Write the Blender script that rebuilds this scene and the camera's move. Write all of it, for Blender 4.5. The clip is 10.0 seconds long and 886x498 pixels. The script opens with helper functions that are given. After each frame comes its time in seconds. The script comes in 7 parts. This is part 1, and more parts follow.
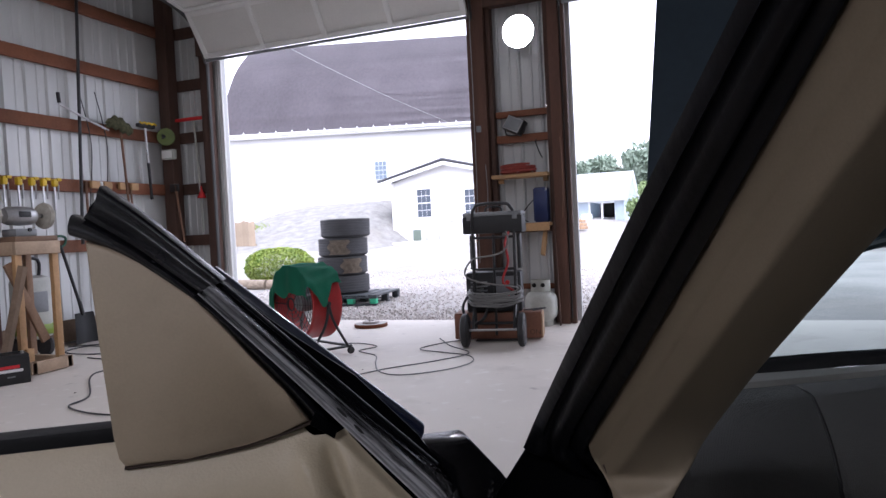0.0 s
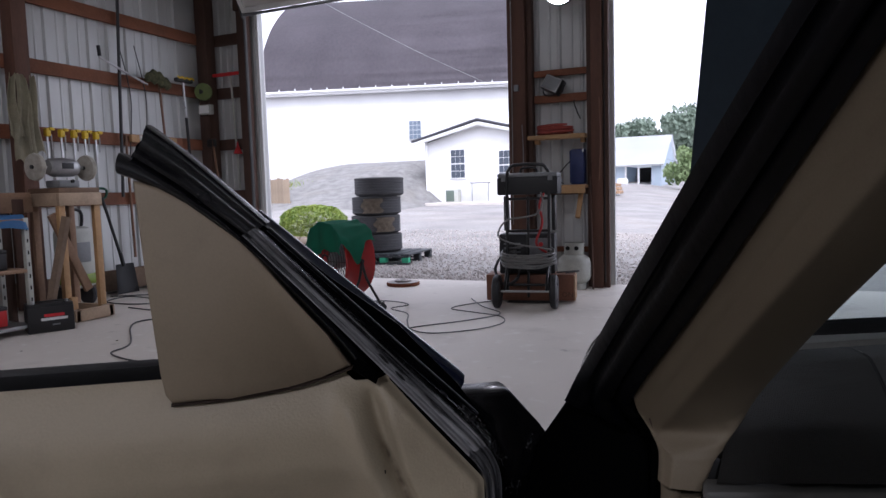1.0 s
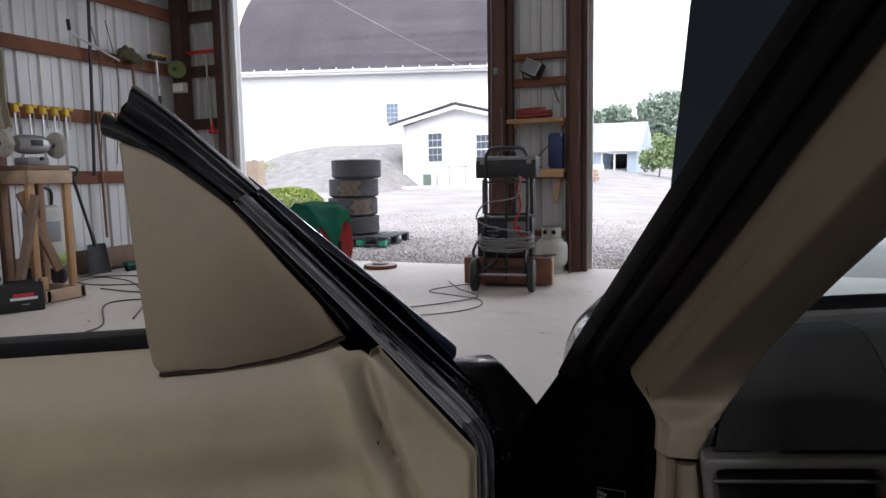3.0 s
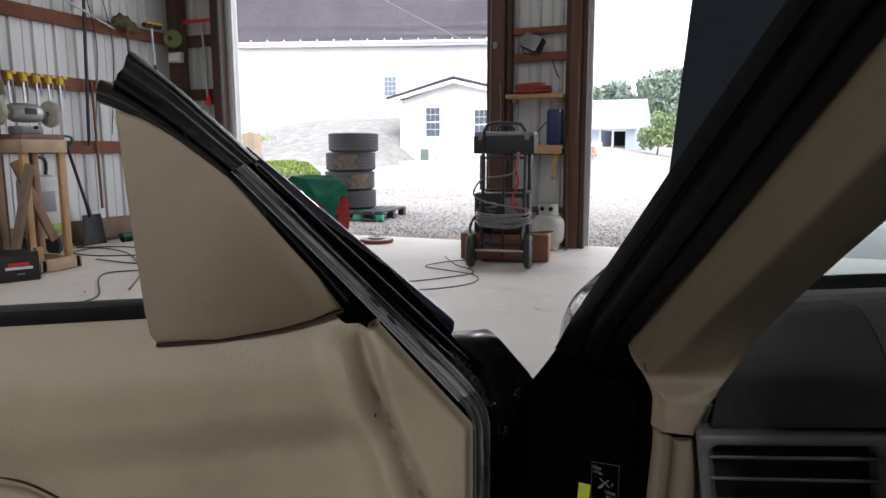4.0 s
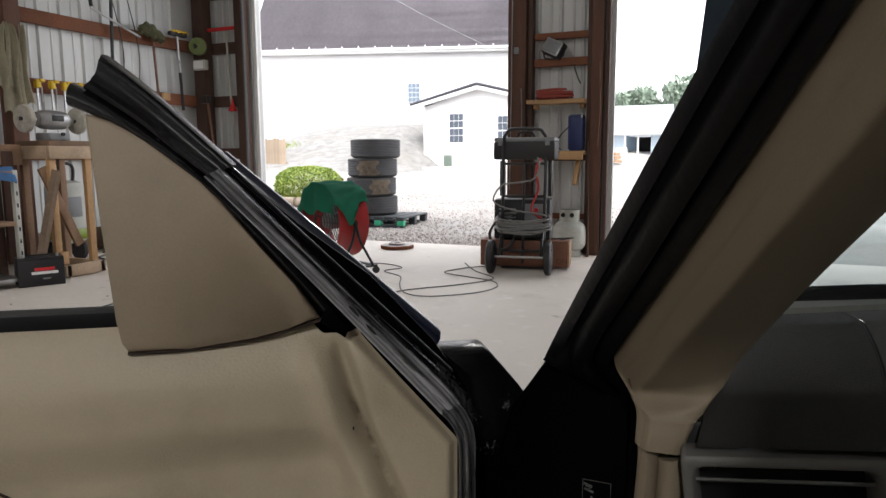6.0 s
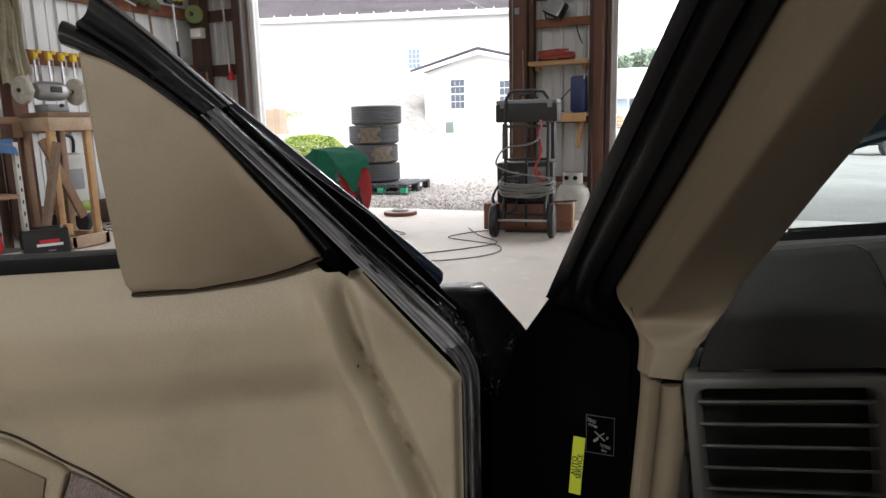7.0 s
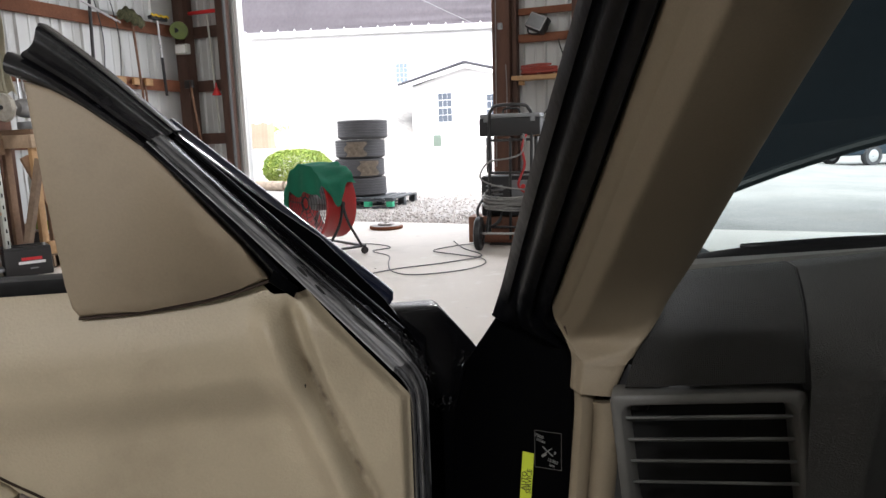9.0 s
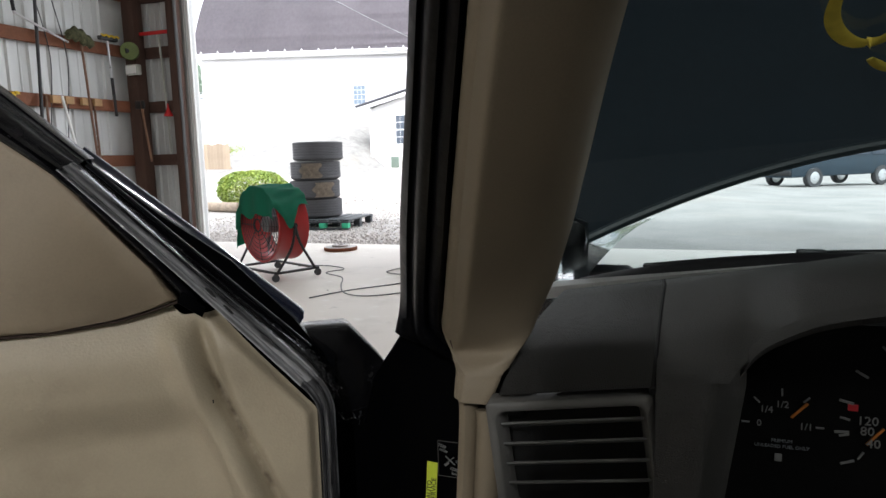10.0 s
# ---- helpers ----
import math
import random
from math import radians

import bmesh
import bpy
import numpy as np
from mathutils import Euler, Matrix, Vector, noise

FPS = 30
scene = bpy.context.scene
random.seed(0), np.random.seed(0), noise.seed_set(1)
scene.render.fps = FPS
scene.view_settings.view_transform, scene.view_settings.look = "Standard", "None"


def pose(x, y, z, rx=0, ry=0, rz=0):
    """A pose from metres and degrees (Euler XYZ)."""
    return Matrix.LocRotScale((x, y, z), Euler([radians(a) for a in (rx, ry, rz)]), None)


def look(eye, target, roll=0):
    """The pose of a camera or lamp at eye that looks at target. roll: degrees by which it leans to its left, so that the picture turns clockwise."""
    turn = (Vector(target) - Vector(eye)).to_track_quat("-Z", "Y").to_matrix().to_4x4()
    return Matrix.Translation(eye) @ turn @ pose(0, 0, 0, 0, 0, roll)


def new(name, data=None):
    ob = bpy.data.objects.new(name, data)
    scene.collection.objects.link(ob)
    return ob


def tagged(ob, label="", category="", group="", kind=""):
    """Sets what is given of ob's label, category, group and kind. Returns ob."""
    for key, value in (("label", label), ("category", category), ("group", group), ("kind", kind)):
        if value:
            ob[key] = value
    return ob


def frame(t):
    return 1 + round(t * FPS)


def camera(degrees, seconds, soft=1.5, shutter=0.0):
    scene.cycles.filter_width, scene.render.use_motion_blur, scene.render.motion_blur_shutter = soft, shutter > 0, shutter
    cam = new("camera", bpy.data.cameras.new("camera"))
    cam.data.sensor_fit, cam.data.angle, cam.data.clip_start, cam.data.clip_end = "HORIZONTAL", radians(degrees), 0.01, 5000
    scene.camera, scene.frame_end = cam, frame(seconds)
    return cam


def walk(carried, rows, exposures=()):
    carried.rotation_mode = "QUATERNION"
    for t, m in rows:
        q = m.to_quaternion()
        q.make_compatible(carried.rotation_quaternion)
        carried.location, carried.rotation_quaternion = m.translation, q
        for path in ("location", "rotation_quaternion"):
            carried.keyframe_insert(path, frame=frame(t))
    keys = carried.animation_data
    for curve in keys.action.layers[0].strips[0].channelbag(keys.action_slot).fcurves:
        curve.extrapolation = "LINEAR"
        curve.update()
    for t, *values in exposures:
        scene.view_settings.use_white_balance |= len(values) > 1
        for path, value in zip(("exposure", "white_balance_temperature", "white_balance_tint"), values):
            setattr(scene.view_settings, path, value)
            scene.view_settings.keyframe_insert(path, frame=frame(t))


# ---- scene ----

# The camera, carried inside the car
cam = camera(66.5, 10.0)
PATH = [
    (0, (0.296, -0.174, 0.949), (-0.411, 1.696, 0.89), -2.9),
    (0.5, (0.285, -0.174, 0.939), (-0.501, 1.662, 0.842), -2.4),
    (1, (0.281, -0.169, 0.937), (-0.515, 1.658, 0.768), -1.7),
    (1.5, (0.269, -0.174, 0.936), (-0.527, 1.652, 0.749), -2.2),
    (2, (0.266, -0.176, 0.936), (-0.501, 1.662, 0.758), -1.9),
    (2.5, (0.265, -0.17, 0.928), (-0.479, 1.677, 0.744), -1.5),
    (4, (0.259, -0.166, 0.922), (-0.458, 1.679, 0.633), -0.2),
    (4.5, (0.266, -0.154, 0.929), (-0.453, 1.697, 0.69), 0.2),
    (5, (0.26, -0.149, 0.931), (-0.49, 1.69, 0.697), 0.4),
    (6.5, (0.293, -0.131, 0.907), (-0.497, 1.678, 0.586), -0.8),
    (7, (0.287, -0.136, 0.895), (-0.502, 1.666, 0.531), -1.4),
    (7.5, (0.295, -0.136, 0.904), (-0.489, 1.667, 0.537), -0.4),
    (8, (0.29, -0.142, 0.912), (-0.493, 1.668, 0.58), -0.1),
    (8.5, (0.31, -0.134, 0.913), (-0.466, 1.683, 0.602), -0.7),
    (9, (0.327, -0.132, 0.903), (-0.436, 1.688, 0.575), -1.8),
    (9.5, (0.354, -0.141, 0.917), (-0.353, 1.706, 0.618), -1.4),
    (10, (0.391, -0.151, 0.908), (-0.262, 1.72, 0.638), -1.6),
]
SHOP = 55.0  # watts of a shop lamp
EXPOSURES = [(0, 1.1, 5700, 20), (0.5, 0.62, 5700, 20), (1.0, 0.45, 5700, 20), (1.5, 0.45, 5700, 20), (2.5, 0.62, 5850, 17), (4.0, 1.08, 6050, 13), (5.0, 1.12, 6100, 12), (6.5, 1.17, 6380, 12), (7.5, 1.68, 6300, 12), (9.0, 1.68, 6220, 12), (9.5, 1.60, 6190, 11), (10.0, 1.38, 6120, 10)]
walk(cam, [(t, look(eye, target, roll)) for t, eye, target, roll in PATH], EXPOSURES)

# Light: a bright overcast sky and a soft, weak sun
world = bpy.data.worlds.new("world")
scene.world = world
world.use_nodes = True
wn, wl = world.node_tree.nodes, world.node_tree.links
sky = wn.new("ShaderNodeTexSky")
sky.sky_type, sky.sun_disc = "NISHITA", False
sky.sun_elevation, sky.sun_rotation = radians(52), radians(150)
sky.dust_density, sky.air_density = 6.0, 1.0
grey = wn.new("ShaderNodeHueSaturation")
grey.inputs["Saturation"].default_value = 0.22
wl.new(sky.outputs[0], grey.inputs["Color"])
cloud = wn.new("ShaderNodeMix")
cloud.data_type = "RGBA"
cloud.inputs["Factor"].default_value = 0.6
cloud.inputs["B"].default_value = (13.2, 13.2, 13.3, 1.0)  # even cloud cover
wl.new(grey.outputs[0], cloud.inputs["A"])
wl.new(cloud.outputs["Result"], wn["Background"].inputs["Color"])
wn["Background"].inputs["Strength"].default_value = 0.15
sun = new("sun", bpy.data.lights.new("sun", "SUN"))
sun.data.energy, sun.data.angle, sun.data.color = 1.0, radians(14), (1.0, 0.97, 0.92)
sun.matrix_world = look((10, -16, 25), (0, 0, 0))


# ---- materials ----
def mat(name, color, rough=0.6, metal=0.0, var=0.12, scale=8.0, bump=0.1, bscale=60.0, color2=None, per_object=0.0, coat=0.0, stretch=(1, 1, 1), spec=0.5):
    m = bpy.data.materials.new(name)
    m.use_nodes = True
    n, l = m.node_tree.nodes, m.node_tree.links
    b = n["Principled BSDF"]
    b.inputs["Metallic"].default_value = metal
    b.inputs["Coat Weight"].default_value = coat
    b.inputs["Specular IOR Level"].default_value = spec
    tc, mp = n.new("ShaderNodeTexCoord"), n.new("ShaderNodeMapping")
    mp.inputs["Scale"].default_value = stretch
    l.new(tc.outputs["Object"], mp.inputs[0])
    big, fine = n.new("ShaderNodeTexNoise"), n.new("ShaderNodeTexNoise")
    big.inputs["Scale"].default_value, big.inputs["Detail"].default_value = scale, 6
    fine.inputs["Scale"].default_value, fine.inputs["Detail"].default_value = bscale, 4
    l.new(mp.outputs[0], big.inputs["Vector"])
    l.new(mp.outputs[0], fine.inputs["Vector"])
    ramp = n.new("ShaderNodeValToRGB")
    lo = color2 or tuple(c * (1 - 2.2 * var) for c in color)
    ramp.color_ramp.elements[0].position, ramp.color_ramp.elements[1].position = 0.32, 0.68
    ramp.color_ramp.elements[0].color = (*lo, 1)
    ramp.color_ramp.elements[1].color = (*color, 1)
    mixf = n.new("ShaderNodeMath")
    mixf.operation = "MULTIPLY_ADD"
    mixf.inputs[1].default_value = 0.35
    l.new(fine.outputs[0], mixf.inputs[0])
    half = n.new("ShaderNodeMath")
    half.operation = "MULTIPLY"
    half.inputs[1].default_value = 0.65
    l.new(big.outputs[0], half.inputs[0])
    l.new(half.outputs[0], mixf.inputs[2])
    l.new(mixf.outputs[0], ramp.inputs[0])
    out = ramp.outputs[0]
    if per_object:
        info, hs, mr = n.new("ShaderNodeObjectInfo"), n.new("ShaderNodeHueSaturation"), n.new("ShaderNodeMapRange")
        mr.inputs["To Min"].default_value, mr.inputs["To Max"].default_value = 1 - per_object, 1 + per_object
        l.new(info.outputs["Random"], mr.inputs[0])
        l.new(mr.outputs[0], hs.inputs["Value"])
        l.new(out, hs.inputs["Color"])
        out = hs.outputs[0]
    l.new(out, b.inputs["Base Color"])
    rr = n.new("ShaderNodeMapRange")
    rr.inputs["To Min"].default_value, rr.inputs["To Max"].default_value = max(0.03, rough - 0.1), min(1.0, rough + 0.1)
    l.new(big.outputs[0], rr.inputs[0])
    l.new(rr.outputs[0], b.inputs["Roughness"])
    if bump:
        bp = n.new("ShaderNodeBump")
        bp.inputs["Strength"].default_value, bp.inputs["Distance"].default_value = bump, 0.01
        l.new(fine.outputs[0], bp.inputs["Height"])
        l.new(bp.outputs[0], b.inputs["Normal"])
    return m


def stain(m, color, scale, lo, hi, amount=1.0, stretch=(1, 1, 1), along=None):
    """Lays an uneven stain over a material: a noise of its own size, cut between lo and hi; along: the way in which it is smeared."""
    n, l = m.node_tree.nodes, m.node_tree.links
    base = n["Principled BSDF"].inputs["Base Color"]
    src = base.links[0].from_socket
    tc, mp, no, mr, mx = (n.new("ShaderNode" + k) for k in ("TexCoord", "Mapping", "TexNoise", "MapRange", "Mix"))
    mp.inputs["Scale"].default_value = stretch
    mp.inputs["Location"].default_value = (3.1 * scale, 1.7, 0.9)
    no.inputs["Scale"].default_value, no.inputs["Detail"].default_value, no.inputs["Roughness"].default_value = scale, 8, 0.6
    mr.inputs["From Min"].default_value, mr.inputs["From Max"].default_value, mr.inputs["To Max"].default_value = lo, hi, amount
    mx.data_type = "RGBA"
    mx.inputs["B"].default_value = (*color, 1)
    l.new(tc.outputs["Object"], mp.inputs[0])
    if along:
        turned = n.new("ShaderNodeMapping")
        turned.inputs["Rotation"].default_value = Vector(along).rotation_difference(Vector((1, 0, 0))).to_euler()
        mp.inputs["Scale"].default_value = (0.35, 3.0, 3.0)
        l.new(tc.outputs["Object"], turned.inputs[0])
        l.new(turned.outputs[0], mp.inputs[0])
    l.new(mp.outputs[0], no.inputs["Vector"])
    l.new(no.outputs[0], mr.inputs[0])
    l.new(mr.outputs[0], mx.inputs["Factor"])
    l.new(src, mx.inputs["A"])
    l.new(mx.outputs["Result"], base)
    return m


def weave(m, pitch):
    """Adds the fine diamond grain of moulded dash vinyl, pitch metres wide."""
    n, l = m.node_tree.nodes, m.node_tree.links
    b = n["Principled BSDF"]
    tc, sep = n.new("ShaderNodeTexCoord"), n.new("ShaderNodeSeparateXYZ")
    l.new(tc.outputs["Object"], sep.inputs[0])

    def calc(kind, a, c):
        q = n.new("ShaderNodeMath")
        q.operation = kind
        for i, v in enumerate((a, c)):
            if v is None:
                continue
            if isinstance(v, float):
                q.inputs[i].default_value = v
            else:
                l.new(v, q.inputs[i])
        return q.outputs[0]

    up = calc("ADD", calc("MULTIPLY", sep.outputs["Y"], 0.9), calc("MULTIPLY", sep.outputs["Z"], 1.4))
    k = 2 * math.pi / pitch
    waves = [calc("SINE", calc("MULTIPLY", calc(op, sep.outputs["X"], up), k), None) for op in ("ADD", "SUBTRACT")]
    height = calc("MULTIPLY", waves[0], waves[1])
    bp = n.new("ShaderNodeBump")
    bp.inputs["Strength"].default_value, bp.inputs["Distance"].default_value = 1.0, 0.0008
    l.new(height, bp.inputs["Height"])
    l.new(b.inputs["Normal"].links[0].from_socket, bp.inputs["Normal"])
    l.new(bp.outputs[0], b.inputs["Normal"])
    return m


def glow(name, color, strength):
    m = bpy.data.materials.new(name)
    m.use_nodes = True
    b = m.node_tree.nodes["Principled BSDF"]
    b.inputs["Base Color"].default_value = (*color, 1)
    b.inputs["Emission Color"].default_value = (*color, 1)
    b.inputs["Emission Strength"].default_value = strength
    return m


def clear(name, tint=(0.72, 0.81, 0.81), gloss=0.035):
    m = bpy.data.materials.new(name)
    m.use_nodes = True
    n, l = m.node_tree.nodes, m.node_tree.links
    n.remove(n["Principled BSDF"])
    a, b, mix = n.new("ShaderNodeBsdfTransparent"), n.new("ShaderNodeBsdfGlossy"), n.new("ShaderNodeMixShader")
    a.inputs["Color"].default_value = (*tint, 1)
    b.inputs["Roughness"].default_value = 0.04
    mix.inputs[0].default_value = gloss
    l.new(a.outputs[0], mix.inputs[1])
    l.new(b.outputs[0], mix.inputs[2])
    l.new(mix.outputs[0], n["Material Output"].inputs["Surface"])
    return m


CONCRETE = mat("concrete", (0.65, 0.60, 0.54), 0.62, var=0.08, scale=0.9, bump=0.04, bscale=160)
stain(CONCRETE, (0.30, 0.27, 0.24), 2.3, 0.56, 0.76, 0.42)
stain(CONCRETE, (0.20, 0.18, 0.165), 5.5, 0.64, 0.72, 0.6)
stain(CONCRETE, (0.72, 0.70, 0.66), 9.0, 0.58, 0.70, 0.5)
SIDING = mat("siding", (0.58, 0.59, 0.58), 0.45, metal=0.15, var=0.08, scale=1.2, bump=0.03, bscale=12, stretch=(1, 1, 0.15))
stain(SIDING, (0.42, 0.40, 0.36), 1.1, 0.50, 0.75, 0.5, (1, 1, 0.25))
GIRT = mat("girt", (0.235, 0.088, 0.043), 0.8, var=0.2, scale=3, bump=0.3, bscale=40, per_object=0.15)
POSTWOOD = mat("post_wood", (0.13, 0.06, 0.038), 0.75, var=0.2, scale=3, bump=0.3, bscale=40, stretch=(4, 4, 0.4), per_object=0.12)
DARKWOOD = mat("dark_wood", (0.09, 0.045, 0.03), 0.75, var=0.2, scale=3, bump=0.3, bscale=40, stretch=(4, 4, 0.4))
SKIRT = mat("skirt_wood", (0.22, 0.15, 0.10), 0.85, var=0.2, scale=4, bump=0.3, bscale=40)
PINE = mat("pine", (0.50, 0.30, 0.14), 0.65, var=0.15, scale=4, bump=0.2, bscale=50, per_object=0.12)
PALEPINE = mat("pale_pine", (0.52, 0.38, 0.26), 0.7, var=0.16, scale=5, bump=0.2, bscale=50, per_object=0.15)
BENCHWOOD = mat("bench_wood", (0.30, 0.185, 0.115), 0.75, var=0.18, scale=4, bump=0.25, bscale=45, per_object=0.18)
CEIL = mat("ceiling_metal", (0.45, 0.45, 0.44), 0.6, var=0.06, scale=1, bump=0.02)
DOORSTEEL = mat("door_steel", (0.76, 0.75, 0.72), 0.5, var=0.06, scale=2, bump=0.03)
DOORFRAME = mat("door_frame_white", (0.84, 0.84, 0.82), 0.5, var=0.05, scale=3, bump=0.03)
GALV = mat("galvanised", (0.42, 0.42, 0.42), 0.4, metal=0.8, var=0.12, scale=10, bump=0.05)
STEEL = mat("bright_steel", (0.66, 0.66, 0.67), 0.3, metal=0.9, var=0.08, scale=10, bump=0.03)
WHITEPAINT = mat("white_paint", (0.80, 0.80, 0.80), 0.6, var=0.05, scale=0.8, bump=0.05, bscale=20)
# shingle colour lifted and blued to hold a veil of haze
BARNROOF = mat("barn_roof", (0.16, 0.142, 0.158), 0.8, var=0.16, scale=0.5, bump=0.15, bscale=8, stretch=(1, 1, 0.3))
DARKROOF = mat("dark_trim", (0.05, 0.05, 0.06), 0.6, var=0.1)
METALROOF = mat("white_metal_roof", (0.78, 0.80, 0.82), 0.45, var=0.05, scale=0.5, bump=0.02)
BLUEWALL = mat("blue_grey_siding", (0.42, 0.50, 0.58), 0.6, var=0.06, scale=1, bump=0.05)
FENCEWOOD = mat("fence_wood", (0.36, 0.28, 0.20), 0.8, var=0.14, scale=2, bump=0.2, per_object=0.15)
GRAVEL = mat("gravel", (0.40, 0.38, 0.36), 0.9, var=0.24, scale=0.8, bump=0.8, bscale=28)
STONE = mat("gravel_stone", (0.56, 0.515, 0.48), 0.85, var=0.25, scale=20, bump=0.2, per_object=0.2)
SOIL = mat("mound_gravel", (0.285, 0.277, 0.263), 0.95, var=0.22, scale=3.0, bump=0.45, bscale=14)
stain(SOIL, (0.215, 0.197, 0.17), 0.7, 0.5, 0.7, 0.6)
stain(SOIL, (0.17, 0.16, 0.145), 2.6, 0.5, 0.68, 0.35)
stain(GRAVEL, (0.33, 0.31, 0.29), 16.0, 0.50, 0.68, 0.55)
stain(GRAVEL, (0.36, 0.31, 0.27), 0.35, 0.5, 0.7, 0.5)
stain(GRAVEL, (0.24, 0.23, 0.22), 1.1, 0.46, 0.70, 0.45, (0.25, 1, 1))
stain(GRAVEL, (0.15, 0.145, 0.14), 48.0, 0.52, 0.60, 0.5)
# black taken near zero: the jamb's shade is put into the colour
SHADEDBLACK = mat("shaded_black_paint", (0.0011, 0.0012, 0.0016), 0.5, var=0.2, scale=9, bump=0.03, spec=0.02)
TYRE = mat("tyre_rubber", (0.066, 0.065, 0.069), 0.75, var=0.2, scale=6, bump=0.1)
DUST = mat("dried_mud", (0.30, 0.24, 0.18), 0.95, var=0.25, scale=20, bump=0.5, bscale=50)
PALLETBLACK = mat("pallet_plastic", (0.035, 0.04, 0.045), 0.6, var=0.15)
PALLETGREEN = mat("pallet_green", (0.03, 0.38, 0.20), 0.6, var=0.1)
LEAF = mat("shrub_leaf", (0.32, 0.37, 0.06), 0.55, var=0.25, scale=5, bump=0.0, color2=(0.10, 0.19, 0.02))
# far leaves paled and greyed, the haze before them put into colour
HAZYLEAF = mat("hazy_tree_leaf", (0.25, 0.31, 0.245), 0.7, var=0.25, scale=0.7, bump=0.0, color2=(0.19, 0.25, 0.185))
BUSHLEAF = mat("bush_leaf", (0.24, 0.31, 0.14), 0.7, var=0.25, scale=0.9, bump=0.0, color2=(0.15, 0.22, 0.09))
BARK = mat("bark", (0.09, 0.065, 0.045), 0.9, var=0.2, scale=6, bump=0.5)
CLOTH = mat("green_cloth", (0.018, 0.24, 0.14), 0.85, var=0.12, scale=6, bump=0.25, bscale=250)
FANRED = mat("fan_red", (0.40, 0.02, 0.02), 0.4, var=0.1, scale=8, bump=0.02, coat=0.2)
BLACKMETAL = mat("black_metal", (0.02, 0.02, 0.021), 0.4, var=0.15, scale=20, bump=0.05)
BLACKPLASTIC = mat("black_plastic", (0.014, 0.014, 0.0155), 0.55, var=0.15, scale=20, bump=0.08)
CASEGREY = mat("case_grey", (0.22, 0.23, 0.24), 0.5, var=0.1, scale=12, bump=0.05)
CABLEBLACK = mat("cable_black", (0.045, 0.045, 0.047), 0.5, var=0.1)
CABLESLATE = mat("cable_slate", (0.12, 0.12, 0.115), 0.6, var=0.1)
CABLEGREY = mat("cable_grey", (0.20, 0.20, 0.195), 0.5, var=0.1)
CABLERED = mat("cable_red", (0.45, 0.03, 0.03), 0.5, var=0.1)
CRATE = mat("crate_brown", (0.21, 0.088, 0.05), 0.7, var=0.2, scale=5, bump=0.2)
TANKWHITE = mat("tank_paint", (0.50, 0.51, 0.46), 0.45, var=0.12, scale=7, bump=0.04)
BLUEPLASTIC = mat("blue_plastic", (0.015, 0.03, 0.12), 0.45, var=0.12, scale=9, bump=0.05)
REDHOSE = mat("red_hose", (0.30, 0.045, 0.03), 0.55, var=0.15)
YELLOW = mat("yellow_plastic", (0.75, 0.50, 0.02), 0.45, var=0.1)
REDPLASTIC = mat("red_plastic", (0.60, 0.02, 0.02), 0.45, var=0.1)
# the reel's lime, darkened to hold the shade of its corner
REELSHADED = mat("shaded_reel_lime", (0.11, 0.15, 0.02), 0.5, var=0.15)
ACGREEN = mat("cabinet_green", (0.105, 0.14, 0.115), 0.6, var=0.1)
TRACKGREY = mat("track_steel", (0.06, 0.058, 0.056), 0.55, metal=0.2, var=0.2, scale=10, bump=0.05)
LIME = mat("lime_plastic", (0.22, 0.32, 0.02), 0.45, var=0.1)
MOP = mat("mop_fabric", (0.22, 0.22, 0.12), 0.95, var=0.3, scale=30, bump=0.6, bscale=120)
BROOMGREEN = mat("broom_green", (0.02, 0.10, 0.06), 0.8, var=0.2)
GLOVE = mat("glove_cloth", (0.50, 0.46, 0.33), 0.95, var=0.12, scale=18, bump=0.5, bscale=90)
HANDLEWOOD = mat("handle_wood", (0.20, 0.10, 0.055), 0.6, var=0.15, scale=6, bump=0.1)
BUFF = mat("buffing_cloth", (0.50, 0.47, 0.40), 0.95, var=0.2, scale=20, bump=0.4, bscale=120)
LABELRED = mat("label_red", (0.60, 0.02, 0.03), 0.5, var=0.03, bump=0)
LABELWHITE = mat("label_white", (0.75, 0.75, 0.75), 0.5, var=0.03, bump=0)
HIVIS = mat("label_yellow", (0.62, 0.72, 0.04), 0.5, var=0.05, bump=0)
CARDBOARD = mat("cardboard", (0.42, 0.27, 0.16), 0.8, var=0.12)
ROTORIRON = mat("rotor_iron", (0.36, 0.33, 0.31), 0.45, metal=0.7, var=0.12, scale=10)
RUST = mat("rust", (0.24, 0.075, 0.03), 0.85, var=0.25, scale=25, bump=0.3)
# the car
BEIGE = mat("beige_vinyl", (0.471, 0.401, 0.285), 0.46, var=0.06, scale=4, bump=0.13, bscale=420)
stain(BEIGE, (0.27, 0.215, 0.15), 9.0, 0.52, 0.78, 0.45)
# the panel's beige, darkened for the roof's shade on the corner cover
SHADEDBEIGE = mat("shaded_beige_vinyl", (0.305, 0.243, 0.168), 0.5, var=0.07, scale=6, bump=0.06, bscale=420)
stain(SHADEDBEIGE, (0.17, 0.133, 0.09), 14.0, 0.55, 0.75, 0.4)
# the door panel's vinyl, darkened to hold the dim cabin's shade
PILLARSHADED = mat("shaded_pillar_vinyl", (0.228, 0.186, 0.129), 0.6, var=0.08, scale=7, bump=0.05, bscale=900, spec=0.3)
JOINTBROWN = mat("joint_brown", (0.055, 0.034, 0.024), 0.8, var=0.25, scale=40)
RUBBER = mat("black_rubber", (0.007, 0.007, 0.009), 0.24, var=0.2, scale=25, bump=0.05, bscale=90, spec=0.5)
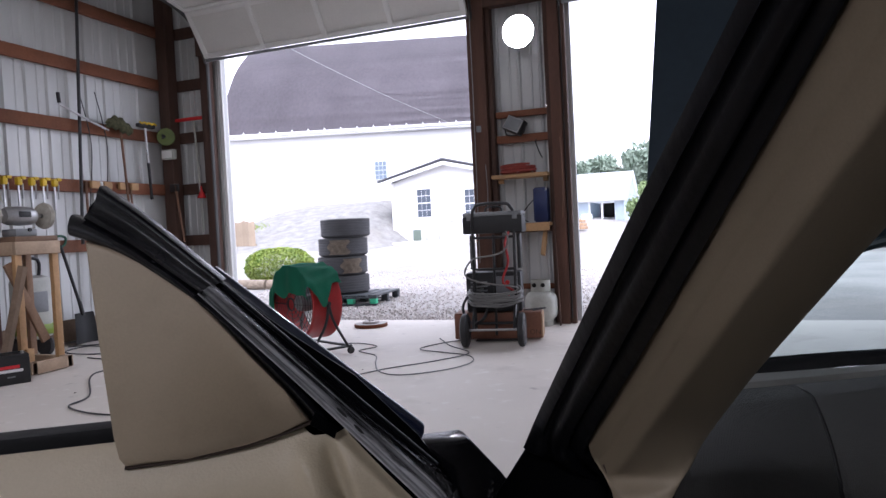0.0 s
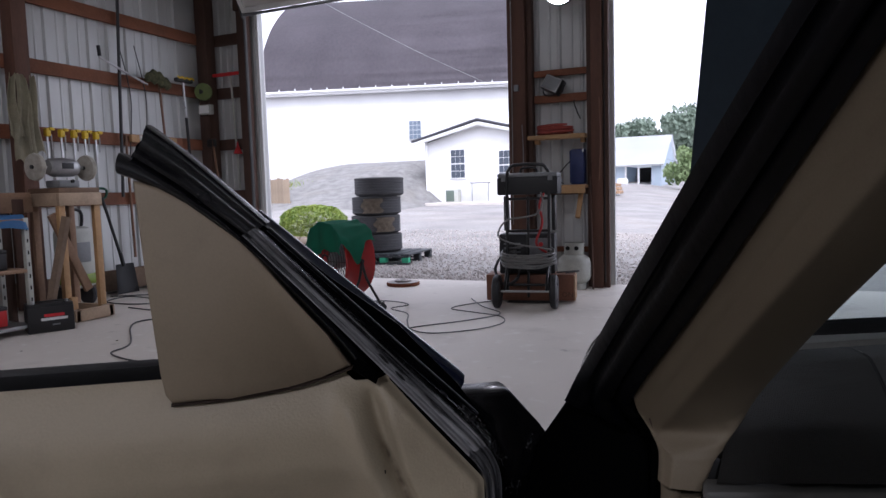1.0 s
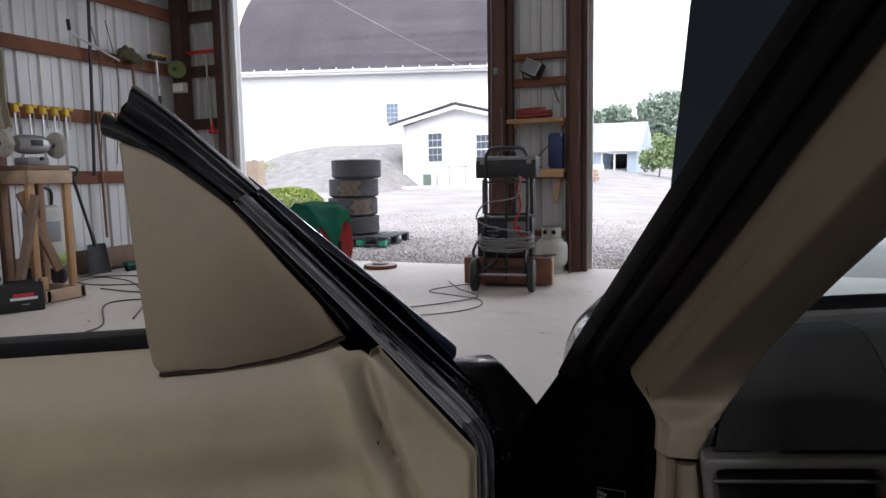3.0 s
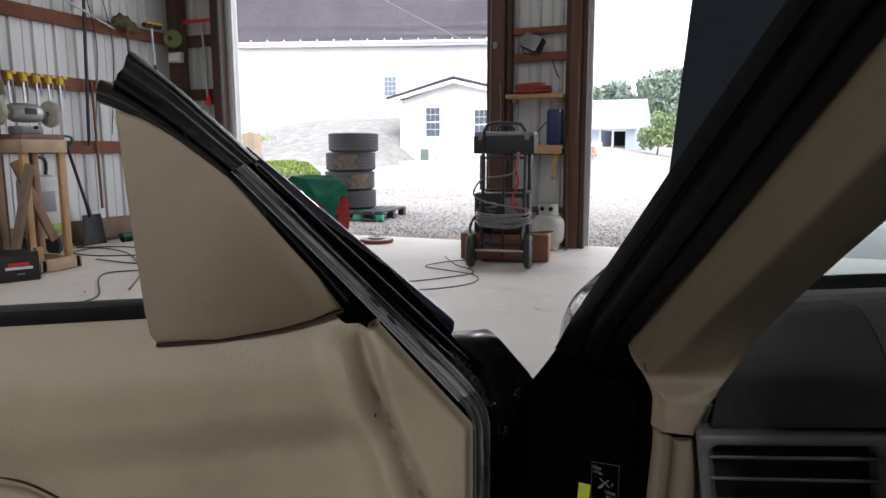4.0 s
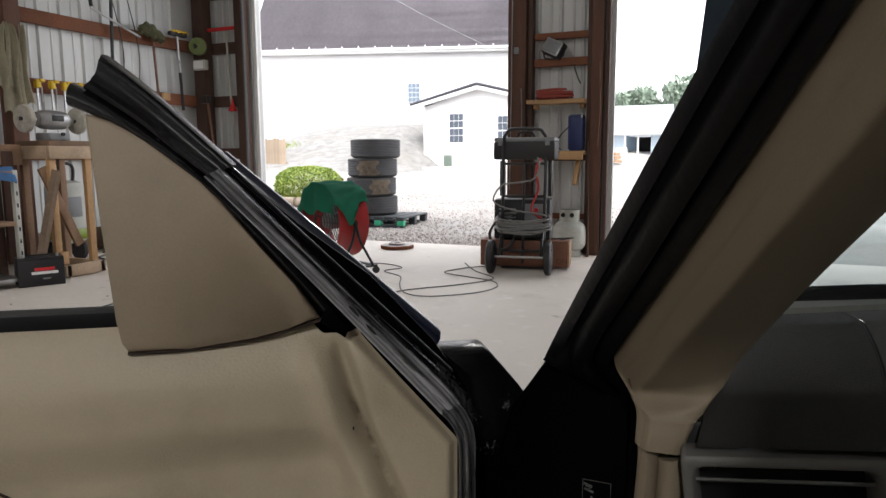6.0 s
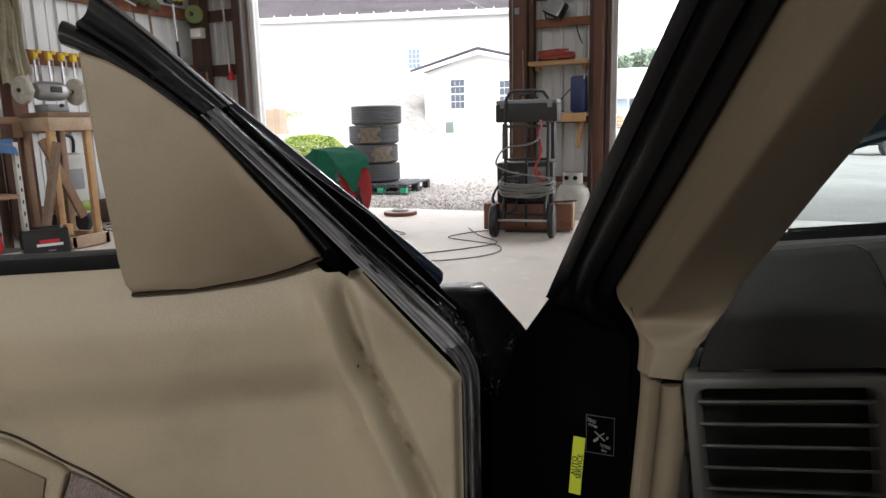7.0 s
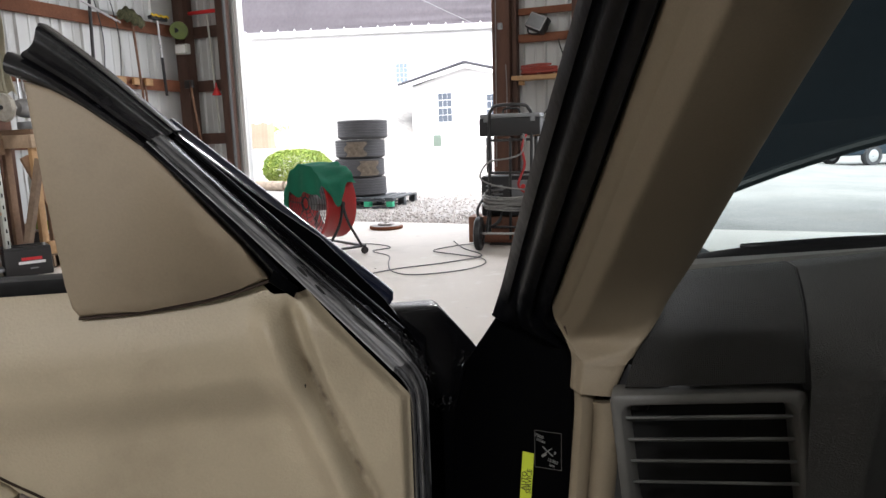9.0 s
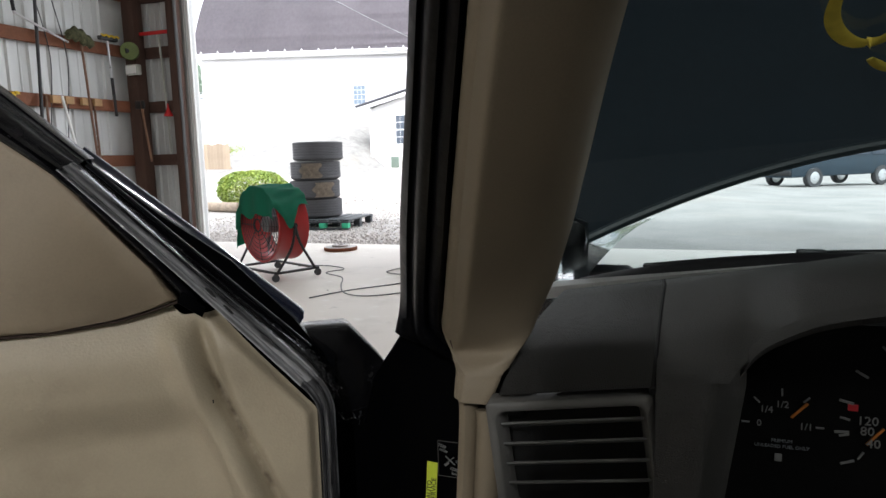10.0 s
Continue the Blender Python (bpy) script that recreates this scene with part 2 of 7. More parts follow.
stain(RUBBER, (0.024, 0.024, 0.026), 55.0, 0.50, 0.72, 0.5)
BELTBLACK = mat("belt_rubber", (0.007, 0.007, 0.008), 0.6, var=0.2, scale=25, bump=0.05, bscale=90, spec=0.2)
PLATEBLACK = mat("plate_black", (0.005, 0.005, 0.006), 0.24, var=0.2, scale=12, bump=0.06, bscale=80, spec=0.35)
DULLRUBBER = mat("dull_rubber", (0.0045, 0.0048, 0.0065), 0.36, var=0.2, scale=25, bump=0.05, bscale=90, spec=0.13)
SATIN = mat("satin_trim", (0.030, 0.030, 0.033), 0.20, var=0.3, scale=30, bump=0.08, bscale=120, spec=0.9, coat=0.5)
# pale smears along the channel: wear, with its sheen put into the colour
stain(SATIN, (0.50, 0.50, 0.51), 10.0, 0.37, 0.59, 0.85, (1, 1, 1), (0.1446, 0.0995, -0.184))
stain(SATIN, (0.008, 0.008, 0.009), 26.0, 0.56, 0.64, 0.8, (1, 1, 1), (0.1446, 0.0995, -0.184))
SATINDARK = mat("satin_trim_dark", (0.022, 0.022, 0.025), 0.22, var=0.3, scale=30, bump=0.08, bscale=120, spec=0.8, coat=0.4)
# fainter copy of the worn smears and painted sheen for the lower end
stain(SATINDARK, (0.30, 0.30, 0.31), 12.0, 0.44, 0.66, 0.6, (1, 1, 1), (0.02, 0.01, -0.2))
BLADEPAINT = mat("gloss_navy", (0.010, 0.013, 0.028), 0.14, var=0.1, scale=9, bump=0.01, coat=0.9)
BLACKPAINT = mat("black_paint", (0.007, 0.007, 0.009), 0.12, var=0.1, scale=9, bump=0.01, coat=0.8)
SEALANT = mat("lumpy_sealant", (0.030, 0.030, 0.032), 0.16, var=0.2, scale=30, bump=0.3, bscale=220, coat=0.6)
# navy lifted so its colour holds the windscreen's milky reflection
NAVY = mat("navy_paint", (0.029, 0.045, 0.061), 0.55, var=0.10, scale=4, bump=0.01, spec=0.22)
stain(NAVY, (0.040, 0.052, 0.062), 2.2, 0.52, 0.80, 0.5, (1, 1, 0.3))
HOODEDGE = mat("bonnet_edge_paint", (0.035, 0.048, 0.055), 0.4, var=0.12, scale=6, bump=0.02)
DASHWEAVE = mat("dash_weave", (0.047, 0.0455, 0.042), 0.56, var=0.10, scale=6, bump=0.4, bscale=950, spec=0.36)
DASHGREY = mat("dash_vinyl", (0.047, 0.0455, 0.042), 0.56, var=0.10, scale=6, bump=0.4, bscale=950, spec=0.36)
# vent plastic made lighter: light on the slat edges put into colour
SLATLIT = mat("lit_slat_plastic", (0.115, 0.115, 0.108), 0.55, var=0.1, scale=10, bump=0.05, bscale=200)
STRIPGREY = mat("strip_plastic", (0.36, 0.355, 0.33), 0.36, var=0.1, scale=10, bump=0.05, bscale=200)
VENTGREY = mat("vent_plastic", (0.098, 0.095, 0.088), 0.5, var=0.08, scale=12, bump=0.05, bscale=200)
# near-black for holes and hollows, their inner shade put into the colour
DARKVOID = mat("void_black", (0.004, 0.004, 0.004), 0.8, var=0.1)
weave(DASHWEAVE, 0.0023)
GAUGEFACE = mat("gauge_face", (0.004, 0.004, 0.004), 0.7, var=0.1, spec=0.1)
GAUGEWHITE = mat("gauge_white", (0.24, 0.24, 0.23), 0.6, var=0.02, bump=0)
GAUGEORANGE = mat("gauge_orange", (0.55, 0.18, 0.02), 0.6, var=0.02, bump=0)
CHALK = mat("yellow_chalk", (0.80, 0.66, 0.08), 0.8, var=0.2, scale=30)
HEADLINER = mat("headliner", (0.33, 0.29, 0.23), 0.9, var=0.05, scale=9, bump=0.2, bscale=200)
SPEAKER = mat("speaker_cloth", (0.36, 0.29, 0.27), 0.9, var=0.2, scale=300, bump=0.5, bscale=600)
GLASS = clear("window_glass", (0.55, 0.625, 0.62))
SKYPANE = mat("pale_pane", (0.17, 0.22, 0.28), 0.08, var=0.1, scale=1, bump=0)
PANE = mat("dark_pane", (0.06, 0.075, 0.10), 0.08, var=0.1, scale=1, bump=0)
LAMPGLOW = glow("lamp_glow", (1.0, 0.98, 0.94), 30.0)


# ---- mesh helpers ----
PLACE = {}


def box(bm, c, s, m=None, bevel=0.0):
    t = Matrix.Translation(c) @ Matrix.Diagonal((*s, 1))
    r = bmesh.ops.create_cube(bm, size=1.0, matrix=(m @ t) if m else t)
    if bevel:
        edges = list({e for v in r["verts"] for e in v.link_edges})
        bmesh.ops.bevel(bm, geom=edges, offset=bevel, segments=2, profile=0.5, affect="EDGES")
    return bm


def cyl(bm, a, b, r, r2=None, seg=16, cap=True):
    a, b = Vector(a), Vector(b)
    d = b - a
    m = Matrix.Translation((a + b) / 2) @ d.to_track_quat("Z", "Y").to_matrix().to_4x4()
    bmesh.ops.create_cone(bm, cap_ends=cap, segments=seg, radius1=r, radius2=r if r2 is None else r2, depth=d.length, matrix=m)
    return bm


def smooth_path(pts, n=6, closed=False):
    p = [Vector(q) for q in pts]
    if len(p) < 3 or n < 2:
        return p
    out, k = [], len(p)
    for i in range(k if closed else k - 1):
        a, b, c, d = (p[(i + j) % k] if closed else p[min(max(i + j, 0), k - 1)] for j in (-1, 0, 1, 2))
        for s in range(n):
            t = s / n
            out.append(0.5 * (2 * b + (c - a) * t + (2 * a - 5 * b + 4 * c - d) * t * t + (3 * b - a - 3 * c + d) * t ** 3))
    if not closed:
        out.append(p[-1])
    return out


def sweep(bm, pts, rx, ry=None, side=None, seg=10, n=6, closed=False, taper=None, cap=True):
    """An oval rod along a smooth line; side: the way of its rx axis."""
    path = smooth_path(pts, n, closed)
    ry = rx if ry is None else ry
    k, rings = len(path), []
    last = Vector(side) if side else None
    for i, p in enumerate(path):
        a, b = (path[(i - 1) % k], path[(i + 1) % k]) if closed else (path[max(i - 1, 0)], path[min(i + 1, k - 1)])
        t = (b - a).normalized()
        ref = last if last is not None else (Vector((0, 0, 1)) if abs(t.z) < 0.9 else Vector((1, 0, 0)))
        x = (ref - t * ref.dot(t)).normalized()
        if side is None:
            last = x
        y = t.cross(x)
        f = taper(i / max(k - 1, 1)) if taper else 1.0
        rings.append([bm.verts.new(p + x * (math.cos(2 * math.pi * j / seg) * rx * f) + y * (math.sin(2 * math.pi * j / seg) * ry * f)) for j in range(seg)])
    for i in range(k if closed else k - 1):
        r, s = rings[i], rings[(i + 1) % k]
        for j in range(seg):
            bm.faces.new((r[j], r[(j + 1) % seg], s[(j + 1) % seg], s[j]))
    if cap and not closed:
        bm.faces.new(rings[0][::-1])
        bm.faces.new(rings[-1])
    return bm


def lathe(bm, profile, seg=32, m=None, ends=False):
    """profile: (radius, height) pairs turned round z."""
    m = m or Matrix()
    rings = [[bm.verts.new(m @ Vector((r * math.cos(2 * math.pi * j / seg), r * math.sin(2 * math.pi * j / seg), z))) for j in range(seg)] for r, z in profile]
    for a, b in zip(rings, rings[1:]):
        for j in range(seg):
            bm.faces.new((a[j], a[(j + 1) % seg], b[(j + 1) % seg], b[j]))
    if ends:
        bm.faces.new(rings[0][::-1])
        bm.faces.new(rings[-1])
    return bm


def slab(bm, pts, depth, m=None, bevel=0.0, segs=2):
    """An outline in the x, y plane, pushed up along z by depth; m lays it into place."""
    m = m or Matrix()
    lo = [bm.verts.new(m @ Vector((x, y, 0))) for x, y in pts]
    hi = [bm.verts.new(m @ Vector((x, y, depth))) for x, y in pts]
    k = len(pts)
    f1, f2 = bm.faces.new(lo[::-1]), bm.faces.new(hi)
    for j in range(k):
        bm.faces.new((lo[j], lo[(j + 1) % k], hi[(j + 1) % k], hi[j]))
    if bevel:
        bmesh.ops.bevel(bm, geom=list(f1.edges) + list(f2.edges), offset=bevel, segments=segs, profile=0.5, affect="EDGES")
    return bm


def sheet(bm, fn, nu, nv, thick=0.0):
    """A grid fn(s, t) -> place, s and t from 0 to 1."""
    g = [[bm.verts.new(fn(i / nu, j / nv)) for j in range(nv + 1)] for i in range(nu + 1)]
    faces = [bm.faces.new((g[i][j], g[i + 1][j], g[i + 1][j + 1], g[i][j + 1])) for i in range(nu) for j in range(nv)]
    if thick:
        bmesh.ops.solidify(bm, geom=faces, thickness=thick)
    return bm


def finish(name, bm, material, smooth=True, angle=40):
    bmesh.ops.recalc_face_normals(bm, faces=bm.faces)
    me = bpy.data.meshes.new(name)
    bm.to_mesh(me)
    bm.free()
    for m in material if isinstance(material, (list, tuple)) else (material,):
        me.materials.append(m)
    if smooth:
        me.polygons.foreach_set("use_smooth", [True] * len(me.polygons))
        me.set_sharp_from_angle(angle=radians(angle))
    return me


def thing(name, at, label, category, group="", kind="", turn=0.0):
    ob = new(name)
    ob.empty_display_size = 0.1
    ob.matrix_basis = pose(*at, 0, 0, turn)
    PLACE[ob] = ob.matrix_basis.copy()
    return tagged(ob, label, category, group, kind)


def part(name, bm, material, parent, label="", world=False, smooth=True, angle=40):
    """Links a bmesh as one mesh under a thing or a part; world: its places are in world metres."""
    if world:
        bm.transform(PLACE[parent].inverted())
    ob = new(name, finish(name, bm, material, smooth, angle))
    ob.parent = parent
    PLACE[ob] = PLACE[parent].copy()
    return tagged(ob, label)


def piece(name, mesh, parent, m):
    ob = new(name, mesh)
    ob.parent = parent
    ob.matrix_basis = m
    return ob


def solid(name, bm, material, label, category, kind="structure", group="", smooth=False):
    ob = new(name, finish(name, bm, material, smooth))
    PLACE[ob] = Matrix()
    return tagged(ob, label, category, group, kind)


def letters(text, size, material, parent, m, label="", name="lettering", depth=0.0004):
    """Raised letters in the built-in font, laid by m (world)."""
    cu = bpy.data.curves.new(name, "FONT")
    cu.body, cu.size, cu.align_x, cu.align_y, cu.extrude, cu.resolution_u = text, size, "CENTER", "CENTER", depth, 2
    tmp = new("tmp", cu)
    me = bpy.data.meshes.new_from_object(tmp)
    bpy.data.objects.remove(tmp)
    bpy.data.curves.remove(cu)
    me.name = name
    me.transform(PLACE[parent].inverted() @ m)
    me.materials.clear()
    me.materials.append(material)
    ob = new(name, me)
    ob.parent = parent
    PLACE[ob] = PLACE[parent].copy()
    return tagged(ob, label)


B = bmesh.new


# ---- the ground and the yard ----
def smoothstep(a, b, x):
    t = min(max((x - a) / (b - a), 0.0), 1.0)
    return t * t * (3 - 2 * t)


def ground_z(x, y):
    rise = 0.031 * max(0.0, y - 7.0) * smoothstep(3.0, -8.0, x)
    mound = 1.75 * smoothstep(-20.5, -16.3, x) * smoothstep(-10.4, -11.4, x) * smoothstep(17.5, 27.0, y) * (1 - 0.4 * smoothstep(40, 60, y))
    fall = min(0.022 * max(0.0, y - 8.0) * smoothstep(0.0, 4.0, x), 0.9)
    return -0.03 + min(rise, 1.3) + mound - fall


X1 = [-400, -200, -100, -60] + [-40 + i for i in range(56)] + [20, 30, 60, 120, 250, 400]
Y1 = [6.42, 7, 7.6, 8.2, 8.8, 9.4, 10] + [11 + i for i in range(35)] + [50, 60, 80, 120, 200, 400, 900]
bm = B()
grid = [[bm.verts.new((x, y, ground_z(x, y))) for y in Y1] for x in X1]
for i in range(len(X1) - 1):
    for j in range(len(Y1) - 1):
        f = bm.faces.new((grid[i][j], grid[i + 1][j], grid[i + 1][j + 1], grid[i][j + 1]))
        cx, cy = (X1[i] + X1[i + 1]) / 2, (Y1[j] + Y1[j + 1]) / 2
        f.material_index = 1 if -17.5 < cx < -10.4 and 19 < cy < 34 else 0
bm.faces.new([bm.verts.new(p) for p in ((-400, -300, -0.2), (400, -300, -0.2), (400, 6.42, -0.2), (-400, 6.42, -0.2))])
solid("ground", bm, [GRAVEL, SOIL], "pale gravel yard rising gently to a dug-up bank", "ground", smooth=True)

# ---- the pole barn ----
LEFT, FRONT, RIGHT, BACK, HEAD, EAVE = -5.56, 6.30, 8.5, -8.0, 3.02, 4.3
floor = solid("floor", box(B(), ((LEFT + RIGHT) / 2, (BACK + FRONT + 0.12) / 2, -0.1), (RIGHT - LEFT + 0.2, FRONT - BACK + 0.1, 0.2), bevel=0.015), CONCRETE, "worn grey concrete slab with scuffs", "floor")
ceiling = solid("ceiling", box(B(), ((LEFT + RIGHT) / 2, (BACK + FRONT) / 2, EAVE + 0.05), (RIGHT - LEFT + 0.4, FRONT - BACK + 0.4, 0.08)), CEIL, "pale metal ceiling lining", "ceiling")


def rib_panel(width, height, ribs=4):
    """A sheet of ribbed steel in the x, z plane, ribs towards -y."""
    bm = B()
    prof, step = [], width / ribs
    for i in range(ribs):
        x = i * step
        prof += [(x, 0.0), (x + step * 0.40, 0.0), (x + step * 0.44, -0.006), (x + step * 0.48, -0.006), (x + step * 0.52, 0.0), (x + step * 0.80, 0.0), (x + step * 0.87, -0.022), (x + step * 0.93, -0.022)]
    prof.append((width, 0.0))
    rows = [[bm.verts.new((x, y, z)) for x, y in prof] for z in (0.0, height)]
    faces = [bm.faces.new((rows[0][i], rows[0][i + 1], rows[1][i + 1], rows[1][i])) for i in range(len(prof) - 1)]
    return finish("siding_panel", bm, SIDING, smooth=False)


PANEL = rib_panel(0.9144, 4.25)
PANEL_LOW = rib_panel(0.9144, EAVE - HEAD - 0.1)


def clad(parent, x0, y0, turn, count, z=0.02, mesh=None):
    for i in range(count):
        m = pose(x0, y0, z, 0, 0, turn) @ Matrix.Translation((i * 0.9144, 0, 0))
        piece("siding_panel", mesh or PANEL, parent, m)


def plank(parent, name, c, s, material, bevel=0.004):
    return part(name, box(B(), c, s, bevel=bevel), material, parent, world=True)


wall_left = solid("wall_left", box(B(), (LEFT - 0.07, (BACK + FRONT) / 2, EAVE / 2), (0.06, FRONT - BACK, EAVE)), SIDING, "pale ribbed steel wall on red-brown timber rails", "wall")
clad(wall_left, LEFT - 0.03, BACK + 0.15, 90, 15)
for z in (0.965, 1.57, 2.175, 2.79, 3.4):
    for y0, y1 in ((BACK, -3.2), (-3.2, -0.75), (-0.75, 3.6), (3.6, FRONT - 0.02)):
        plank(wall_left, "rail", (LEFT + 0.02, (y0 + y1) / 2, z), (0.038, y1 - y0 - 0.004, 0.125), GIRT)
for y0, y1 in ((BACK, 0.0), (0.0, 3.6), (3.6, FRONT - 0.02)):
    plank(wall_left, "skirt_board", (LEFT + 0.022, (y0 + y1) / 2, 0.135), (0.04, y1 - y0 - 0.004, 0.21), SKIRT)
for y in (-3.2, -0.75, 3.86):
    plank(wall_left, "post", (LEFT + 0.11, y, EAVE / 2), (0.14, 0.14, EAVE), POSTWOOD)
plank(wall_left, "corner_post", (LEFT + 0.10, FRONT - 0.11, EAVE / 2), (0.15, 0.15, EAVE), DARKWOOD)

OPEN = ((-4.81, -1.745), (-0.775, 2.30))
bm = B()
edges = [LEFT - 0.1] + [v for o in OPEN for v in o] + [RIGHT]
for i in range(0, len(edges), 2):
    box(bm, ((edges[i] + edges[i + 1]) / 2, FRONT + 0.09, EAVE / 2), (edges[i + 1] - edges[i], 0.05, EAVE))
for a, b in OPEN:
    box(bm, ((a + b) / 2, FRONT + 0.09, (EAVE + HEAD + 0.1) / 2), (b - a, 0.05, EAVE - HEAD - 0.1))
wall_front = solid("wall_front", bm, SIDING, "pale ribbed steel wall with open bay doorways", "wall")
piece("siding_panel", rib_panel(0.70, 4.25), wall_front, pose(LEFT + 0.02, FRONT + 0.05, 0.02))
piece("siding_panel", rib_panel(0.86, 4.25), wall_front, pose(-1.69, FRONT + 0.05, 0.02))
for a, b in OPEN:
    clad(wall_front, a, FRONT + 0.05, 0, 3, HEAD + 0.12, PANEL_LOW)
for z in (0.965, 1.57, 2.175, 2.79, 3.4):
    plank(wall_front, "rail", (-5.24, FRONT + 0.005, z), (0.50, 0.038, 0.125), DARKWOOD)
wall_back = solid("wall_back", box(B(), ((LEFT + RIGHT) / 2, BACK - 0.07, EAVE / 2), (RIGHT - LEFT + 0.2, 0.06, EAVE)), SIDING, "pale steel wall at the back", "wall")
wall_right = solid("wall_right", box(B(), (RIGHT + 0.07, (BACK + FRONT) / 2, EAVE / 2), (0.06, FRONT - BACK, EAVE)), SIDING, "pale steel wall at the side", "wall")

# timber posts and jambs of the doorways
frame_1 = thing("door_frame_1", (-1.26, FRONT, 0), "dark red-brown timber posts between two bay doorways", "door frame", kind="structure")
for x, w, y, d, m in ((-1.655, 0.17, 6.22, 0.15, POSTWOOD), (-1.54, 0.045, 6.25, 0.10, DARKWOOD), (-0.975, 0.05, 6.25, 0.10, DARKWOOD), (-0.90, 0.10, 6.22, 0.15, POSTWOOD), (-0.82, 0.05, 6.20, 0.06, DARKWOOD)):
    plank(frame_1, "post", (x, y, 2.1), (w, d, 4.2), m)
for z, h in ((2.03, 0.06), (1.79, 0.075), (0.35, 0.05)):
    plank(frame_1, "rail", (-1.26, 6.28, z), (0.51, 0.05, h), GIRT)
frame_2 = thing("door_frame_2", (-4.75, FRONT, 0), "dark timber jamb with a white outer stop", "door frame", kind="structure")
plank(frame_2, "post", (-4.935, 6.24, 2.1), (0.10, 0.12, 4.2), DARKWOOD)
plank(frame_2, "stop", (-4.848, 6.385, HEAD / 2 + 0.1), (0.075, 0.10, HEAD + 0.2), DOORFRAME)
frame_3 = thing("door_frame_3", (2.4, FRONT, 0), "dark timber posts beside the bay doorway", "door frame", kind="structure")
for x in (2.36, 3.24):
    plank(frame_3, "post", (x, 6.24, 2.1), (0.12, 0.12, 4.2), DARKWOOD)
header = solid("trim_header", box(B(), (0.8, 6.20, HEAD + 0.17), (11.6, 0.10, 0.26), bevel=0.006), DARKWOOD, "dark timber beam over the bay doors", "beam")


def overhead_door(x0, x1, label):
    """A sectional door run up into its tracks: the last section leans in the bend."""
    door = thing("overhead_door", ((x0 + x1) / 2, 6.1, HEAD), label, "garage door", "overhead doors")
    w = x1 - x0 + 0.06
    cx = (x0 + x1) / 2
    bend = [(6.13, HEAD - 0.02), (5.83, HEAD + 0.43), (5.32, HEAD + 0.53), (4.79, HEAD + 0.55), (4.26, HEAD + 0.56), (3.73, HEAD + 0.57), (3.20, HEAD + 0.58)]
    for i, ((ya, za), (yb, zb)) in enumerate(zip(bend, bend[1:])):
        ang = math.degrees(math.atan2(zb - za, ya - yb))
        ln = math.hypot(yb - ya, zb - za)
        m = pose(cx, ya, za, -ang, 0, 0)
        sec = part("section", box(B(), (0, -ln / 2, 0.022), (w, ln - 0.006, 0.03), m, 0.003), DOORSTEEL, door, world=True)
        for k in range(5):
            x = -w / 2 + 0.03 + k * (w - 0.06) / 4
            part("stile", box(B(), (x, -ln / 2, -0.004), (0.055, ln - 0.02, 0.022), m, 0.003), DOORFRAME, sec, world=True)
        for yy in (-0.035, -ln + 0.035):
            part("stile", box(B(), (0, yy, -0.003), (w - 0.1, 0.055, 0.018), m, 0.003), DOORFRAME, sec, world=True)
    for x in (x0 - 0.06, x1 + 0.06):
        pts = [(x, 6.19, 0.05), (x, 6.19, HEAD - 0.25), (x, 6.16, HEAD - 0.05), (x, 6.0, HEAD + 0.3), (x, 5.7, HEAD + 0.46), (x, 5.2, HEAD + 0.5), (x, 3.0, HEAD + 0.55)]
        part("track", sweep(B(), pts, 0.012, 0.028, side=(1, 0, 0), seg=8, n=4), TRACKGREY, door, world=True)
    part("bottom_seal", box(B(), (cx, 6.135, HEAD - 0.035), (w, 0.03, 0.03), bevel=0.008), CASEGREY, door, "grey rubber bottom seal", world=True)
    return door


overhead_door(*OPEN[0], "grey steel sectional door raised into its tracks")
overhead_door(*OPEN[1], "grey steel sectional door raised into its tracks")


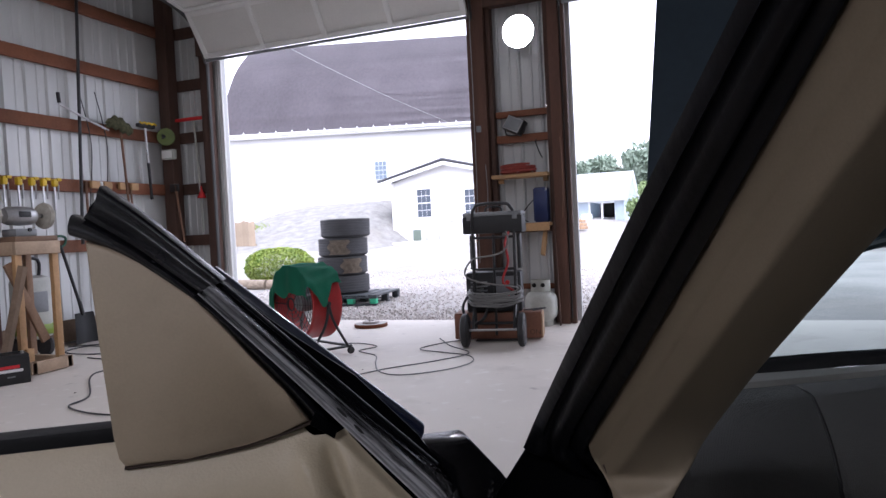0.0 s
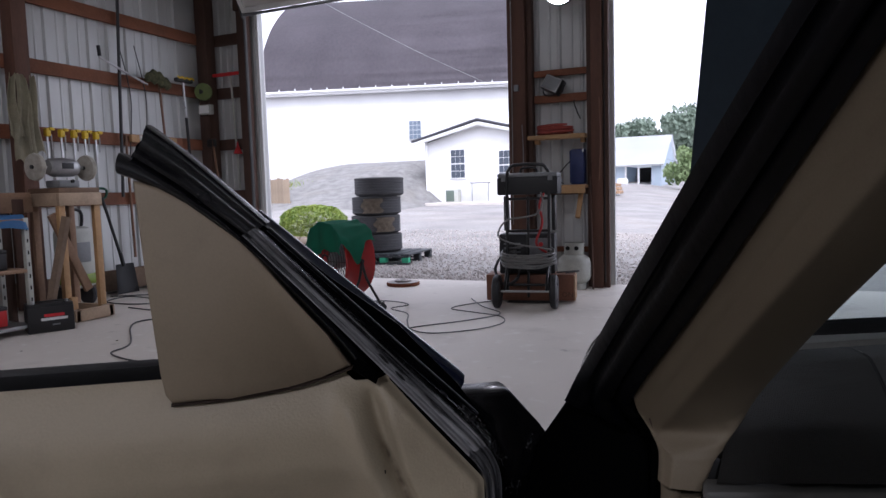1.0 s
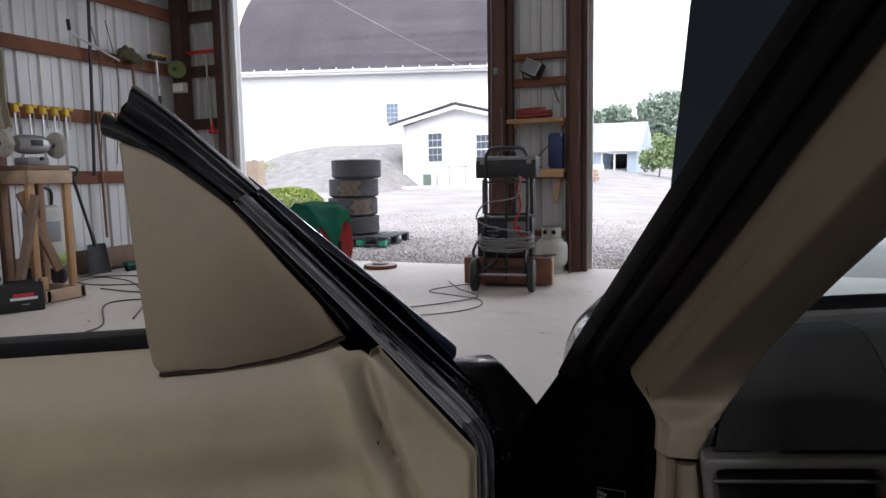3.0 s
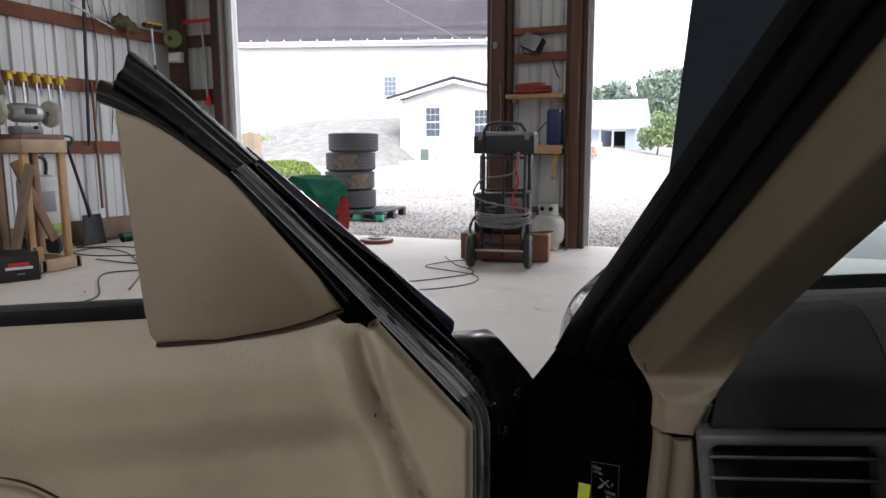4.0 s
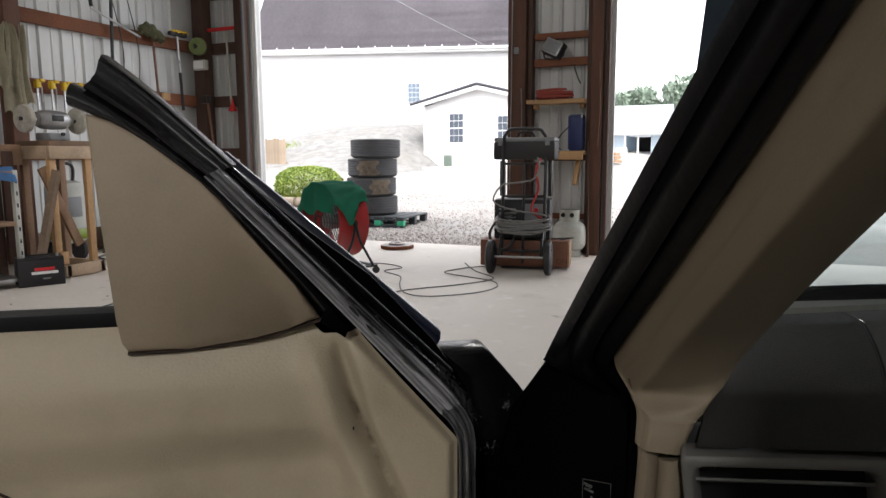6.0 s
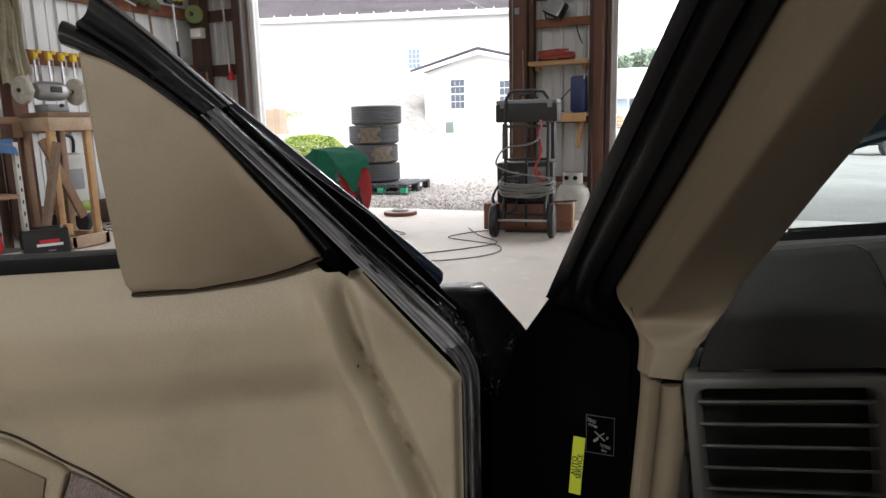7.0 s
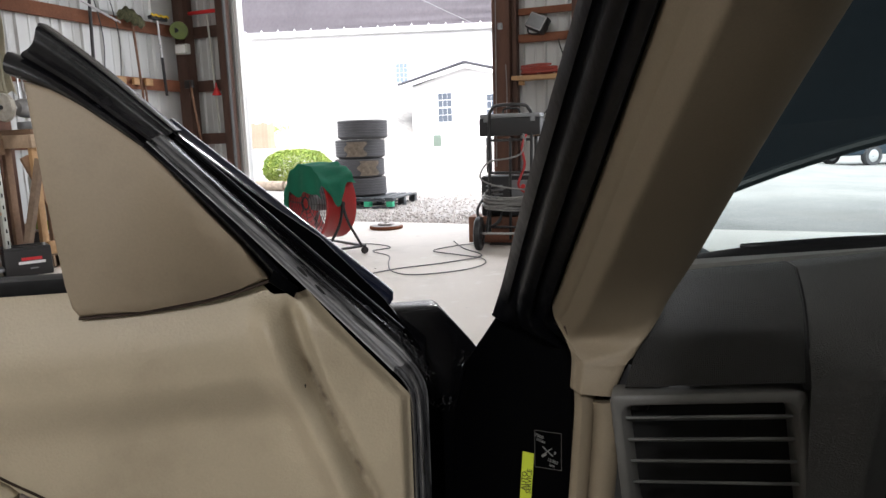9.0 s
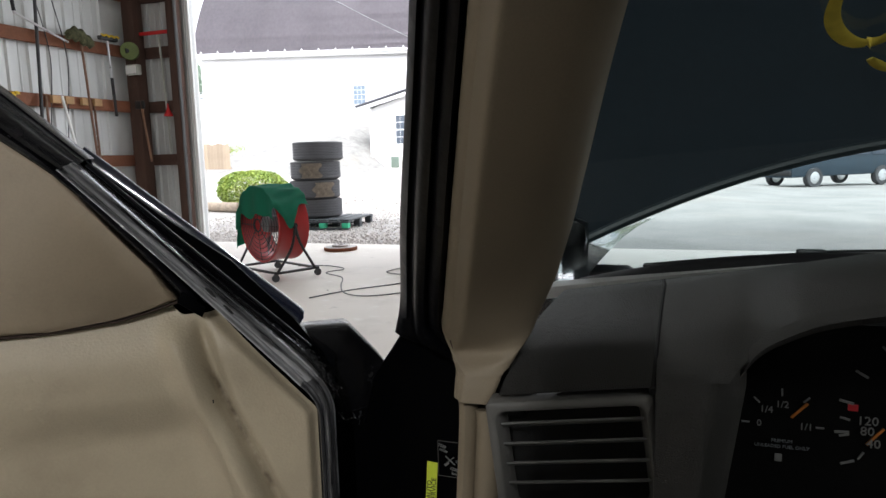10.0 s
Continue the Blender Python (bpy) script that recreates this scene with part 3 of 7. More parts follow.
# ---- buildings beyond the yard ----
def barn():
    L, turn = 15.5, 17.4
    b = thing("barn", (-21.2, 27.4, 0.0), "large white barn with a curved dark shingle roof", "barn", kind="", turn=turn)
    part("wall", box(B(), (L / 2, 7.0, 3.1), (L, 13.8, 6.1), bevel=0.02), WHITEPAINT, b, "white painted board wall")
    prof = [(-0.35, 5.98), (0.05, 6.3), (0.45, 7.0), (1.0, 7.85), (2.0, 9.05), (3.0, 9.98), (4.5, 11.0), (6.0, 11.8), (7.0, 12.15)]
    prof = [(p.x, p.y) for p in smooth_path([(y, z, 0) for y, z in prof], 3)]
    full = prof + [(14.0 - y, z) for y, z in prof[-2::-1]]
    bm = B()
    a = [bm.verts.new((-0.35, y, z)) for y, z in full]
    c = [bm.verts.new((L + 0.35, y, z)) for y, z in full]
    faces = [bm.faces.new((a[i], a[i + 1], c[i + 1], c[i])) for i in range(len(full) - 1)]
    bmesh.ops.solidify(bm, geom=faces, thickness=0.12)
    part("roof", bm, BARNROOF, b, "curved dark shingle roof", angle=60)
    gable = [(y, z) for y, z in full[1:-1]]
    for x in (0.0, L - 0.1):
        part("gable_wall", slab(B(), [(y, z - 0.15) for y, z in gable], 0.1, Matrix(((0, 0, 1, x), (1, 0, 0, 0), (0, 1, 0, 0), (0, 0, 0, 1)))), WHITEPAINT, b, smooth=False)
    part("fascia", box(B(), (L / 2, -0.2, 5.86), (L + 0.6, 0.30, 0.16), bevel=0.02), WHITEPAINT, b)
    part("gutter", sweep(B(), [(-0.3, -0.38, 5.93), (L + 0.3, -0.38, 5.93)], 0.07, n=1), WHITEPAINT, b, "white gutter")
    for i in range(20):
        x = 0.2 + i * (L - 0.4) / 19
        part("gutter_bracket", box(B(), (x, -0.37, 6.02), (0.05, 0.06, 0.16), bevel=0.01), WHITEPAINT, b)
    part("downpipe", sweep(B(), [(0.02, -0.36, 5.88), (0.05, -0.25, 5.6), (0.1, -0.07, 5.3), (0.1, -0.07, 1.2)], 0.06, n=3), WHITEPAINT, b, "white downpipe")
    for x in (7.55,):
        win = part("window", box(B(), (x, -0.01, 3.95), (0.62, 0.06, 0.92), bevel=0.01), WHITEPAINT, b, "small multi-pane window")
        for i in range(3):
            for j in range(4):
                part("pane", box(B(), (x - 0.19 + 0.19 * i, -0.045, 3.62 + 0.22 * j), (0.172, 0.02, 0.198)), SKYPANE, win)
    return b


barn()


def annex():
    a = thing("annex", (-8.45, 23.7, 0.55), "small white gabled house with dark roof edges", "house")
    w, h = 2.2, 2.25
    out = [(-w, -0.4), (w, -0.4), (w, h), (0, h + 0.62), (-w, h)]
    m = Matrix(((1, 0, 0, 0), (0, 0, -1, 0), (0, 1, 0, 0), (0, 0, 0, 1)))
    part("wall", slab(B(), out, -6.0, m), WHITEPAINT, a, "white boarded wall", smooth=False)
    for s in (-1, 1):
        bm = B()
        f = [bm.verts.new(v) for v in ((0, -0.35, h + 0.75), (s * (w + 0.45), -0.35, h + 0.08), (s * (w + 0.45), 6.2, h + 0.08), (0, 6.2, h + 0.75))]
        bmesh.ops.solidify(bm, geom=[bm.faces.new(f)], thickness=0.10)
        part("roof", bm, DARKROOF, a, "dark roof slope", smooth=False)
        part("rake_board", sweep(B(), [(0, -0.37, h + 0.60), (s * (w + 0.42), -0.37, h - 0.04)], 0.03, 0.07, side=(0, 1, 0), n=1, seg=4), WHITEPAINT, a)
        part("rake_edge", sweep(B(), [(0, -0.40, h + 0.74), (s * (w + 0.48), -0.40, h + 0.06)], 0.02, 0.045, side=(0, 1, 0), n=1, seg=4), DARKROOF, a)
    for x, z in ((-0.93, 1.42), (0.98, 1.30)):
        win = part("window", box(B(), (x, -0.01, z), (0.66, 0.08, 1.16), bevel=0.01), WHITEPAINT, a, "white sash window with small panes")
        for i in range(3):
            for j in range(4):
                part("pane", box(B(), (x - 0.185 + 0.185 * i, -0.052, z - 0.39 + 0.26 * j + (0.012 if j > 1 else -0.012)), (0.170, 0.02, 0.238)), PANE, win)
    part("corner_pipe", sweep(B(), [(-w - 0.02, -0.06, h), (-w - 0.02, -0.06, 0.15)], 0.05, n=1), WHITEPAINT, a)
    part("pipe_boot", box(B(), (-w - 0.02, -0.06, 0.1), (0.13, 0.13, 0.28), bevel=0.02), CASEGREY, a)
    ac = thing("air_conditioner", (-9.45, 23.3, ground_z(-9.45, 23.3)), "grey-green air conditioner box beside the house", "air conditioner")
    part("body", box(B(), (0, 0, 0.28), (0.5, 0.35, 0.52), bevel=0.02), TANKWHITE, ac)
    part("grille", box(B(), (-0.06, -0.18, 0.29), (0.32, 0.02, 0.40), bevel=0.008), ACGREEN, ac, "grey-green grille")
    part("base", box(B(), (0, 0, 0.01), (0.6, 0.45, 0.04)), CONCRETE, ac)
    bt = thing("wall_table", (-8.4, 23.35, ground_z(-8.4, 23.4)), "thin metal utility rack against the house", "rack")
    part("top_bar", box(B(), (0, 0, 0.75), (0.75, 0.2, 0.05), bevel=0.005), GALV, bt)
    for x in (-0.32, 0.32):
        part("leg", cyl(B(), (x, 0, 0), (x, 0, 0.75), 0.018, seg=8), GALV, bt)


annex()


def mound_plank():
    p = thing("plank", (-11.15, 26.2, ground_z(-11.15, 26.2)), "pale weathered plank lying on the gravel bank", "plank", turn=8)
    part("plank", box(B(), (0, 0, 0.05), (1.5, 0.35, 0.09), bevel=0.012), SKIRT, p)
    part("offcut", box(B(), (0.45, 0.05, 0.13), (0.6, 0.22, 0.07), pose(0, 0, 0, 0, 3, 12), 0.012), PALEPINE, p)


mound_plank()
solid("pavement", box(B(), (-8.3, 22.75, ground_z(-8.3, 22.75) + 0.0), (3.6, 1.3, 0.16), bevel=0.02), CONCRETE, "grey concrete pad before the small house", "pavement")


def grass_tufts():
    """Weeds along the foot of the bank, by the fence."""
    rnd = random.Random(11)
    verts, faces = [], []
    for i in range(700):
        f = rnd.random()
        x, y = -17.0 + 0.8 * f + rnd.gauss(0, 0.3), 21.4 + 1.0 * f + rnd.gauss(0, 0.3)
        z, h, a = ground_z(x, y), rnd.uniform(0.05, 0.16), rnd.uniform(0, 6.28)
        dx, dy = 0.012 * math.cos(a), 0.012 * math.sin(a)
        bx, by = rnd.gauss(0, 0.04), rnd.gauss(0, 0.04)
        k = len(verts)
        verts += [(x - dx, y - dy, z - 0.01), (x + dx, y + dy, z - 0.01), (x + bx, y + by, z + h)]
        faces.append((k, k + 1, k + 2))
    me = bpy.data.meshes.new("grass")
    me.from_pydata(verts, [], faces)
    me.materials.append(LEAF)
    tagged(new("grass", me), "sparse green weeds at the foot of the bank", "grass", kind="stuff")


grass_tufts()


def shed():
    s = thing("shed", (-9.2, 47.0, 0.5), "long white-roofed machine shed with an open bay", "shed")
    part("wall", box(B(), (1.3, 6.0, 0.8), (2.4, 11.6, 2.0)), BLUEWALL, s, "pale blue-grey siding", smooth=False)
    # black block that stands for the shade inside the open bay
    part("back_wall", box(B(), (3.3, 9.0, 0.8), (2.6, 5.6, 2.0)), DARKVOID, s, smooth=False)
    part("corner_wall", box(B(), (4.55, 6.0, 0.8), (0.62, 11.6, 2.0)), BLUEWALL, s, smooth=False)
    for x in (2.55, 3.4):
        part("post", box(B(), (x, 0.25, 0.8), (0.12, 0.12, 2.0)), WHITEPAINT, s)
    part("fascia", box(B(), (2.4, 0.1, 1.83), (5.3, 0.16, 0.16)), WHITEPAINT, s)
    for y0, y1, z0, z1 in ((-0.25, 6.0, 1.85, 4.15), (12.2, 6.0, 1.85, 4.15)):
        bm = B()
        f = [bm.verts.new(v) for v in ((-0.6, y0, z0), (5.1, y0, z0), (5.1, y1, z1), (-0.6, y1, z1))]
        bmesh.ops.solidify(bm, geom=[bm.faces.new(f)], thickness=0.1)
        part("roof", bm, METALROOF, s, "white metal roof", smooth=False)
    part("gable", slab(B(), [(0.1, 1.7), (11.9, 1.7), (6.0, 4.0)], 0.1, Matrix(((0, 0, 1, 4.8), (1, 0, 0, 0), (0, 1, 0, 0), (0, 0, 0, 1)))), BLUEWALL, s, smooth=False)
    box_pile = thing("lumber_stack", (-5.1, 31.0, ground_z(-5.1, 31.0)), "stack of pinkish boards on the gravel", "lumber")
    for i in range(3):
        part("board_layer", box(B(), (0, 0, 0.1 + 0.16 * i), (1.3 - 0.1 * i, 1.0, 0.14), bevel=0.02), CARDBOARD, box_pile)
    ch = thing("white_tank", (-6.6, 45.5, 0.55), "white plastic tank standing in the open bay", "tank")
    part("body", box(B(), (0, 0, 0.45), (0.7, 0.6, 0.9), bevel=0.12), WHITEPAINT, ch)


shed()


def low_barn():
    b = thing("low_barn", (-31.0, 33.5, 0.6), "low white lean-to beside the barn", "lean-to", turn=17.4)
    part("wall", box(B(), (3.6, 2.5, 1.9), (8.6, 5.0, 4.6)), WHITEPAINT, b, smooth=False)
    bm = B()
    f = [bm.verts.new(v) for v in ((-1.2, -0.4, 3.75), (8.0, -0.4, 4.95), (8.0, 5.4, 4.95), (-1.2, 5.4, 3.75))]
    bmesh.ops.solidify(bm, geom=[bm.faces.new(f)], thickness=0.16)
    part("roof", bm, METALROOF, b, "pale metal roof", smooth=False)


low_barn()


def fence():
    f = thing("fence", (-19.85, 20.4, 0.40), "weathered wooden privacy fence", "fence", turn=-4.0)
    bm = box(B(), (0.07, 0, 0.55), (0.135, 0.02, 1.25))
    mesh = finish("board", bm, FENCEWOOD, smooth=False)
    for i in range(38):
        piece("board", mesh, f, pose(i * 0.142, 0, 0.03 * math.sin(i * 1.7)))
    for z in (0.3, 0.95):
        part("rail", box(B(), (2.7, 0.04, z), (5.4, 0.05, 0.09)), FENCEWOOD, f)


fence()


def leafy(name, at, r, h, leaf, label, leaves, size, trunk=0.14, seed=1, clumps=9):
    rnd = random.Random(seed)
    t = thing(name, at, label, "tree" if trunk > 0.06 else "shrub")
    bm = B()
    lean = [(0, 0, 0), (0.05 * r, 0.02, h * 0.3), (-0.04 * r, 0.05, h * 0.6), (0.03 * r, 0, h * 0.92)]
    sweep(bm, lean, trunk, seg=8, n=4, taper=lambda s: 1 - 0.8 * s)
    for i in range(7):
        a, z = i * 2.4, h * (0.3 + 0.07 * i)
        sweep(bm, [(0, 0, z), (0.35 * r * math.cos(a), 0.35 * r * math.sin(a), z + 0.12 * h), (0.75 * r * math.cos(a), 0.75 * r * math.sin(a), z + 0.2 * h)], trunk * 0.4, seg=6, n=3, taper=lambda s: 1 - 0.8 * s)
    part("trunk", bm, BARK, t)
    blobs = []
    for i in range(clumps):
        a, rr, z = rnd.uniform(0, 6.283), r * rnd.uniform(0.15, 0.62), h * rnd.uniform(0.38, 0.84)
        blobs.append((Vector((rr * math.cos(a), rr * math.sin(a), z)), r * rnd.uniform(0.34, 0.55)))
    blobs.append((Vector((0, 0, h * 0.86)), r * 0.4))
    verts, faces = [], []
    for i in range(leaves):
        c, br = blobs[rnd.randrange(len(blobs))]
        d = Vector((rnd.gauss(0, 1), rnd.gauss(0, 1), rnd.gauss(0, 1))).normalized()
        p = c + d * br * rnd.uniform(0.6, 1.05)
        q = Euler((rnd.uniform(0, 6.28), rnd.uniform(0, 6.28), rnd.uniform(0, 6.28))).to_matrix()
        s = size * rnd.uniform(0.6, 1.3)
        k = len(verts)
        verts += [tuple(p + q @ Vector(v) * s) for v in ((-0.5, 0, 0), (0, -0.3, 0.08), (0.5, 0, 0), (0, 0.3, 0.08))]
        faces.append((k, k + 1, k + 2, k + 3))
    me = bpy.data.meshes.new("crown")
    me.from_pydata(verts, [], faces)
    me.materials.append(leaf)
    ob = new("crown", me)
    ob.parent = t
    tagged(ob, kind="stuff")
    return t


for i, (x, y, r, h) in enumerate(((-41.5, 50, 3.4, 9.5), (-38.0, 52, 2.9, 9.0))):
    leafy("tree", (x, y, 1.0), r, h, HAZYLEAF, "dark green tree behind the barns", 5000, 0.42, seed=20 + i)
for i in range(17):
    x, y = -19 + i * 2.15 + 0.8 * math.sin(i * 2.1), 74 + 3 * math.cos(i * 1.3)
    leafy("tree", (x, y, 1.0), 2.9 + 0.5 * math.sin(i * 1.9), 7.2 + 0.5 * math.sin(i * 1.1), HAZYLEAF, "green woodland tree behind the shed", 3600, 0.5, seed=40 + i)


leafy("shrub", (-2.7, 44.5, 0.6), 1.35, 2.5, BUSHLEAF, "light green bush beside the machine shed", 3000, 0.24, trunk=0.05, seed=77)


def power_line():
    p = thing("power_line", (-14.0, 28.0, 6.2), "thin overhead cable running down to the barn eave", "cable")
    pts = [(-10.6, 30.3, 6.0), (-12.5, 25.5, 7.1), (-15.0, 19.5, 9.0), (-19.0, 10.5, 13.0)]
    part("wire", sweep(B(), pts, 0.014, seg=6, n=8), GALV, p, "pale twisted cable", world=True)


power_line()


def parked_car(at, turn):
    c = thing("parked_car", at, "dark blue estate car parked on the gravel", "car", turn=turn)
    prof = [(-2.3, 0.35), (-2.32, 0.8), (-2.1, 0.95), (-1.5, 1.0), (-1.0, 1.45), (0.9, 1.5), (1.9, 1.35), (2.25, 0.95), (2.3, 0.4)]
    m = Matrix(((1, 0, 0, 0), (0, 0, 1, -0.85), (0, 1, 0, 0), (0, 0, 0, 1)))
    part("body", slab(B(), prof, 1.7, m, 0.08), NAVY, c, "dark blue paint")
    for y in (-0.86, 0.86):
        for x0, x1 in ((-0.95, -0.1), (0.0, 0.85), (0.95, 1.7)):
            part("window", box(B(), ((x0 + x1) / 2, y, 1.2), (x1 - x0, 0.02, 0.34), bevel=0.005), PANE, c)
        for x in (-1.45, 1.4):
            w = part("wheel", lathe(B(), [(0.2, -0.1), (0.31, -0.1), (0.33, -0.05), (0.33, 0.05), (0.31, 0.1), (0.2, 0.1)], 24, pose(x, y * 0.96, 0.33, 90)), TYRE, c)
            part("rim", lathe(B(), [(0.02, 0.09), (0.1, 0.10), (0.2, 0.085), (0.21, 0.0), (0.2, -0.085), (0.1, -0.1), (0.02, -0.09)], 24, pose(x, y * 0.96, 0.33, 90), True), STEEL, w)
    for x in (-2.31, 2.27):
        part("bumper", box(B(), (x, 0, 0.5), (0.12, 1.6, 0.18), bevel=0.04), BLACKPLASTIC, c)
    for y in (-0.6, 0.6):
        part("headlight", box(B(), (-2.32, y, 0.75), (0.04, 0.3, 0.14), bevel=0.015), TANKWHITE, c)


parked_car((5.26, 26.3, ground_z(5.26, 26.3)), 35.7)


# ---- the car: an old saloon with the driver's door swung open and its bonnet up ----
car = thing("car", (0.95, 0.6, 0.0), "old dark saloon car with an open driver's door and raised bonnet", "car")
CX = 0.95  # the car's middle line
HX, HY, DX, DY = 0.150, 0.442, -0.8238, -0.5670
DOOR = Matrix(((DX, -DY, 0, HX), (DY, DX, 0, HY), (0, 0, 1, 0), (0, 0, 0, 1)))  # u from the hinge, v towards the cabin, z


def du(u, v, z):
    return DOOR @ Vector((u, v, z))


def door_rod(pts, v, a, b, seg=12, n=6, taper=None):
    """A rod in the door's plane, a wide across the plane and b deep."""
    path = [du(u, v, z) for u, z in pts]
    return sweep(B(), path, b, a, side=DOOR.to_3x3() @ Vector((0, 1, 0)), seg=seg, n=n, taper=taper)


FACE = DOOR @ Matrix(((1, 0, 0, 0), (0, 0, 1, 0), (0, 1, 0, 0), (0, 0, 0, 1)))  # outline (u, z), depth along v

# door shell (outer skin)
shell = [(0.02, 0.28), (0.02, 0.64), (0.08, 0.69), (0.16, 0.745), (1.02, 0.78), (1.06, 0.6), (1.06, 0.28)]
door = part("door", slab(B(), shell, -0.05, Matrix.Translation(du(0, -0.075, 0) - du(0, 0, 0)) @ FACE, 0.008), BLACKPAINT, car, "open driver's door", world=True)


def right_edge(z):
    return 0.0945 if z < 0.676 else 0.0945 + (z - 0.676) * 0.85


def groove_line(z):
    pts = ((0.30, 0.02), (0.565, 0.124), (0.617, 0.145), (0.655, 0.160), (0.694, 0.176), (0.73, 0.186), (0.76, 0.194), (0.80, 0.20))
    for (za, ua), (zb, ub) in zip(pts, pts[1:]):
        if z <= zb:
            return ua + (ub - ua) * (z - za) / (zb - za)
    return pts[-1][1]


def panel_v(u, z, ur):
    """How far the moulded panel stands out at (u, z)."""
    v = 0.012
    v -= 0.019 * smoothstep(0.720, 0.795, z) ** 1.5                      # rolled upper edge
    v -= (0.012 + 0.006 * smoothstep(0.42, 0.24, u)) * smoothstep(0.712, 0.662, z) * smoothstep(0.175, 0.225, u + 0.25 * (0.69 - z))  # recessed field
    g = u - groove_line(z)
    v += smoothstep(0.778, 0.750, z) * (0.010 * math.exp(-((g - 0.021) / 0.012) ** 2) - 0.012 * math.exp(-((g + 0.001) / 0.0065) ** 2))
    return v - 0.012 * smoothstep(0.012, 0.0, u - ur)                  # edge turned back


def panel_face(s, t):
    top = 0.776 + 0.013 * smoothstep(0.206, 0.222, 1.0 - 0.8235 * s ** 0.55)
    z = 0.30 + (top - 0.30) * (1 - (1 - t) ** 1.6)
    ur = right_edge(min(z, 0.772))
    u = 1.0 + (ur - 1.0) * s ** 0.55
    return du(u, panel_v(u, z, ur), z)


def fold_grime_shade(m):
    """Grime and the fold's own shade, both put into the colour: a soft, patchy line through two points of the door's
    plane.
    """
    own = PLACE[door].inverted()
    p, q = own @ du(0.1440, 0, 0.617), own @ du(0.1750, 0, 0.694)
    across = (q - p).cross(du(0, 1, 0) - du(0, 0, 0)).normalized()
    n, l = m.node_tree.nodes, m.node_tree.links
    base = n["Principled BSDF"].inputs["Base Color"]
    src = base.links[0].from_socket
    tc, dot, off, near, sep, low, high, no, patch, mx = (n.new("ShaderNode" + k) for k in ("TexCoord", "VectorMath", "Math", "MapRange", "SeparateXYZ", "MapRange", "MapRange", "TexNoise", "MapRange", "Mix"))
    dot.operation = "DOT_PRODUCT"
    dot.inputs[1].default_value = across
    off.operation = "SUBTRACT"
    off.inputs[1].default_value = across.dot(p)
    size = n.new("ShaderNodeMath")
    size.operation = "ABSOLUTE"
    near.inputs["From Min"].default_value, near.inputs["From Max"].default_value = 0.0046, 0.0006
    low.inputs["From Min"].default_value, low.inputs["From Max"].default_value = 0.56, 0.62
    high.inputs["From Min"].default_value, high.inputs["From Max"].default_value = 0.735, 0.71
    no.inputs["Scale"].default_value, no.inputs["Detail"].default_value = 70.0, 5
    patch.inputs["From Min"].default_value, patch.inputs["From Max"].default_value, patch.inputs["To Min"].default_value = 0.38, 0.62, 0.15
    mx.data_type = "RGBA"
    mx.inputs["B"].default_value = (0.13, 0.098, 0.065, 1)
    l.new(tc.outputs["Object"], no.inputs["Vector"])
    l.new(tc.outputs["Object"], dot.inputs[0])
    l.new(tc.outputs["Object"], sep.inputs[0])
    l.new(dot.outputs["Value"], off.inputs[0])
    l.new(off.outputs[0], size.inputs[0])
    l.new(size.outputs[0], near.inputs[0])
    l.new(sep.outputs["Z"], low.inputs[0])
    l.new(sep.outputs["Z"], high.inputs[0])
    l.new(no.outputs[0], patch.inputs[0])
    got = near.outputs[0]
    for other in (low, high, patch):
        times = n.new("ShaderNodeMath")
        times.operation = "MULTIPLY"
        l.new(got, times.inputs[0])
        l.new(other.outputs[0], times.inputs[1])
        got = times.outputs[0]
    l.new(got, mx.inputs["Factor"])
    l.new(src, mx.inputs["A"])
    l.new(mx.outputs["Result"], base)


fold_grime_shade(BEIGE)
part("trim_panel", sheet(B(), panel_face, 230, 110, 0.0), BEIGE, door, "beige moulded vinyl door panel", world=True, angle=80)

# corner cover behind the mirror
tri = [(0.375, 0.953), (0.357, 0.947), (0.335, 0.935), (0.295, 0.903), (0.254, 0.849), (0.229, 0.819), (0.210, 0.791), (0.235, 0.784), (0.262, 0.778), (0.311, 0.772), (0.356, 0.771), (0.361, 0.778), (0.363, 0.797), (0.369, 0.872)]
part("mirror_cover", slab(B(), tri, 0.026, Matrix.Translation(du(0, -0.018, 0) - du(0, 0, 0)) @ FACE, 0.0045, 3), SHADEDBEIGE, door, "beige triangular corner cover", world=True, angle=60)
part("cover_joint", door_rod([(0.205, 0.790), (0.235, 0.7815), (0.262, 0.7755), (0.311, 0.7705), (0.357, 0.7696)], 0.0022, 0.0015, 0.004, 8), JOINTBROWN, door, world=True)
# belt seal of the lowered window
part("belt_seal", box(B(), (0.70, -0.020, 0.7900), (0.68, 0.026, 0.023), DOOR, 0.004), BELTBLACK, door, "black window belt seal", world=True)

# rubber and metal strips of the window frame
bed = [(0.385, 0.966), (0.379, 0.983), (0.366, 0.996), (0.347, 0.981), (0.281, 0.914), (0.223, 0.863), (0.165, 0.818), (0.110, 0.757), (0.085, 0.72), (0.07, 0.69), (0.10, 0.66), (0.21, 0.79), (0.254, 0.849), (0.297, 0.906), (0.34, 0.939)]
# added backing sheet, black for the dark void between the strips
part("frame_bed", slab(B(), bed, 0.008, Matrix.Translation(du(0, -0.040, 0) - du(0, 0, 0)) @ FACE), SHADEDBLACK, door, world=True)


def loft(bm, lines, closed=False):
    rows = [[bm.verts.new(p) for p in l] for l in lines]
    k = len(rows)
    for i in range(k if closed else k - 1):
        for j in range(len(rows[0]) - 1):
            bm.faces.new((rows[i][j], rows[(i + 1) % k][j], rows[(i + 1) % k][j + 1], rows[i][j + 1]))
    return bm


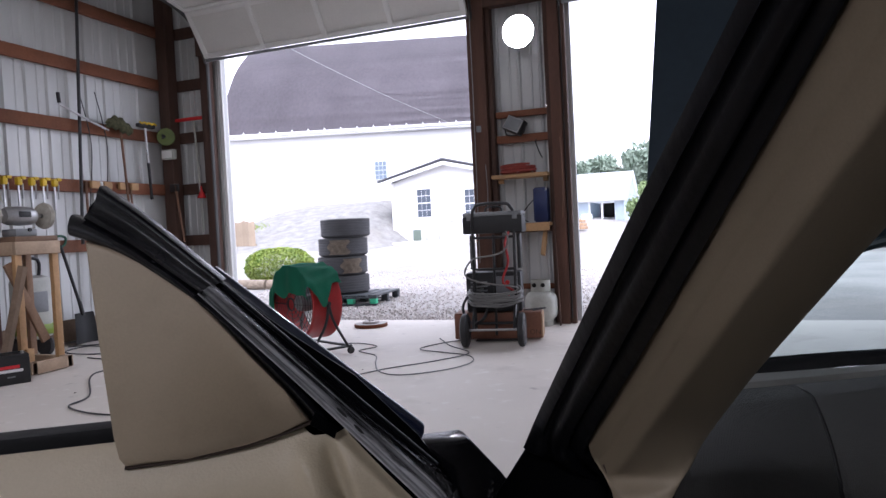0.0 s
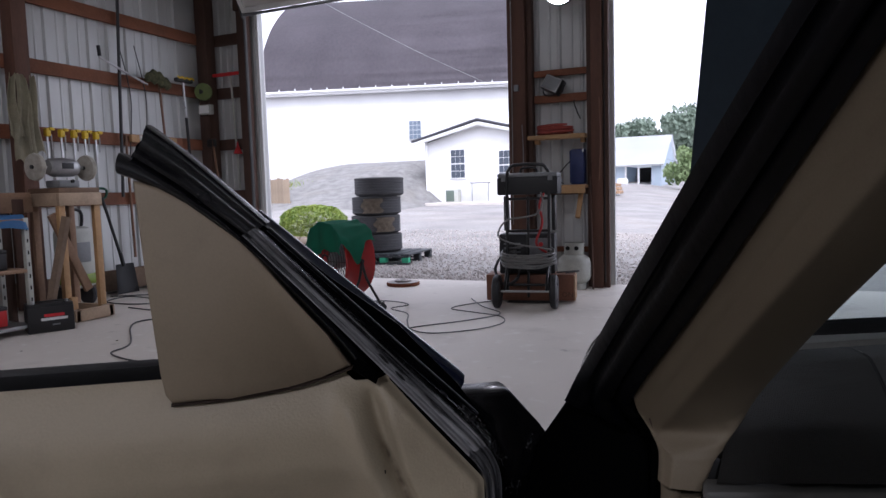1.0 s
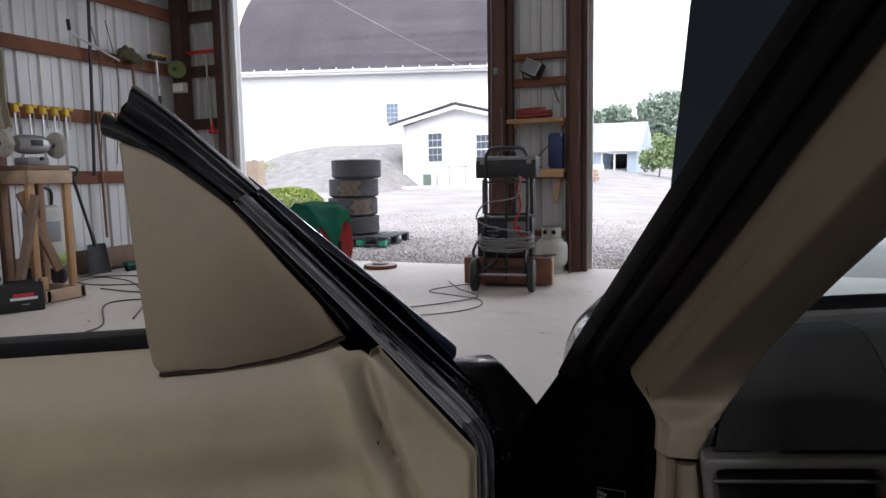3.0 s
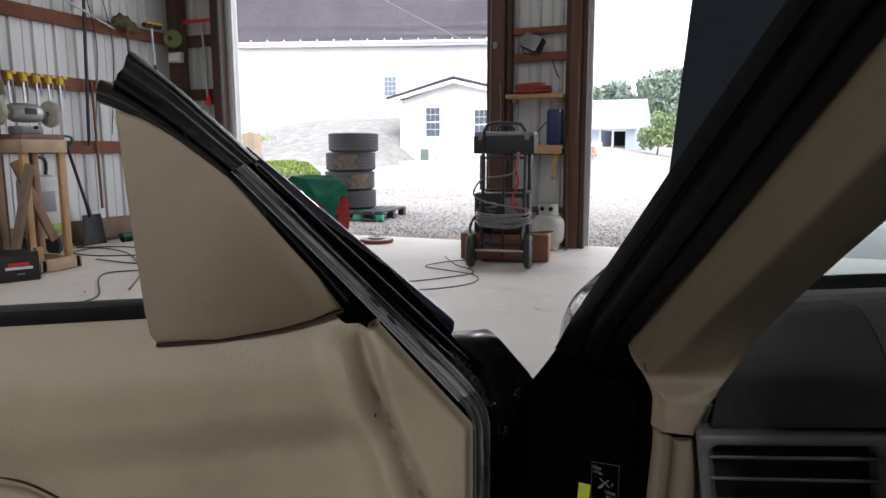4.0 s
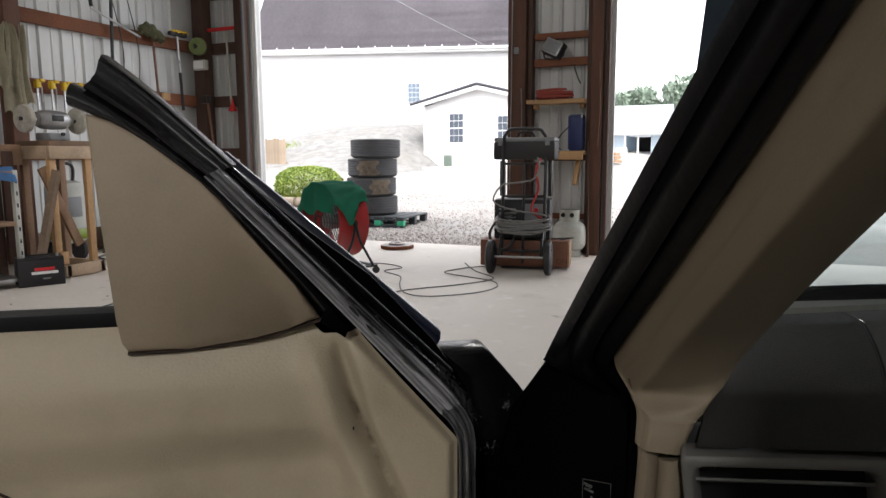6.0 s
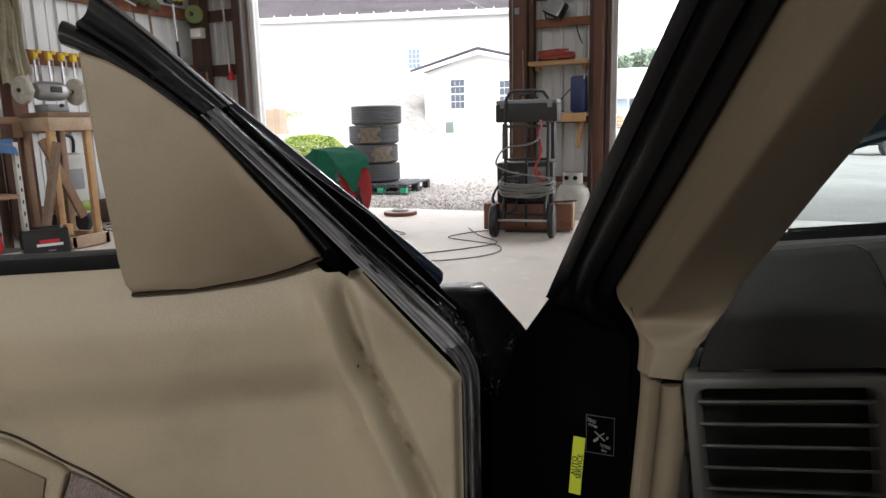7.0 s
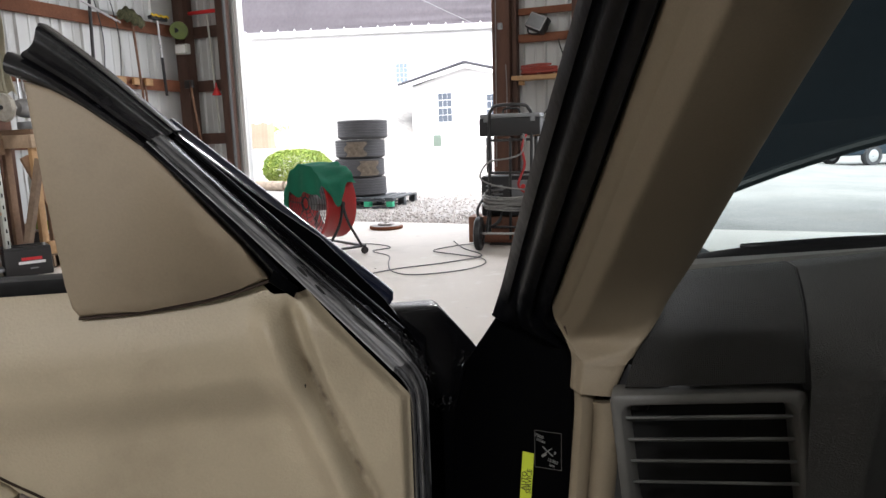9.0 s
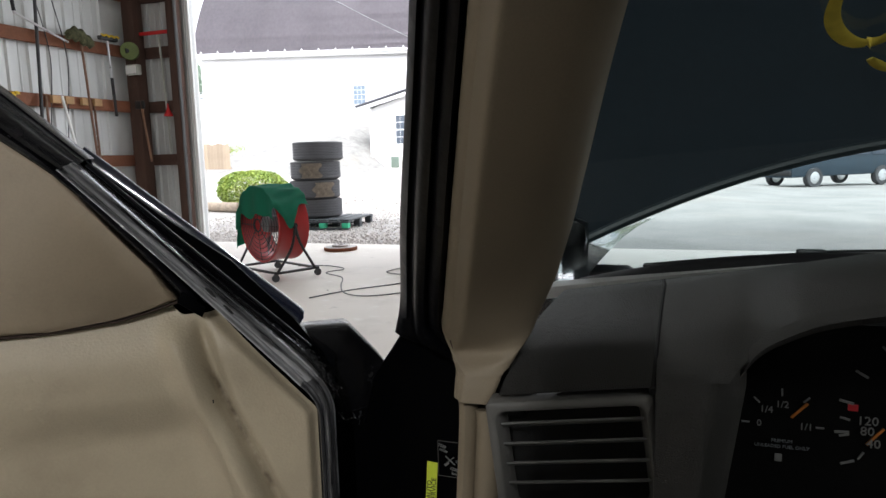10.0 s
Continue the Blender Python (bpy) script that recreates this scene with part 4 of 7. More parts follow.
def even(pts, n):
    """The line through pts, smoothed and cut into steps of even length."""
    p = smooth_path(pts, 4)
    run = [0.0]
    for a, b in zip(p, p[1:]):
        run.append(run[-1] + (b - a).length)
    total, out, j = len(pts) * n, [], 0
    for i in range(total + 1):
        d = run[-1] * i / total
        while j < len(p) - 2 and run[j + 1] < d:
            j += 1
        out.append(p[j].lerp(p[j + 1], min(1.0, (d - run[j]) / max(run[j + 1] - run[j], 1e-9))))
    return out


def lane(low, high, v0, v1, profile, n=8, back=0.022):
    """A rolled section between two lines of the door's plane, closed at its back and ends."""
    a, b = even([(u, v0, z) for u, z in low], n), even([(u, v1, z) for u, z in high], n)
    prof = list(profile) + [(1.0, -back), (0.0, -back)]
    bm = loft(B(), [[du(*(p.lerp(q, s) + Vector((0, h, 0)))) for p, q in zip(a, b)] for s, h in prof], True)
    bm.verts.ensure_lookup_table()
    m = len(a)
    for e in (0, m - 1):
        bm.faces.new([bm.verts[i * m + e] for i in range(len(prof))])
    return bm


part("window_seal", lane([(0.198, 0.781), (0.224, 0.817), (0.282, 0.885), (0.325, 0.923), (0.358, 0.9455), (0.387, 0.958)], [(0.194, 0.789), (0.229, 0.834), (0.293, 0.905), (0.339, 0.945), (0.368, 0.966), (0.385, 0.976)], 0.002, 0.0, ((0, -0.012), (0.05, 0.0), (0.2, 0.005), (0.45, 0.0065), (0.75, 0.004), (0.95, -0.001), (1.0, -0.010))), RUBBER, door, "black rubber window seal", world=True, angle=60)
part("window_channel", lane([(0.376, 0.970), (0.341, 0.946), (0.318, 0.926), (0.2925, 0.905)], [(0.3665, 1.000), (0.340, 0.978), (0.311, 0.951), (0.274, 0.915)], 0.0, -0.020, ((0, -0.010), (0.04, 0.002), (0.09, 0.0045), (0.15, 0.004), (0.22, 0.0), (0.30, -0.0035), (0.42, -0.0055), (0.55, -0.0045), (0.66, -0.002), (0.75, 0.0005), (0.82, 0.0015), (0.87, 0.0005), (0.92, 0.0022), (0.97, -0.001), (1.0, -0.012))), RUBBER, door, "black rubber-lined window channel", world=True, angle=55)
part("seal_flap", slab(B(), [(0.205, 0.799), (0.186, 0.783), (0.190, 0.774), (0.210, 0.789)], 0.003, Matrix.Translation(du(0, 0.0065, 0) - du(0, 0, 0)) @ FACE, 0.0015), SHADEDBLACK, door, world=True)
STRIPFORM = ((0, -0.010), (0.01, 0.002), (0.04, 0.0045), (0.10, 0.0045), (0.14, 0.001), (0.17, -0.003), (0.26, -0.0035), (0.31, -0.001), (0.37, 0.0025), (0.47, 0.0042), (0.58, 0.0036), (0.65, 0.001), (0.70, -0.0025), (0.79, -0.0025), (0.83, 0.001), (0.87, 0.0042), (0.94, 0.0042), (0.98, 0.001), (1.0, -0.010))
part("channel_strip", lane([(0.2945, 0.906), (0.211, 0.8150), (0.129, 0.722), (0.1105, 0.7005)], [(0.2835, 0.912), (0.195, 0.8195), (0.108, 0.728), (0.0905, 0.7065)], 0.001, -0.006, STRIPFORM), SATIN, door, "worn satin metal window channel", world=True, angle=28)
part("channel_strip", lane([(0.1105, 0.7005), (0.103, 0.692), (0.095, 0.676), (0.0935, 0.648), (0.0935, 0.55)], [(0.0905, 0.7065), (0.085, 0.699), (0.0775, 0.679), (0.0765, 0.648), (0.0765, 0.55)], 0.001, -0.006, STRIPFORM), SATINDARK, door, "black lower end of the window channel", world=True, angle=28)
part("frame_bed", lane([(0.285, 0.911), (0.245, 0.868), (0.205, 0.830), (0.160, 0.785), (0.108, 0.733), (0.09, 0.71), (0.075, 0.69)], [(0.288, 0.921), (0.250, 0.8818), (0.219, 0.8538), (0.170, 0.8090), (0.116, 0.7545), (0.095, 0.738), (0.07, 0.715)], -0.012, -0.052, ((0, -0.004), (0.05, 0.0), (0.16, 0.001), (0.22, -0.004), (0.50, -0.006), (0.72, -0.003), (0.78, 0.001), (0.92, 0.002), (1, -0.002))), RUBBER, door, "black rubber inner channel", world=True)
# added backing that keeps the gap beside the seal dark
part("frame_bed", lane([(0.205, 0.775), (0.235, 0.815), (0.275, 0.863)], [(0.170, 0.790), (0.215, 0.835), (0.257, 0.880)], -0.014, -0.020, ((0, 0), (0.5, -0.001), (1, 0))), SHADEDBLACK, door, world=True)
part("channel_lip", door_rod([(0.274, 0.910), (0.184, 0.820), (0.097, 0.733)], -0.012, 0.0020, 0.004, 8, 8), DULLRUBBER, door, world=True)
# added sheet that blocks the bright gap under the corner cover
part("cover_bed", slab(B(), [(0.19, 0.75), (0.19, 0.795), (0.22, 0.81), (0.355, 0.81), (0.355, 0.75)], 0.006, Matrix.Translation(du(0, -0.030, 0) - du(0, 0, 0)) @ FACE), SHADEDBLACK, door, world=True)
part("outer_blade", lane([(0.291, 0.917), (0.209, 0.8325), (0.123, 0.7495), (0.1135, 0.7435), (0.1060, 0.7450)], [(0.283, 0.926), (0.195, 0.847), (0.106, 0.767), (0.099, 0.758), (0.099, 0.7525)], -0.045, -0.050, ((0, -0.006), (0.02, 0.0002), (0.05, 0.0014), (0.10, 0.0), (0.5, 0.0006), (0.90, 0.0), (0.935, -0.0004), (0.965, -0.0013), (0.985, -0.0026), (1.0, -0.0042)), back=0.007), BLADEPAINT, door, "glossy black window frame flange", world=True, angle=28)
for u, z in ((0.182, 0.7945), (0.168, 0.778)):
    part("strip_hole", slab(B(), [(u + 0.0042 * math.cos(a) + 0.0012 * math.sin(a), z + 0.0030 * math.sin(a) + 0.004 * math.cos(a)) for a in np.linspace(0, 6.0, 12)], 0.0035, Matrix.Translation(du(0, -0.001, 0) - du(0, 0, 0)) @ FACE), DARKVOID, door, world=True)
# hinge-side plate
plate = [(0.115, 0.737), (0.104, 0.741), (0.057, 0.741), (0.052, 0.738), (0.023, 0.703), (0.004, 0.676), (0.003, 0.668), (0.010, 0.660), (0.066, 0.642), (0.09, 0.66)]
part("hinge_plate", slab(B(), plate, 0.035, Matrix.Translation(du(0, -0.085, 0) - du(0, 0, 0)) @ FACE, 0.004), PLATEBLACK, door, "black plate at the hinge", world=True)


def lumps(path, v, count, spread, r0, r1, seed):
    """Glossy blobs of sealant dabbed along a line of the door's plane."""
    rnd, bm = random.Random(seed), B()
    for i in range(count):
        k = rnd.uniform(0, len(path) - 1.001)
        (ua, za), (ub, zb) = path[int(k)], path[int(k) + 1]
        f = k - int(k)
        r = rnd.uniform(r0, r1)
        at = du(ua + (ub - ua) * f + rnd.gauss(0, spread), v + rnd.uniform(-0.002, 0.001), za + (zb - za) * f + rnd.gauss(0, spread))
        m = Matrix.Translation(at) @ Euler((rnd.uniform(0, 6), rnd.uniform(0, 6), rnd.uniform(0, 6))).to_matrix().to_4x4() @ Matrix.Diagonal((r * 1.7, r, r * 0.8, 1))
        bmesh.ops.create_icosphere(bm, subdivisions=2, radius=1.0, matrix=m)
    return bm


part("sealant", lumps([(0.110, 0.739), (0.098, 0.722), (0.085, 0.702), (0.077, 0.680)], -0.014, 420, 0.0030, 0.0003, 0.0010, 3), SEALANT, door, "lumpy black sealant", world=True, angle=80)
part("sealant", lumps([(0.034, 0.690), (0.026, 0.676), (0.020, 0.664)], -0.048, 60, 0.0042, 0.0003, 0.0010, 4), SEALANT, door, world=True, angle=80)
part("sealant", lumps([(0.066, 0.646), (0.050, 0.644), (0.034, 0.643)], -0.048, 50, 0.0036, 0.0003, 0.0010, 6), SEALANT, door, world=True, angle=80)
# drawn tall to close the bright slit below the plate
part("hinge_arm", box(B(), (0.035, -0.075, 0.505), (0.10, 0.05, 0.31), DOOR, 0.012), SHADEDBLACK, door, "black hinge arm", world=True)
# pull recess and speaker at the lower edge
pull = [(0.62, 0.60), (0.62, 0.69), (0.50, 0.673), (0.46, 0.660), (0.425, 0.635), (0.419, 0.628), (0.428, 0.60), (0.45, 0.575)]
part("door_pull", slab(B(), pull, 0.012, Matrix.Translation(du(0, -0.004, 0) - du(0, 0, 0)) @ FACE, 0.004, 3), BEIGE, door, "beige door pull recess", world=True)
part("pull_recess", slab(B(), [(0.61, 0.61), (0.61, 0.675), (0.50, 0.660), (0.462, 0.647), (0.434, 0.627), (0.44, 0.60)], 0.004, Matrix.Translation(du(0, 0.0065, 0) - du(0, 0, 0)) @ FACE, 0.002), SHADEDBEIGE, door, world=True)
part("pull_joint", door_rod([(0.53, 0.684), (0.50, 0.6775), (0.46, 0.664), (0.424, 0.637), (0.400, 0.619), (0.372, 0.594)], -0.0015, 0.0011, 0.004, 6), JOINTBROWN, door, world=True)
part("speaker_cloth", slab(B(), [(0.417, 0.627), (0.40, 0.615), (0.38, 0.598), (0.35, 0.56), (0.44, 0.56), (0.427, 0.60)], 0.006, Matrix.Translation(du(0, -0.002, 0) - du(0, 0, 0)) @ FACE, 0.001), SPEAKER, door, "woven speaker cloth", world=True)
part("scuff", slab(B(), [(0.1850, 0.7010), (0.1862, 0.7005), (0.1860, 0.6978), (0.1850, 0.6982)], 0.001, Matrix.Translation(du(0, 0.016, 0) - du(0, 0, 0)) @ FACE), DARKVOID, door, world=True)

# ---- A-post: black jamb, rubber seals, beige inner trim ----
jamb = part("jamb", slab(B(), [(0.09, 0.27), (0.09, 0.64), (0.102, 0.688), (0.1165, 0.7086), (0.134, 0.7355), (0.146, 0.739), (0.28, 0.739), (0.28, 0.27)], -0.05, Matrix(((1, 0, 0, 0), (0, 0, -1, 0.448), (0, 1, 0, 0), (0, 0, 0, 1))), 0.004), SHADEDBLACK, car, "black painted door jamb", world=True)
# added block that fills the gap beside the jamb with black
part("jamb_fill", box(B(), (0.24, 0.44, 0.66), (0.05, 0.10, 0.24), bevel=0.01), SHADEDBLACK, car, world=True)


def fit_label(c):
    return (0.1838 + 0.7 * (c[0] - 0.1835), 0.6120 + 0.7 * (c[1] - 0.6145))


def decal(name, c, w, h, material, rot=0.0, up=0.0006, label=""):
    m = Matrix.Translation((c[0], 0.4475 - up, c[1])) @ Matrix.Rotation(radians(rot), 4, "Y")
    return part(name, box(B(), (0, 0, 0), (w, 0.0008, h), m), material, jamb, label, world=True)


decal("service_label", (0.163, 0.578), 0.011, 0.058, HIVIS, 4, label="yellow service sticker with dark lettering")
for i, (w, txt) in enumerate((("AUTO", 0), ("SERVICE", 1))):
    letters(w, 0.0070, BLACKPAINT, jamb, Matrix.Translation((0.1608 + 0.0048 * i, 0.4462, 0.578)) @ Matrix.Rotation(radians(4), 4, "Y") @ Matrix(((0, -1, 0, 0), (0, 0, -1, 0), (1, 0, 0, 0), (0, 0, 0, 1))))
decal("oil_icon", fit_label((0.183, 0.613)), 0.0126, 0.0008, GAUGEWHITE, 40, label="white oil change symbol")
decal("oil_icon", fit_label((0.1825, 0.6125)), 0.0119, 0.0007, GAUGEWHITE, -42)
decal("oil_icon", fit_label((0.178, 0.607)), 0.0049, 0.0023, GAUGEWHITE, -42)
for c, w, h in (((0.1835, 0.6405), 0.036, 0.0005), ((0.1835, 0.5885), 0.036, 0.0005), ((0.1655, 0.6145), 0.0005, 0.052), ((0.2015, 0.6145), 0.0005, 0.052)):
    decal("label_border", fit_label(c), 0.7 * w, 0.7 * h, VENTGREY)
for txt, c in (("7500", (0.172, 0.633)), ("miles", (0.174, 0.627)), ("0", (0.193, 0.612)), ("12000", (0.190, 0.600)), ("km", (0.189, 0.594))):
    letters(txt, 0.0042, GAUGEWHITE, jamb, Matrix.Translation((fit_label(c)[0], 0.4465, fit_label(c)[1])) @ Matrix(((1, 0, 0, 0), (0, 0, -1, 0), (0, 1, 0, 0), (0, 0, 0, 1))) @ Matrix.Rotation(radians(-14), 4, "Z"))

BL = [(0.230, 0.325, 0.724), (0.2304, 0.327, 0.734), (0.2300, 0.331, 0.742), (0.2280, 0.3345, 0.7465), (0.2245, 0.3395, 0.7510), (0.221, 0.345, 0.755), (0.208, 0.362, 0.768), (0.219, 0.335, 0.787), (0.236, 0.293, 0.818), (0.262, 0.229, 0.865), (0.308, 0.117, 0.95), (0.361, -0.008, 1.05), (0.42, -0.14, 1.165), (0.50, -0.34, 1.30)]
BR = [(0.2600, 0.324, 0.7205), (0.2640, 0.3245, 0.7345), (0.2668, 0.325, 0.7448), (0.2690, 0.325, 0.7468), (0.2770, 0.326, 0.7495), (0.2815, 0.327, 0.7545), (0.2900, 0.328, 0.765), (0.2995, 0.322, 0.785), (0.318, 0.290, 0.822), (0.338, 0.223, 0.870), (0.371, 0.106, 0.945), (0.415, -0.01, 1.03), (0.48, -0.14, 1.15), (0.56, -0.34, 1.30)]
KL = [(0.150, 0.447, 0.7355), (0.1365, 0.4305, 0.7425), (0.1390, 0.4255, 0.7485), (0.160, 0.39, 0.785), (0.211, 0.275, 0.865), (0.265, 0.162, 0.95), (0.331, 0.02, 1.05), (0.395, -0.12, 1.165), (0.47, -0.32, 1.31)]
SL = [(0.235, 0.475, 0.690), (0.228, 0.430, 0.722), (0.218, 0.39, 0.748), (0.210, 0.362, 0.770), (0.262, 0.229, 0.865), (0.308, 0.117, 0.95), (0.361, -0.008, 1.05), (0.42, -0.14, 1.165), (0.50, -0.34, 1.30)]


def strand(pts, n=8):
    return smooth_path(pts, n)


BS = [(0.2660, 0.324, 0.7205), (0.2690, 0.3245, 0.7310), (0.2715, 0.325, 0.7385), (0.2738, 0.325, 0.7435), (0.2770, 0.326, 0.7490), (0.2818, 0.327, 0.7550)] + BR[6:]
bl, br, bs, kl, sl = strand(BL), strand(BR), strand(BS), strand(KL), strand(SL)
TOWARD = Vector((0.10, -0.75, -0.55)).normalized()
FACET = ((0.0, -0.006), (0.02, 0.001), (0.05, 0.0042), (0.095, 0.0088), (0.105, 0.0088), (0.115, 0.0100), (0.16, 0.0150), (0.20, 0.0188), (0.225, 0.0203), (0.25, 0.0204), (0.28, 0.0197), (0.36, 0.0176), (0.54, 0.0128), (0.68, 0.0085), (0.80, 0.0035), (0.90, -0.0035), (0.96, -0.0100), (1.0, -0.018))
notch = [min(1.0, (b - a).length / (c - a).length) for a, b, c in zip(bl, br, bs)]
lines = [[a.lerp(c, min(s, k)) + Vector((TOWARD.x, TOWARD.y, TOWARD.z * smoothstep(8, 56, j))) * (h * (0.5 + 0.5 * smoothstep(8, 56, j))) for j, (a, c, k) in enumerate(zip(bl, bs, notch))] for s, h in FACET]
back = [[a + Vector((0.0, 0.05, 0.03)) for a in br], [a + Vector((0.0, 0.05, 0.03)) for a in bl]]
cap = B()
loft(cap, lines + back, True)
cap.verts.ensure_lookup_table()
row = len(lines[0])
cap.faces.new([cap.verts[i * row] for i in range(len(lines) + 2)])
part("pillar_trim", cap, PILLARSHADED, car, "beige vinyl windscreen pillar trim", world=True, angle=65)
part("trim_slot", box(B(), (0, 0, 0), (0.0022, 0.0016, 0.009), pose(0.2242, 0.3440, 0.7592, 0, -22, 0), 0.0004), JOINTBROWN, car, world=True)
# rubber seals: one ridged profile from the glossy outer flange to the trim
RIDGE = ((0.0, -0.012), (0.02, 0.0), (0.10, 0.003), (0.20, 0.0045), (0.26, 0.001), (0.31, 0.001), (0.38, 0.006), (0.50, 0.009), (0.62, 0.0065), (0.67, 0.001), (0.72, 0.002), (0.80, 0.005), (0.92, 0.003), (1.02, -0.012))
lines = [[a.lerp(b, s) + TOWARD * h for a, b in zip(kl, sl)] for s, h in RIDGE]
part("door_seal", loft(B(), lines[1:7]), DULLRUBBER, car, "glossy black outer pillar", world=True, angle=70)
part("door_seal", loft(B(), lines[5:]), DULLRUBBER, car, "black rubber door seal", world=True, angle=70)
# added black backing that closes the gaps behind the seals
part("pillar_core", loft(B(), [[p + Vector((0.008, 0.010, -0.004)) for p in kl], [p + Vector((-0.004, 0.012, 0.0)) for p in sl], [p + Vector((0.01, 0.035, 0.0)) for p in sl], [p + Vector((0.03, 0.025, -0.01)) for p in kl]], True), SHADEDBLACK, car, world=True, angle=70)
low = [(0.231, 0.334, 0.722), (0.232, 0.333, 0.70), (0.226, 0.334, 0.60), (0.22, 0.335, 0.45)]
part("kick_trim", sweep(B(), [(x + 0.006, y + 0.006, z) for x, y, z in low], 0.0075, 0.012, side=(1, 0, 0), seg=12, n=6), PILLARSHADED, car, "beige lower pillar trim", world=True)
part("kick_trim", sweep(B(), [(x + 0.022, y + 0.008, z - 0.010) for x, y, z in low], 0.0105, 0.014, side=(1, 0, 0), seg=12, n=6), PILLARSHADED, car, world=True)
part("trim_gap", box(B(), (0.272, 0.352, 0.722), (0.022, 0.02, 0.036), bevel=0.004), BLACKPLASTIC, car, "black rubber at the dash end", world=True)
part("dash_side", box(B(), (0.259, 0.352, 0.585), (0.020, 0.03, 0.26), bevel=0.007), DASHGREY, car, "dark grey dash end", world=True)

# ---- dashboard ----
VY = 0.31
dash = part("dashboard", loft(B(), [[Vector((x, VY + 0.13, 0.30)) for x in np.linspace(0.262, 1.62, 28)], [Vector((x, VY + 0.13, 0.76)) for x in np.linspace(0.262, 1.62, 28)]]), DASHGREY, car, "dark grey vinyl dashboard", world=True)


ARCH = ((0.416, 0.60), (0.4216, 0.66), (0.434, 0.748), (0.47, 0.781), (0.526, 0.796), (0.60, 0.808), (0.72, 0.812), (0.80, 0.80), (0.83, 0.76), (0.84, 0.70))


def arch_z(x):
    for (xa, za), (xb, zb) in zip(ARCH, ARCH[1:]):
        if x <= xb:
            return za + (zb - za) * max(0.0, (x - xa) / (xb - xa))
    return 0.74


def dash_top(x, t):
    z_front = 0.733 + 0.145 * (min(x, 0.42) - 0.262)
    inside = smoothstep(0.424, 0.440, x)
    front = Vector((x, VY + 0.03 * inside, z_front + inside * (max(arch_z(x), z_front) + 0.010 - z_front)))
    crest = Vector((x + 0.004, 0.47 + 0.04 * smoothstep(0.36, 0.62, x), 0.787 + 0.155 * (min(x, 0.70) - 0.356)))
    back = Vector((x - 0.002, 0.60, 0.768 + 0.14 * (min(x, 0.70) - 0.366)))
    if t < 0.6:
        s = t / 0.6
        p = front.lerp(crest, s)
        return p + Vector((0, -0.016, 0.010)) * math.sin(math.pi * s)
    s = (t - 0.6) / 0.4
    return crest.lerp(back, s) + Vector((0, 0, 0.003)) * math.sin(math.pi * s)


part("dash_pad", sheet(B(), lambda s, t: dash_top(0.270 + 0.022 * min(t, 0.6) + (0.107 - 0.022 * min(t, 0.6)) * s, t), 14, 40), DASHWEAVE, dash, "grained dark grey dash pad", world=True, angle=70)
part("dash_pad", sheet(B(), lambda s, t: dash_top(0.3795 + 1.22 * s, t * 0.999), 160, 40), DASHGREY, dash, world=True, angle=70)
part("pad_seam", sweep(B(), [dash_top(0.3782, t) - Vector((0, 0, 0.003)) for t in np.linspace(0, 0.97, 24)], 0.0034, seg=6, n=2), DARKVOID, dash, world=True)
part("screen_strip", sheet(B(), lambda s, t: Vector((0.245 + 1.38 * s, 0.606 + 0.10 * t, 0.7715 - (0.009 + 0.03 * min(0.4, 1.38 * s)) * t + 0.14 * (min(0.245 + 1.38 * s, 0.70) - 0.366) - 0.012 * smoothstep(0.1, 0.0, t))), 40, 10, 0.006), STRIPGREY, dash, "grey demister strip", world=True, angle=60)

# side air vent
tilt = Matrix.Translation((0.325, VY + 0.007, 0.687)) @ Matrix.Rotation(radians(-7), 4, "Y") @ Matrix.Rotation(radians(4), 4, "Z")


def round_rect(w, h, r, y):
    """A rounded rectangle of half-sizes w and h in the vent's plane."""
    out = []
    for cx, cz, a0 in ((w - r, h - r, 0), (r - w, h - r, 90), (r - w, r - h, 180), (w - r, r - h, 270)):
        out += [tilt @ Vector((cx + r * math.cos(radians(a0 + 15 * k)), y, cz + r * math.sin(radians(a0 + 15 * k)))) for k in range(7)]
    return out + out[:1]


w2, h2 = 0.059, 0.050
rings = [round_rect(w2, h2, 0.004, 0.012), round_rect(w2, h2, 0.004, -0.0085), round_rect(w2 - 0.0008, h2 - 0.0008, 0.0035, -0.0096), round_rect(w2 - 0.0055, h2 - 0.0060, 0.008, -0.0100), round_rect(w2 - 0.0066, h2 - 0.0072, 0.008, -0.0088), round_rect(w2 - 0.0105, h2 - 0.0125, 0.007, 0.014)]
part("air_vent", loft(B(), rings), VENTGREY, dash, "dark grey side air vent with slats", world=True, angle=50)
# black sheet: the duct's inner shade is put into its colour
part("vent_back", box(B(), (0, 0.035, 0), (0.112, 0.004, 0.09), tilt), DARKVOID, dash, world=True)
for i in range(5):
    part("vent_slat", box(B(), (0, 0, 0), (0.103, 0.016, 0.0020), tilt @ Matrix.Translation((0, 0.006, 0.0275 - 0.0152 * i)) @ Matrix.Rotation(radians(-27), 4, "X"), 0.0007), SLATLIT, dash, world=True)
part("vent_knob", box(B(), (0.008, -0.008, -0.040), (0.032, 0.016, 0.012), tilt, 0.003), VENTGREY, dash, world=True)

# instrument binnacle
rim = [(0.416, 0.345, 0.50)] + [(x, 0.345, z) for x, z in ARCH] + [(0.84, 0.345, 0.50)]


def rim_x(z):
    """Where the binnacle's rim stands at a height."""
    for (xa, za), (xb, zb) in zip(ARCH, ARCH[1:3]):
        if z <= zb:
            return xa + (xb - xa) * max(0.0, (z - za) / (zb - za))
    return ARCH[2][0]


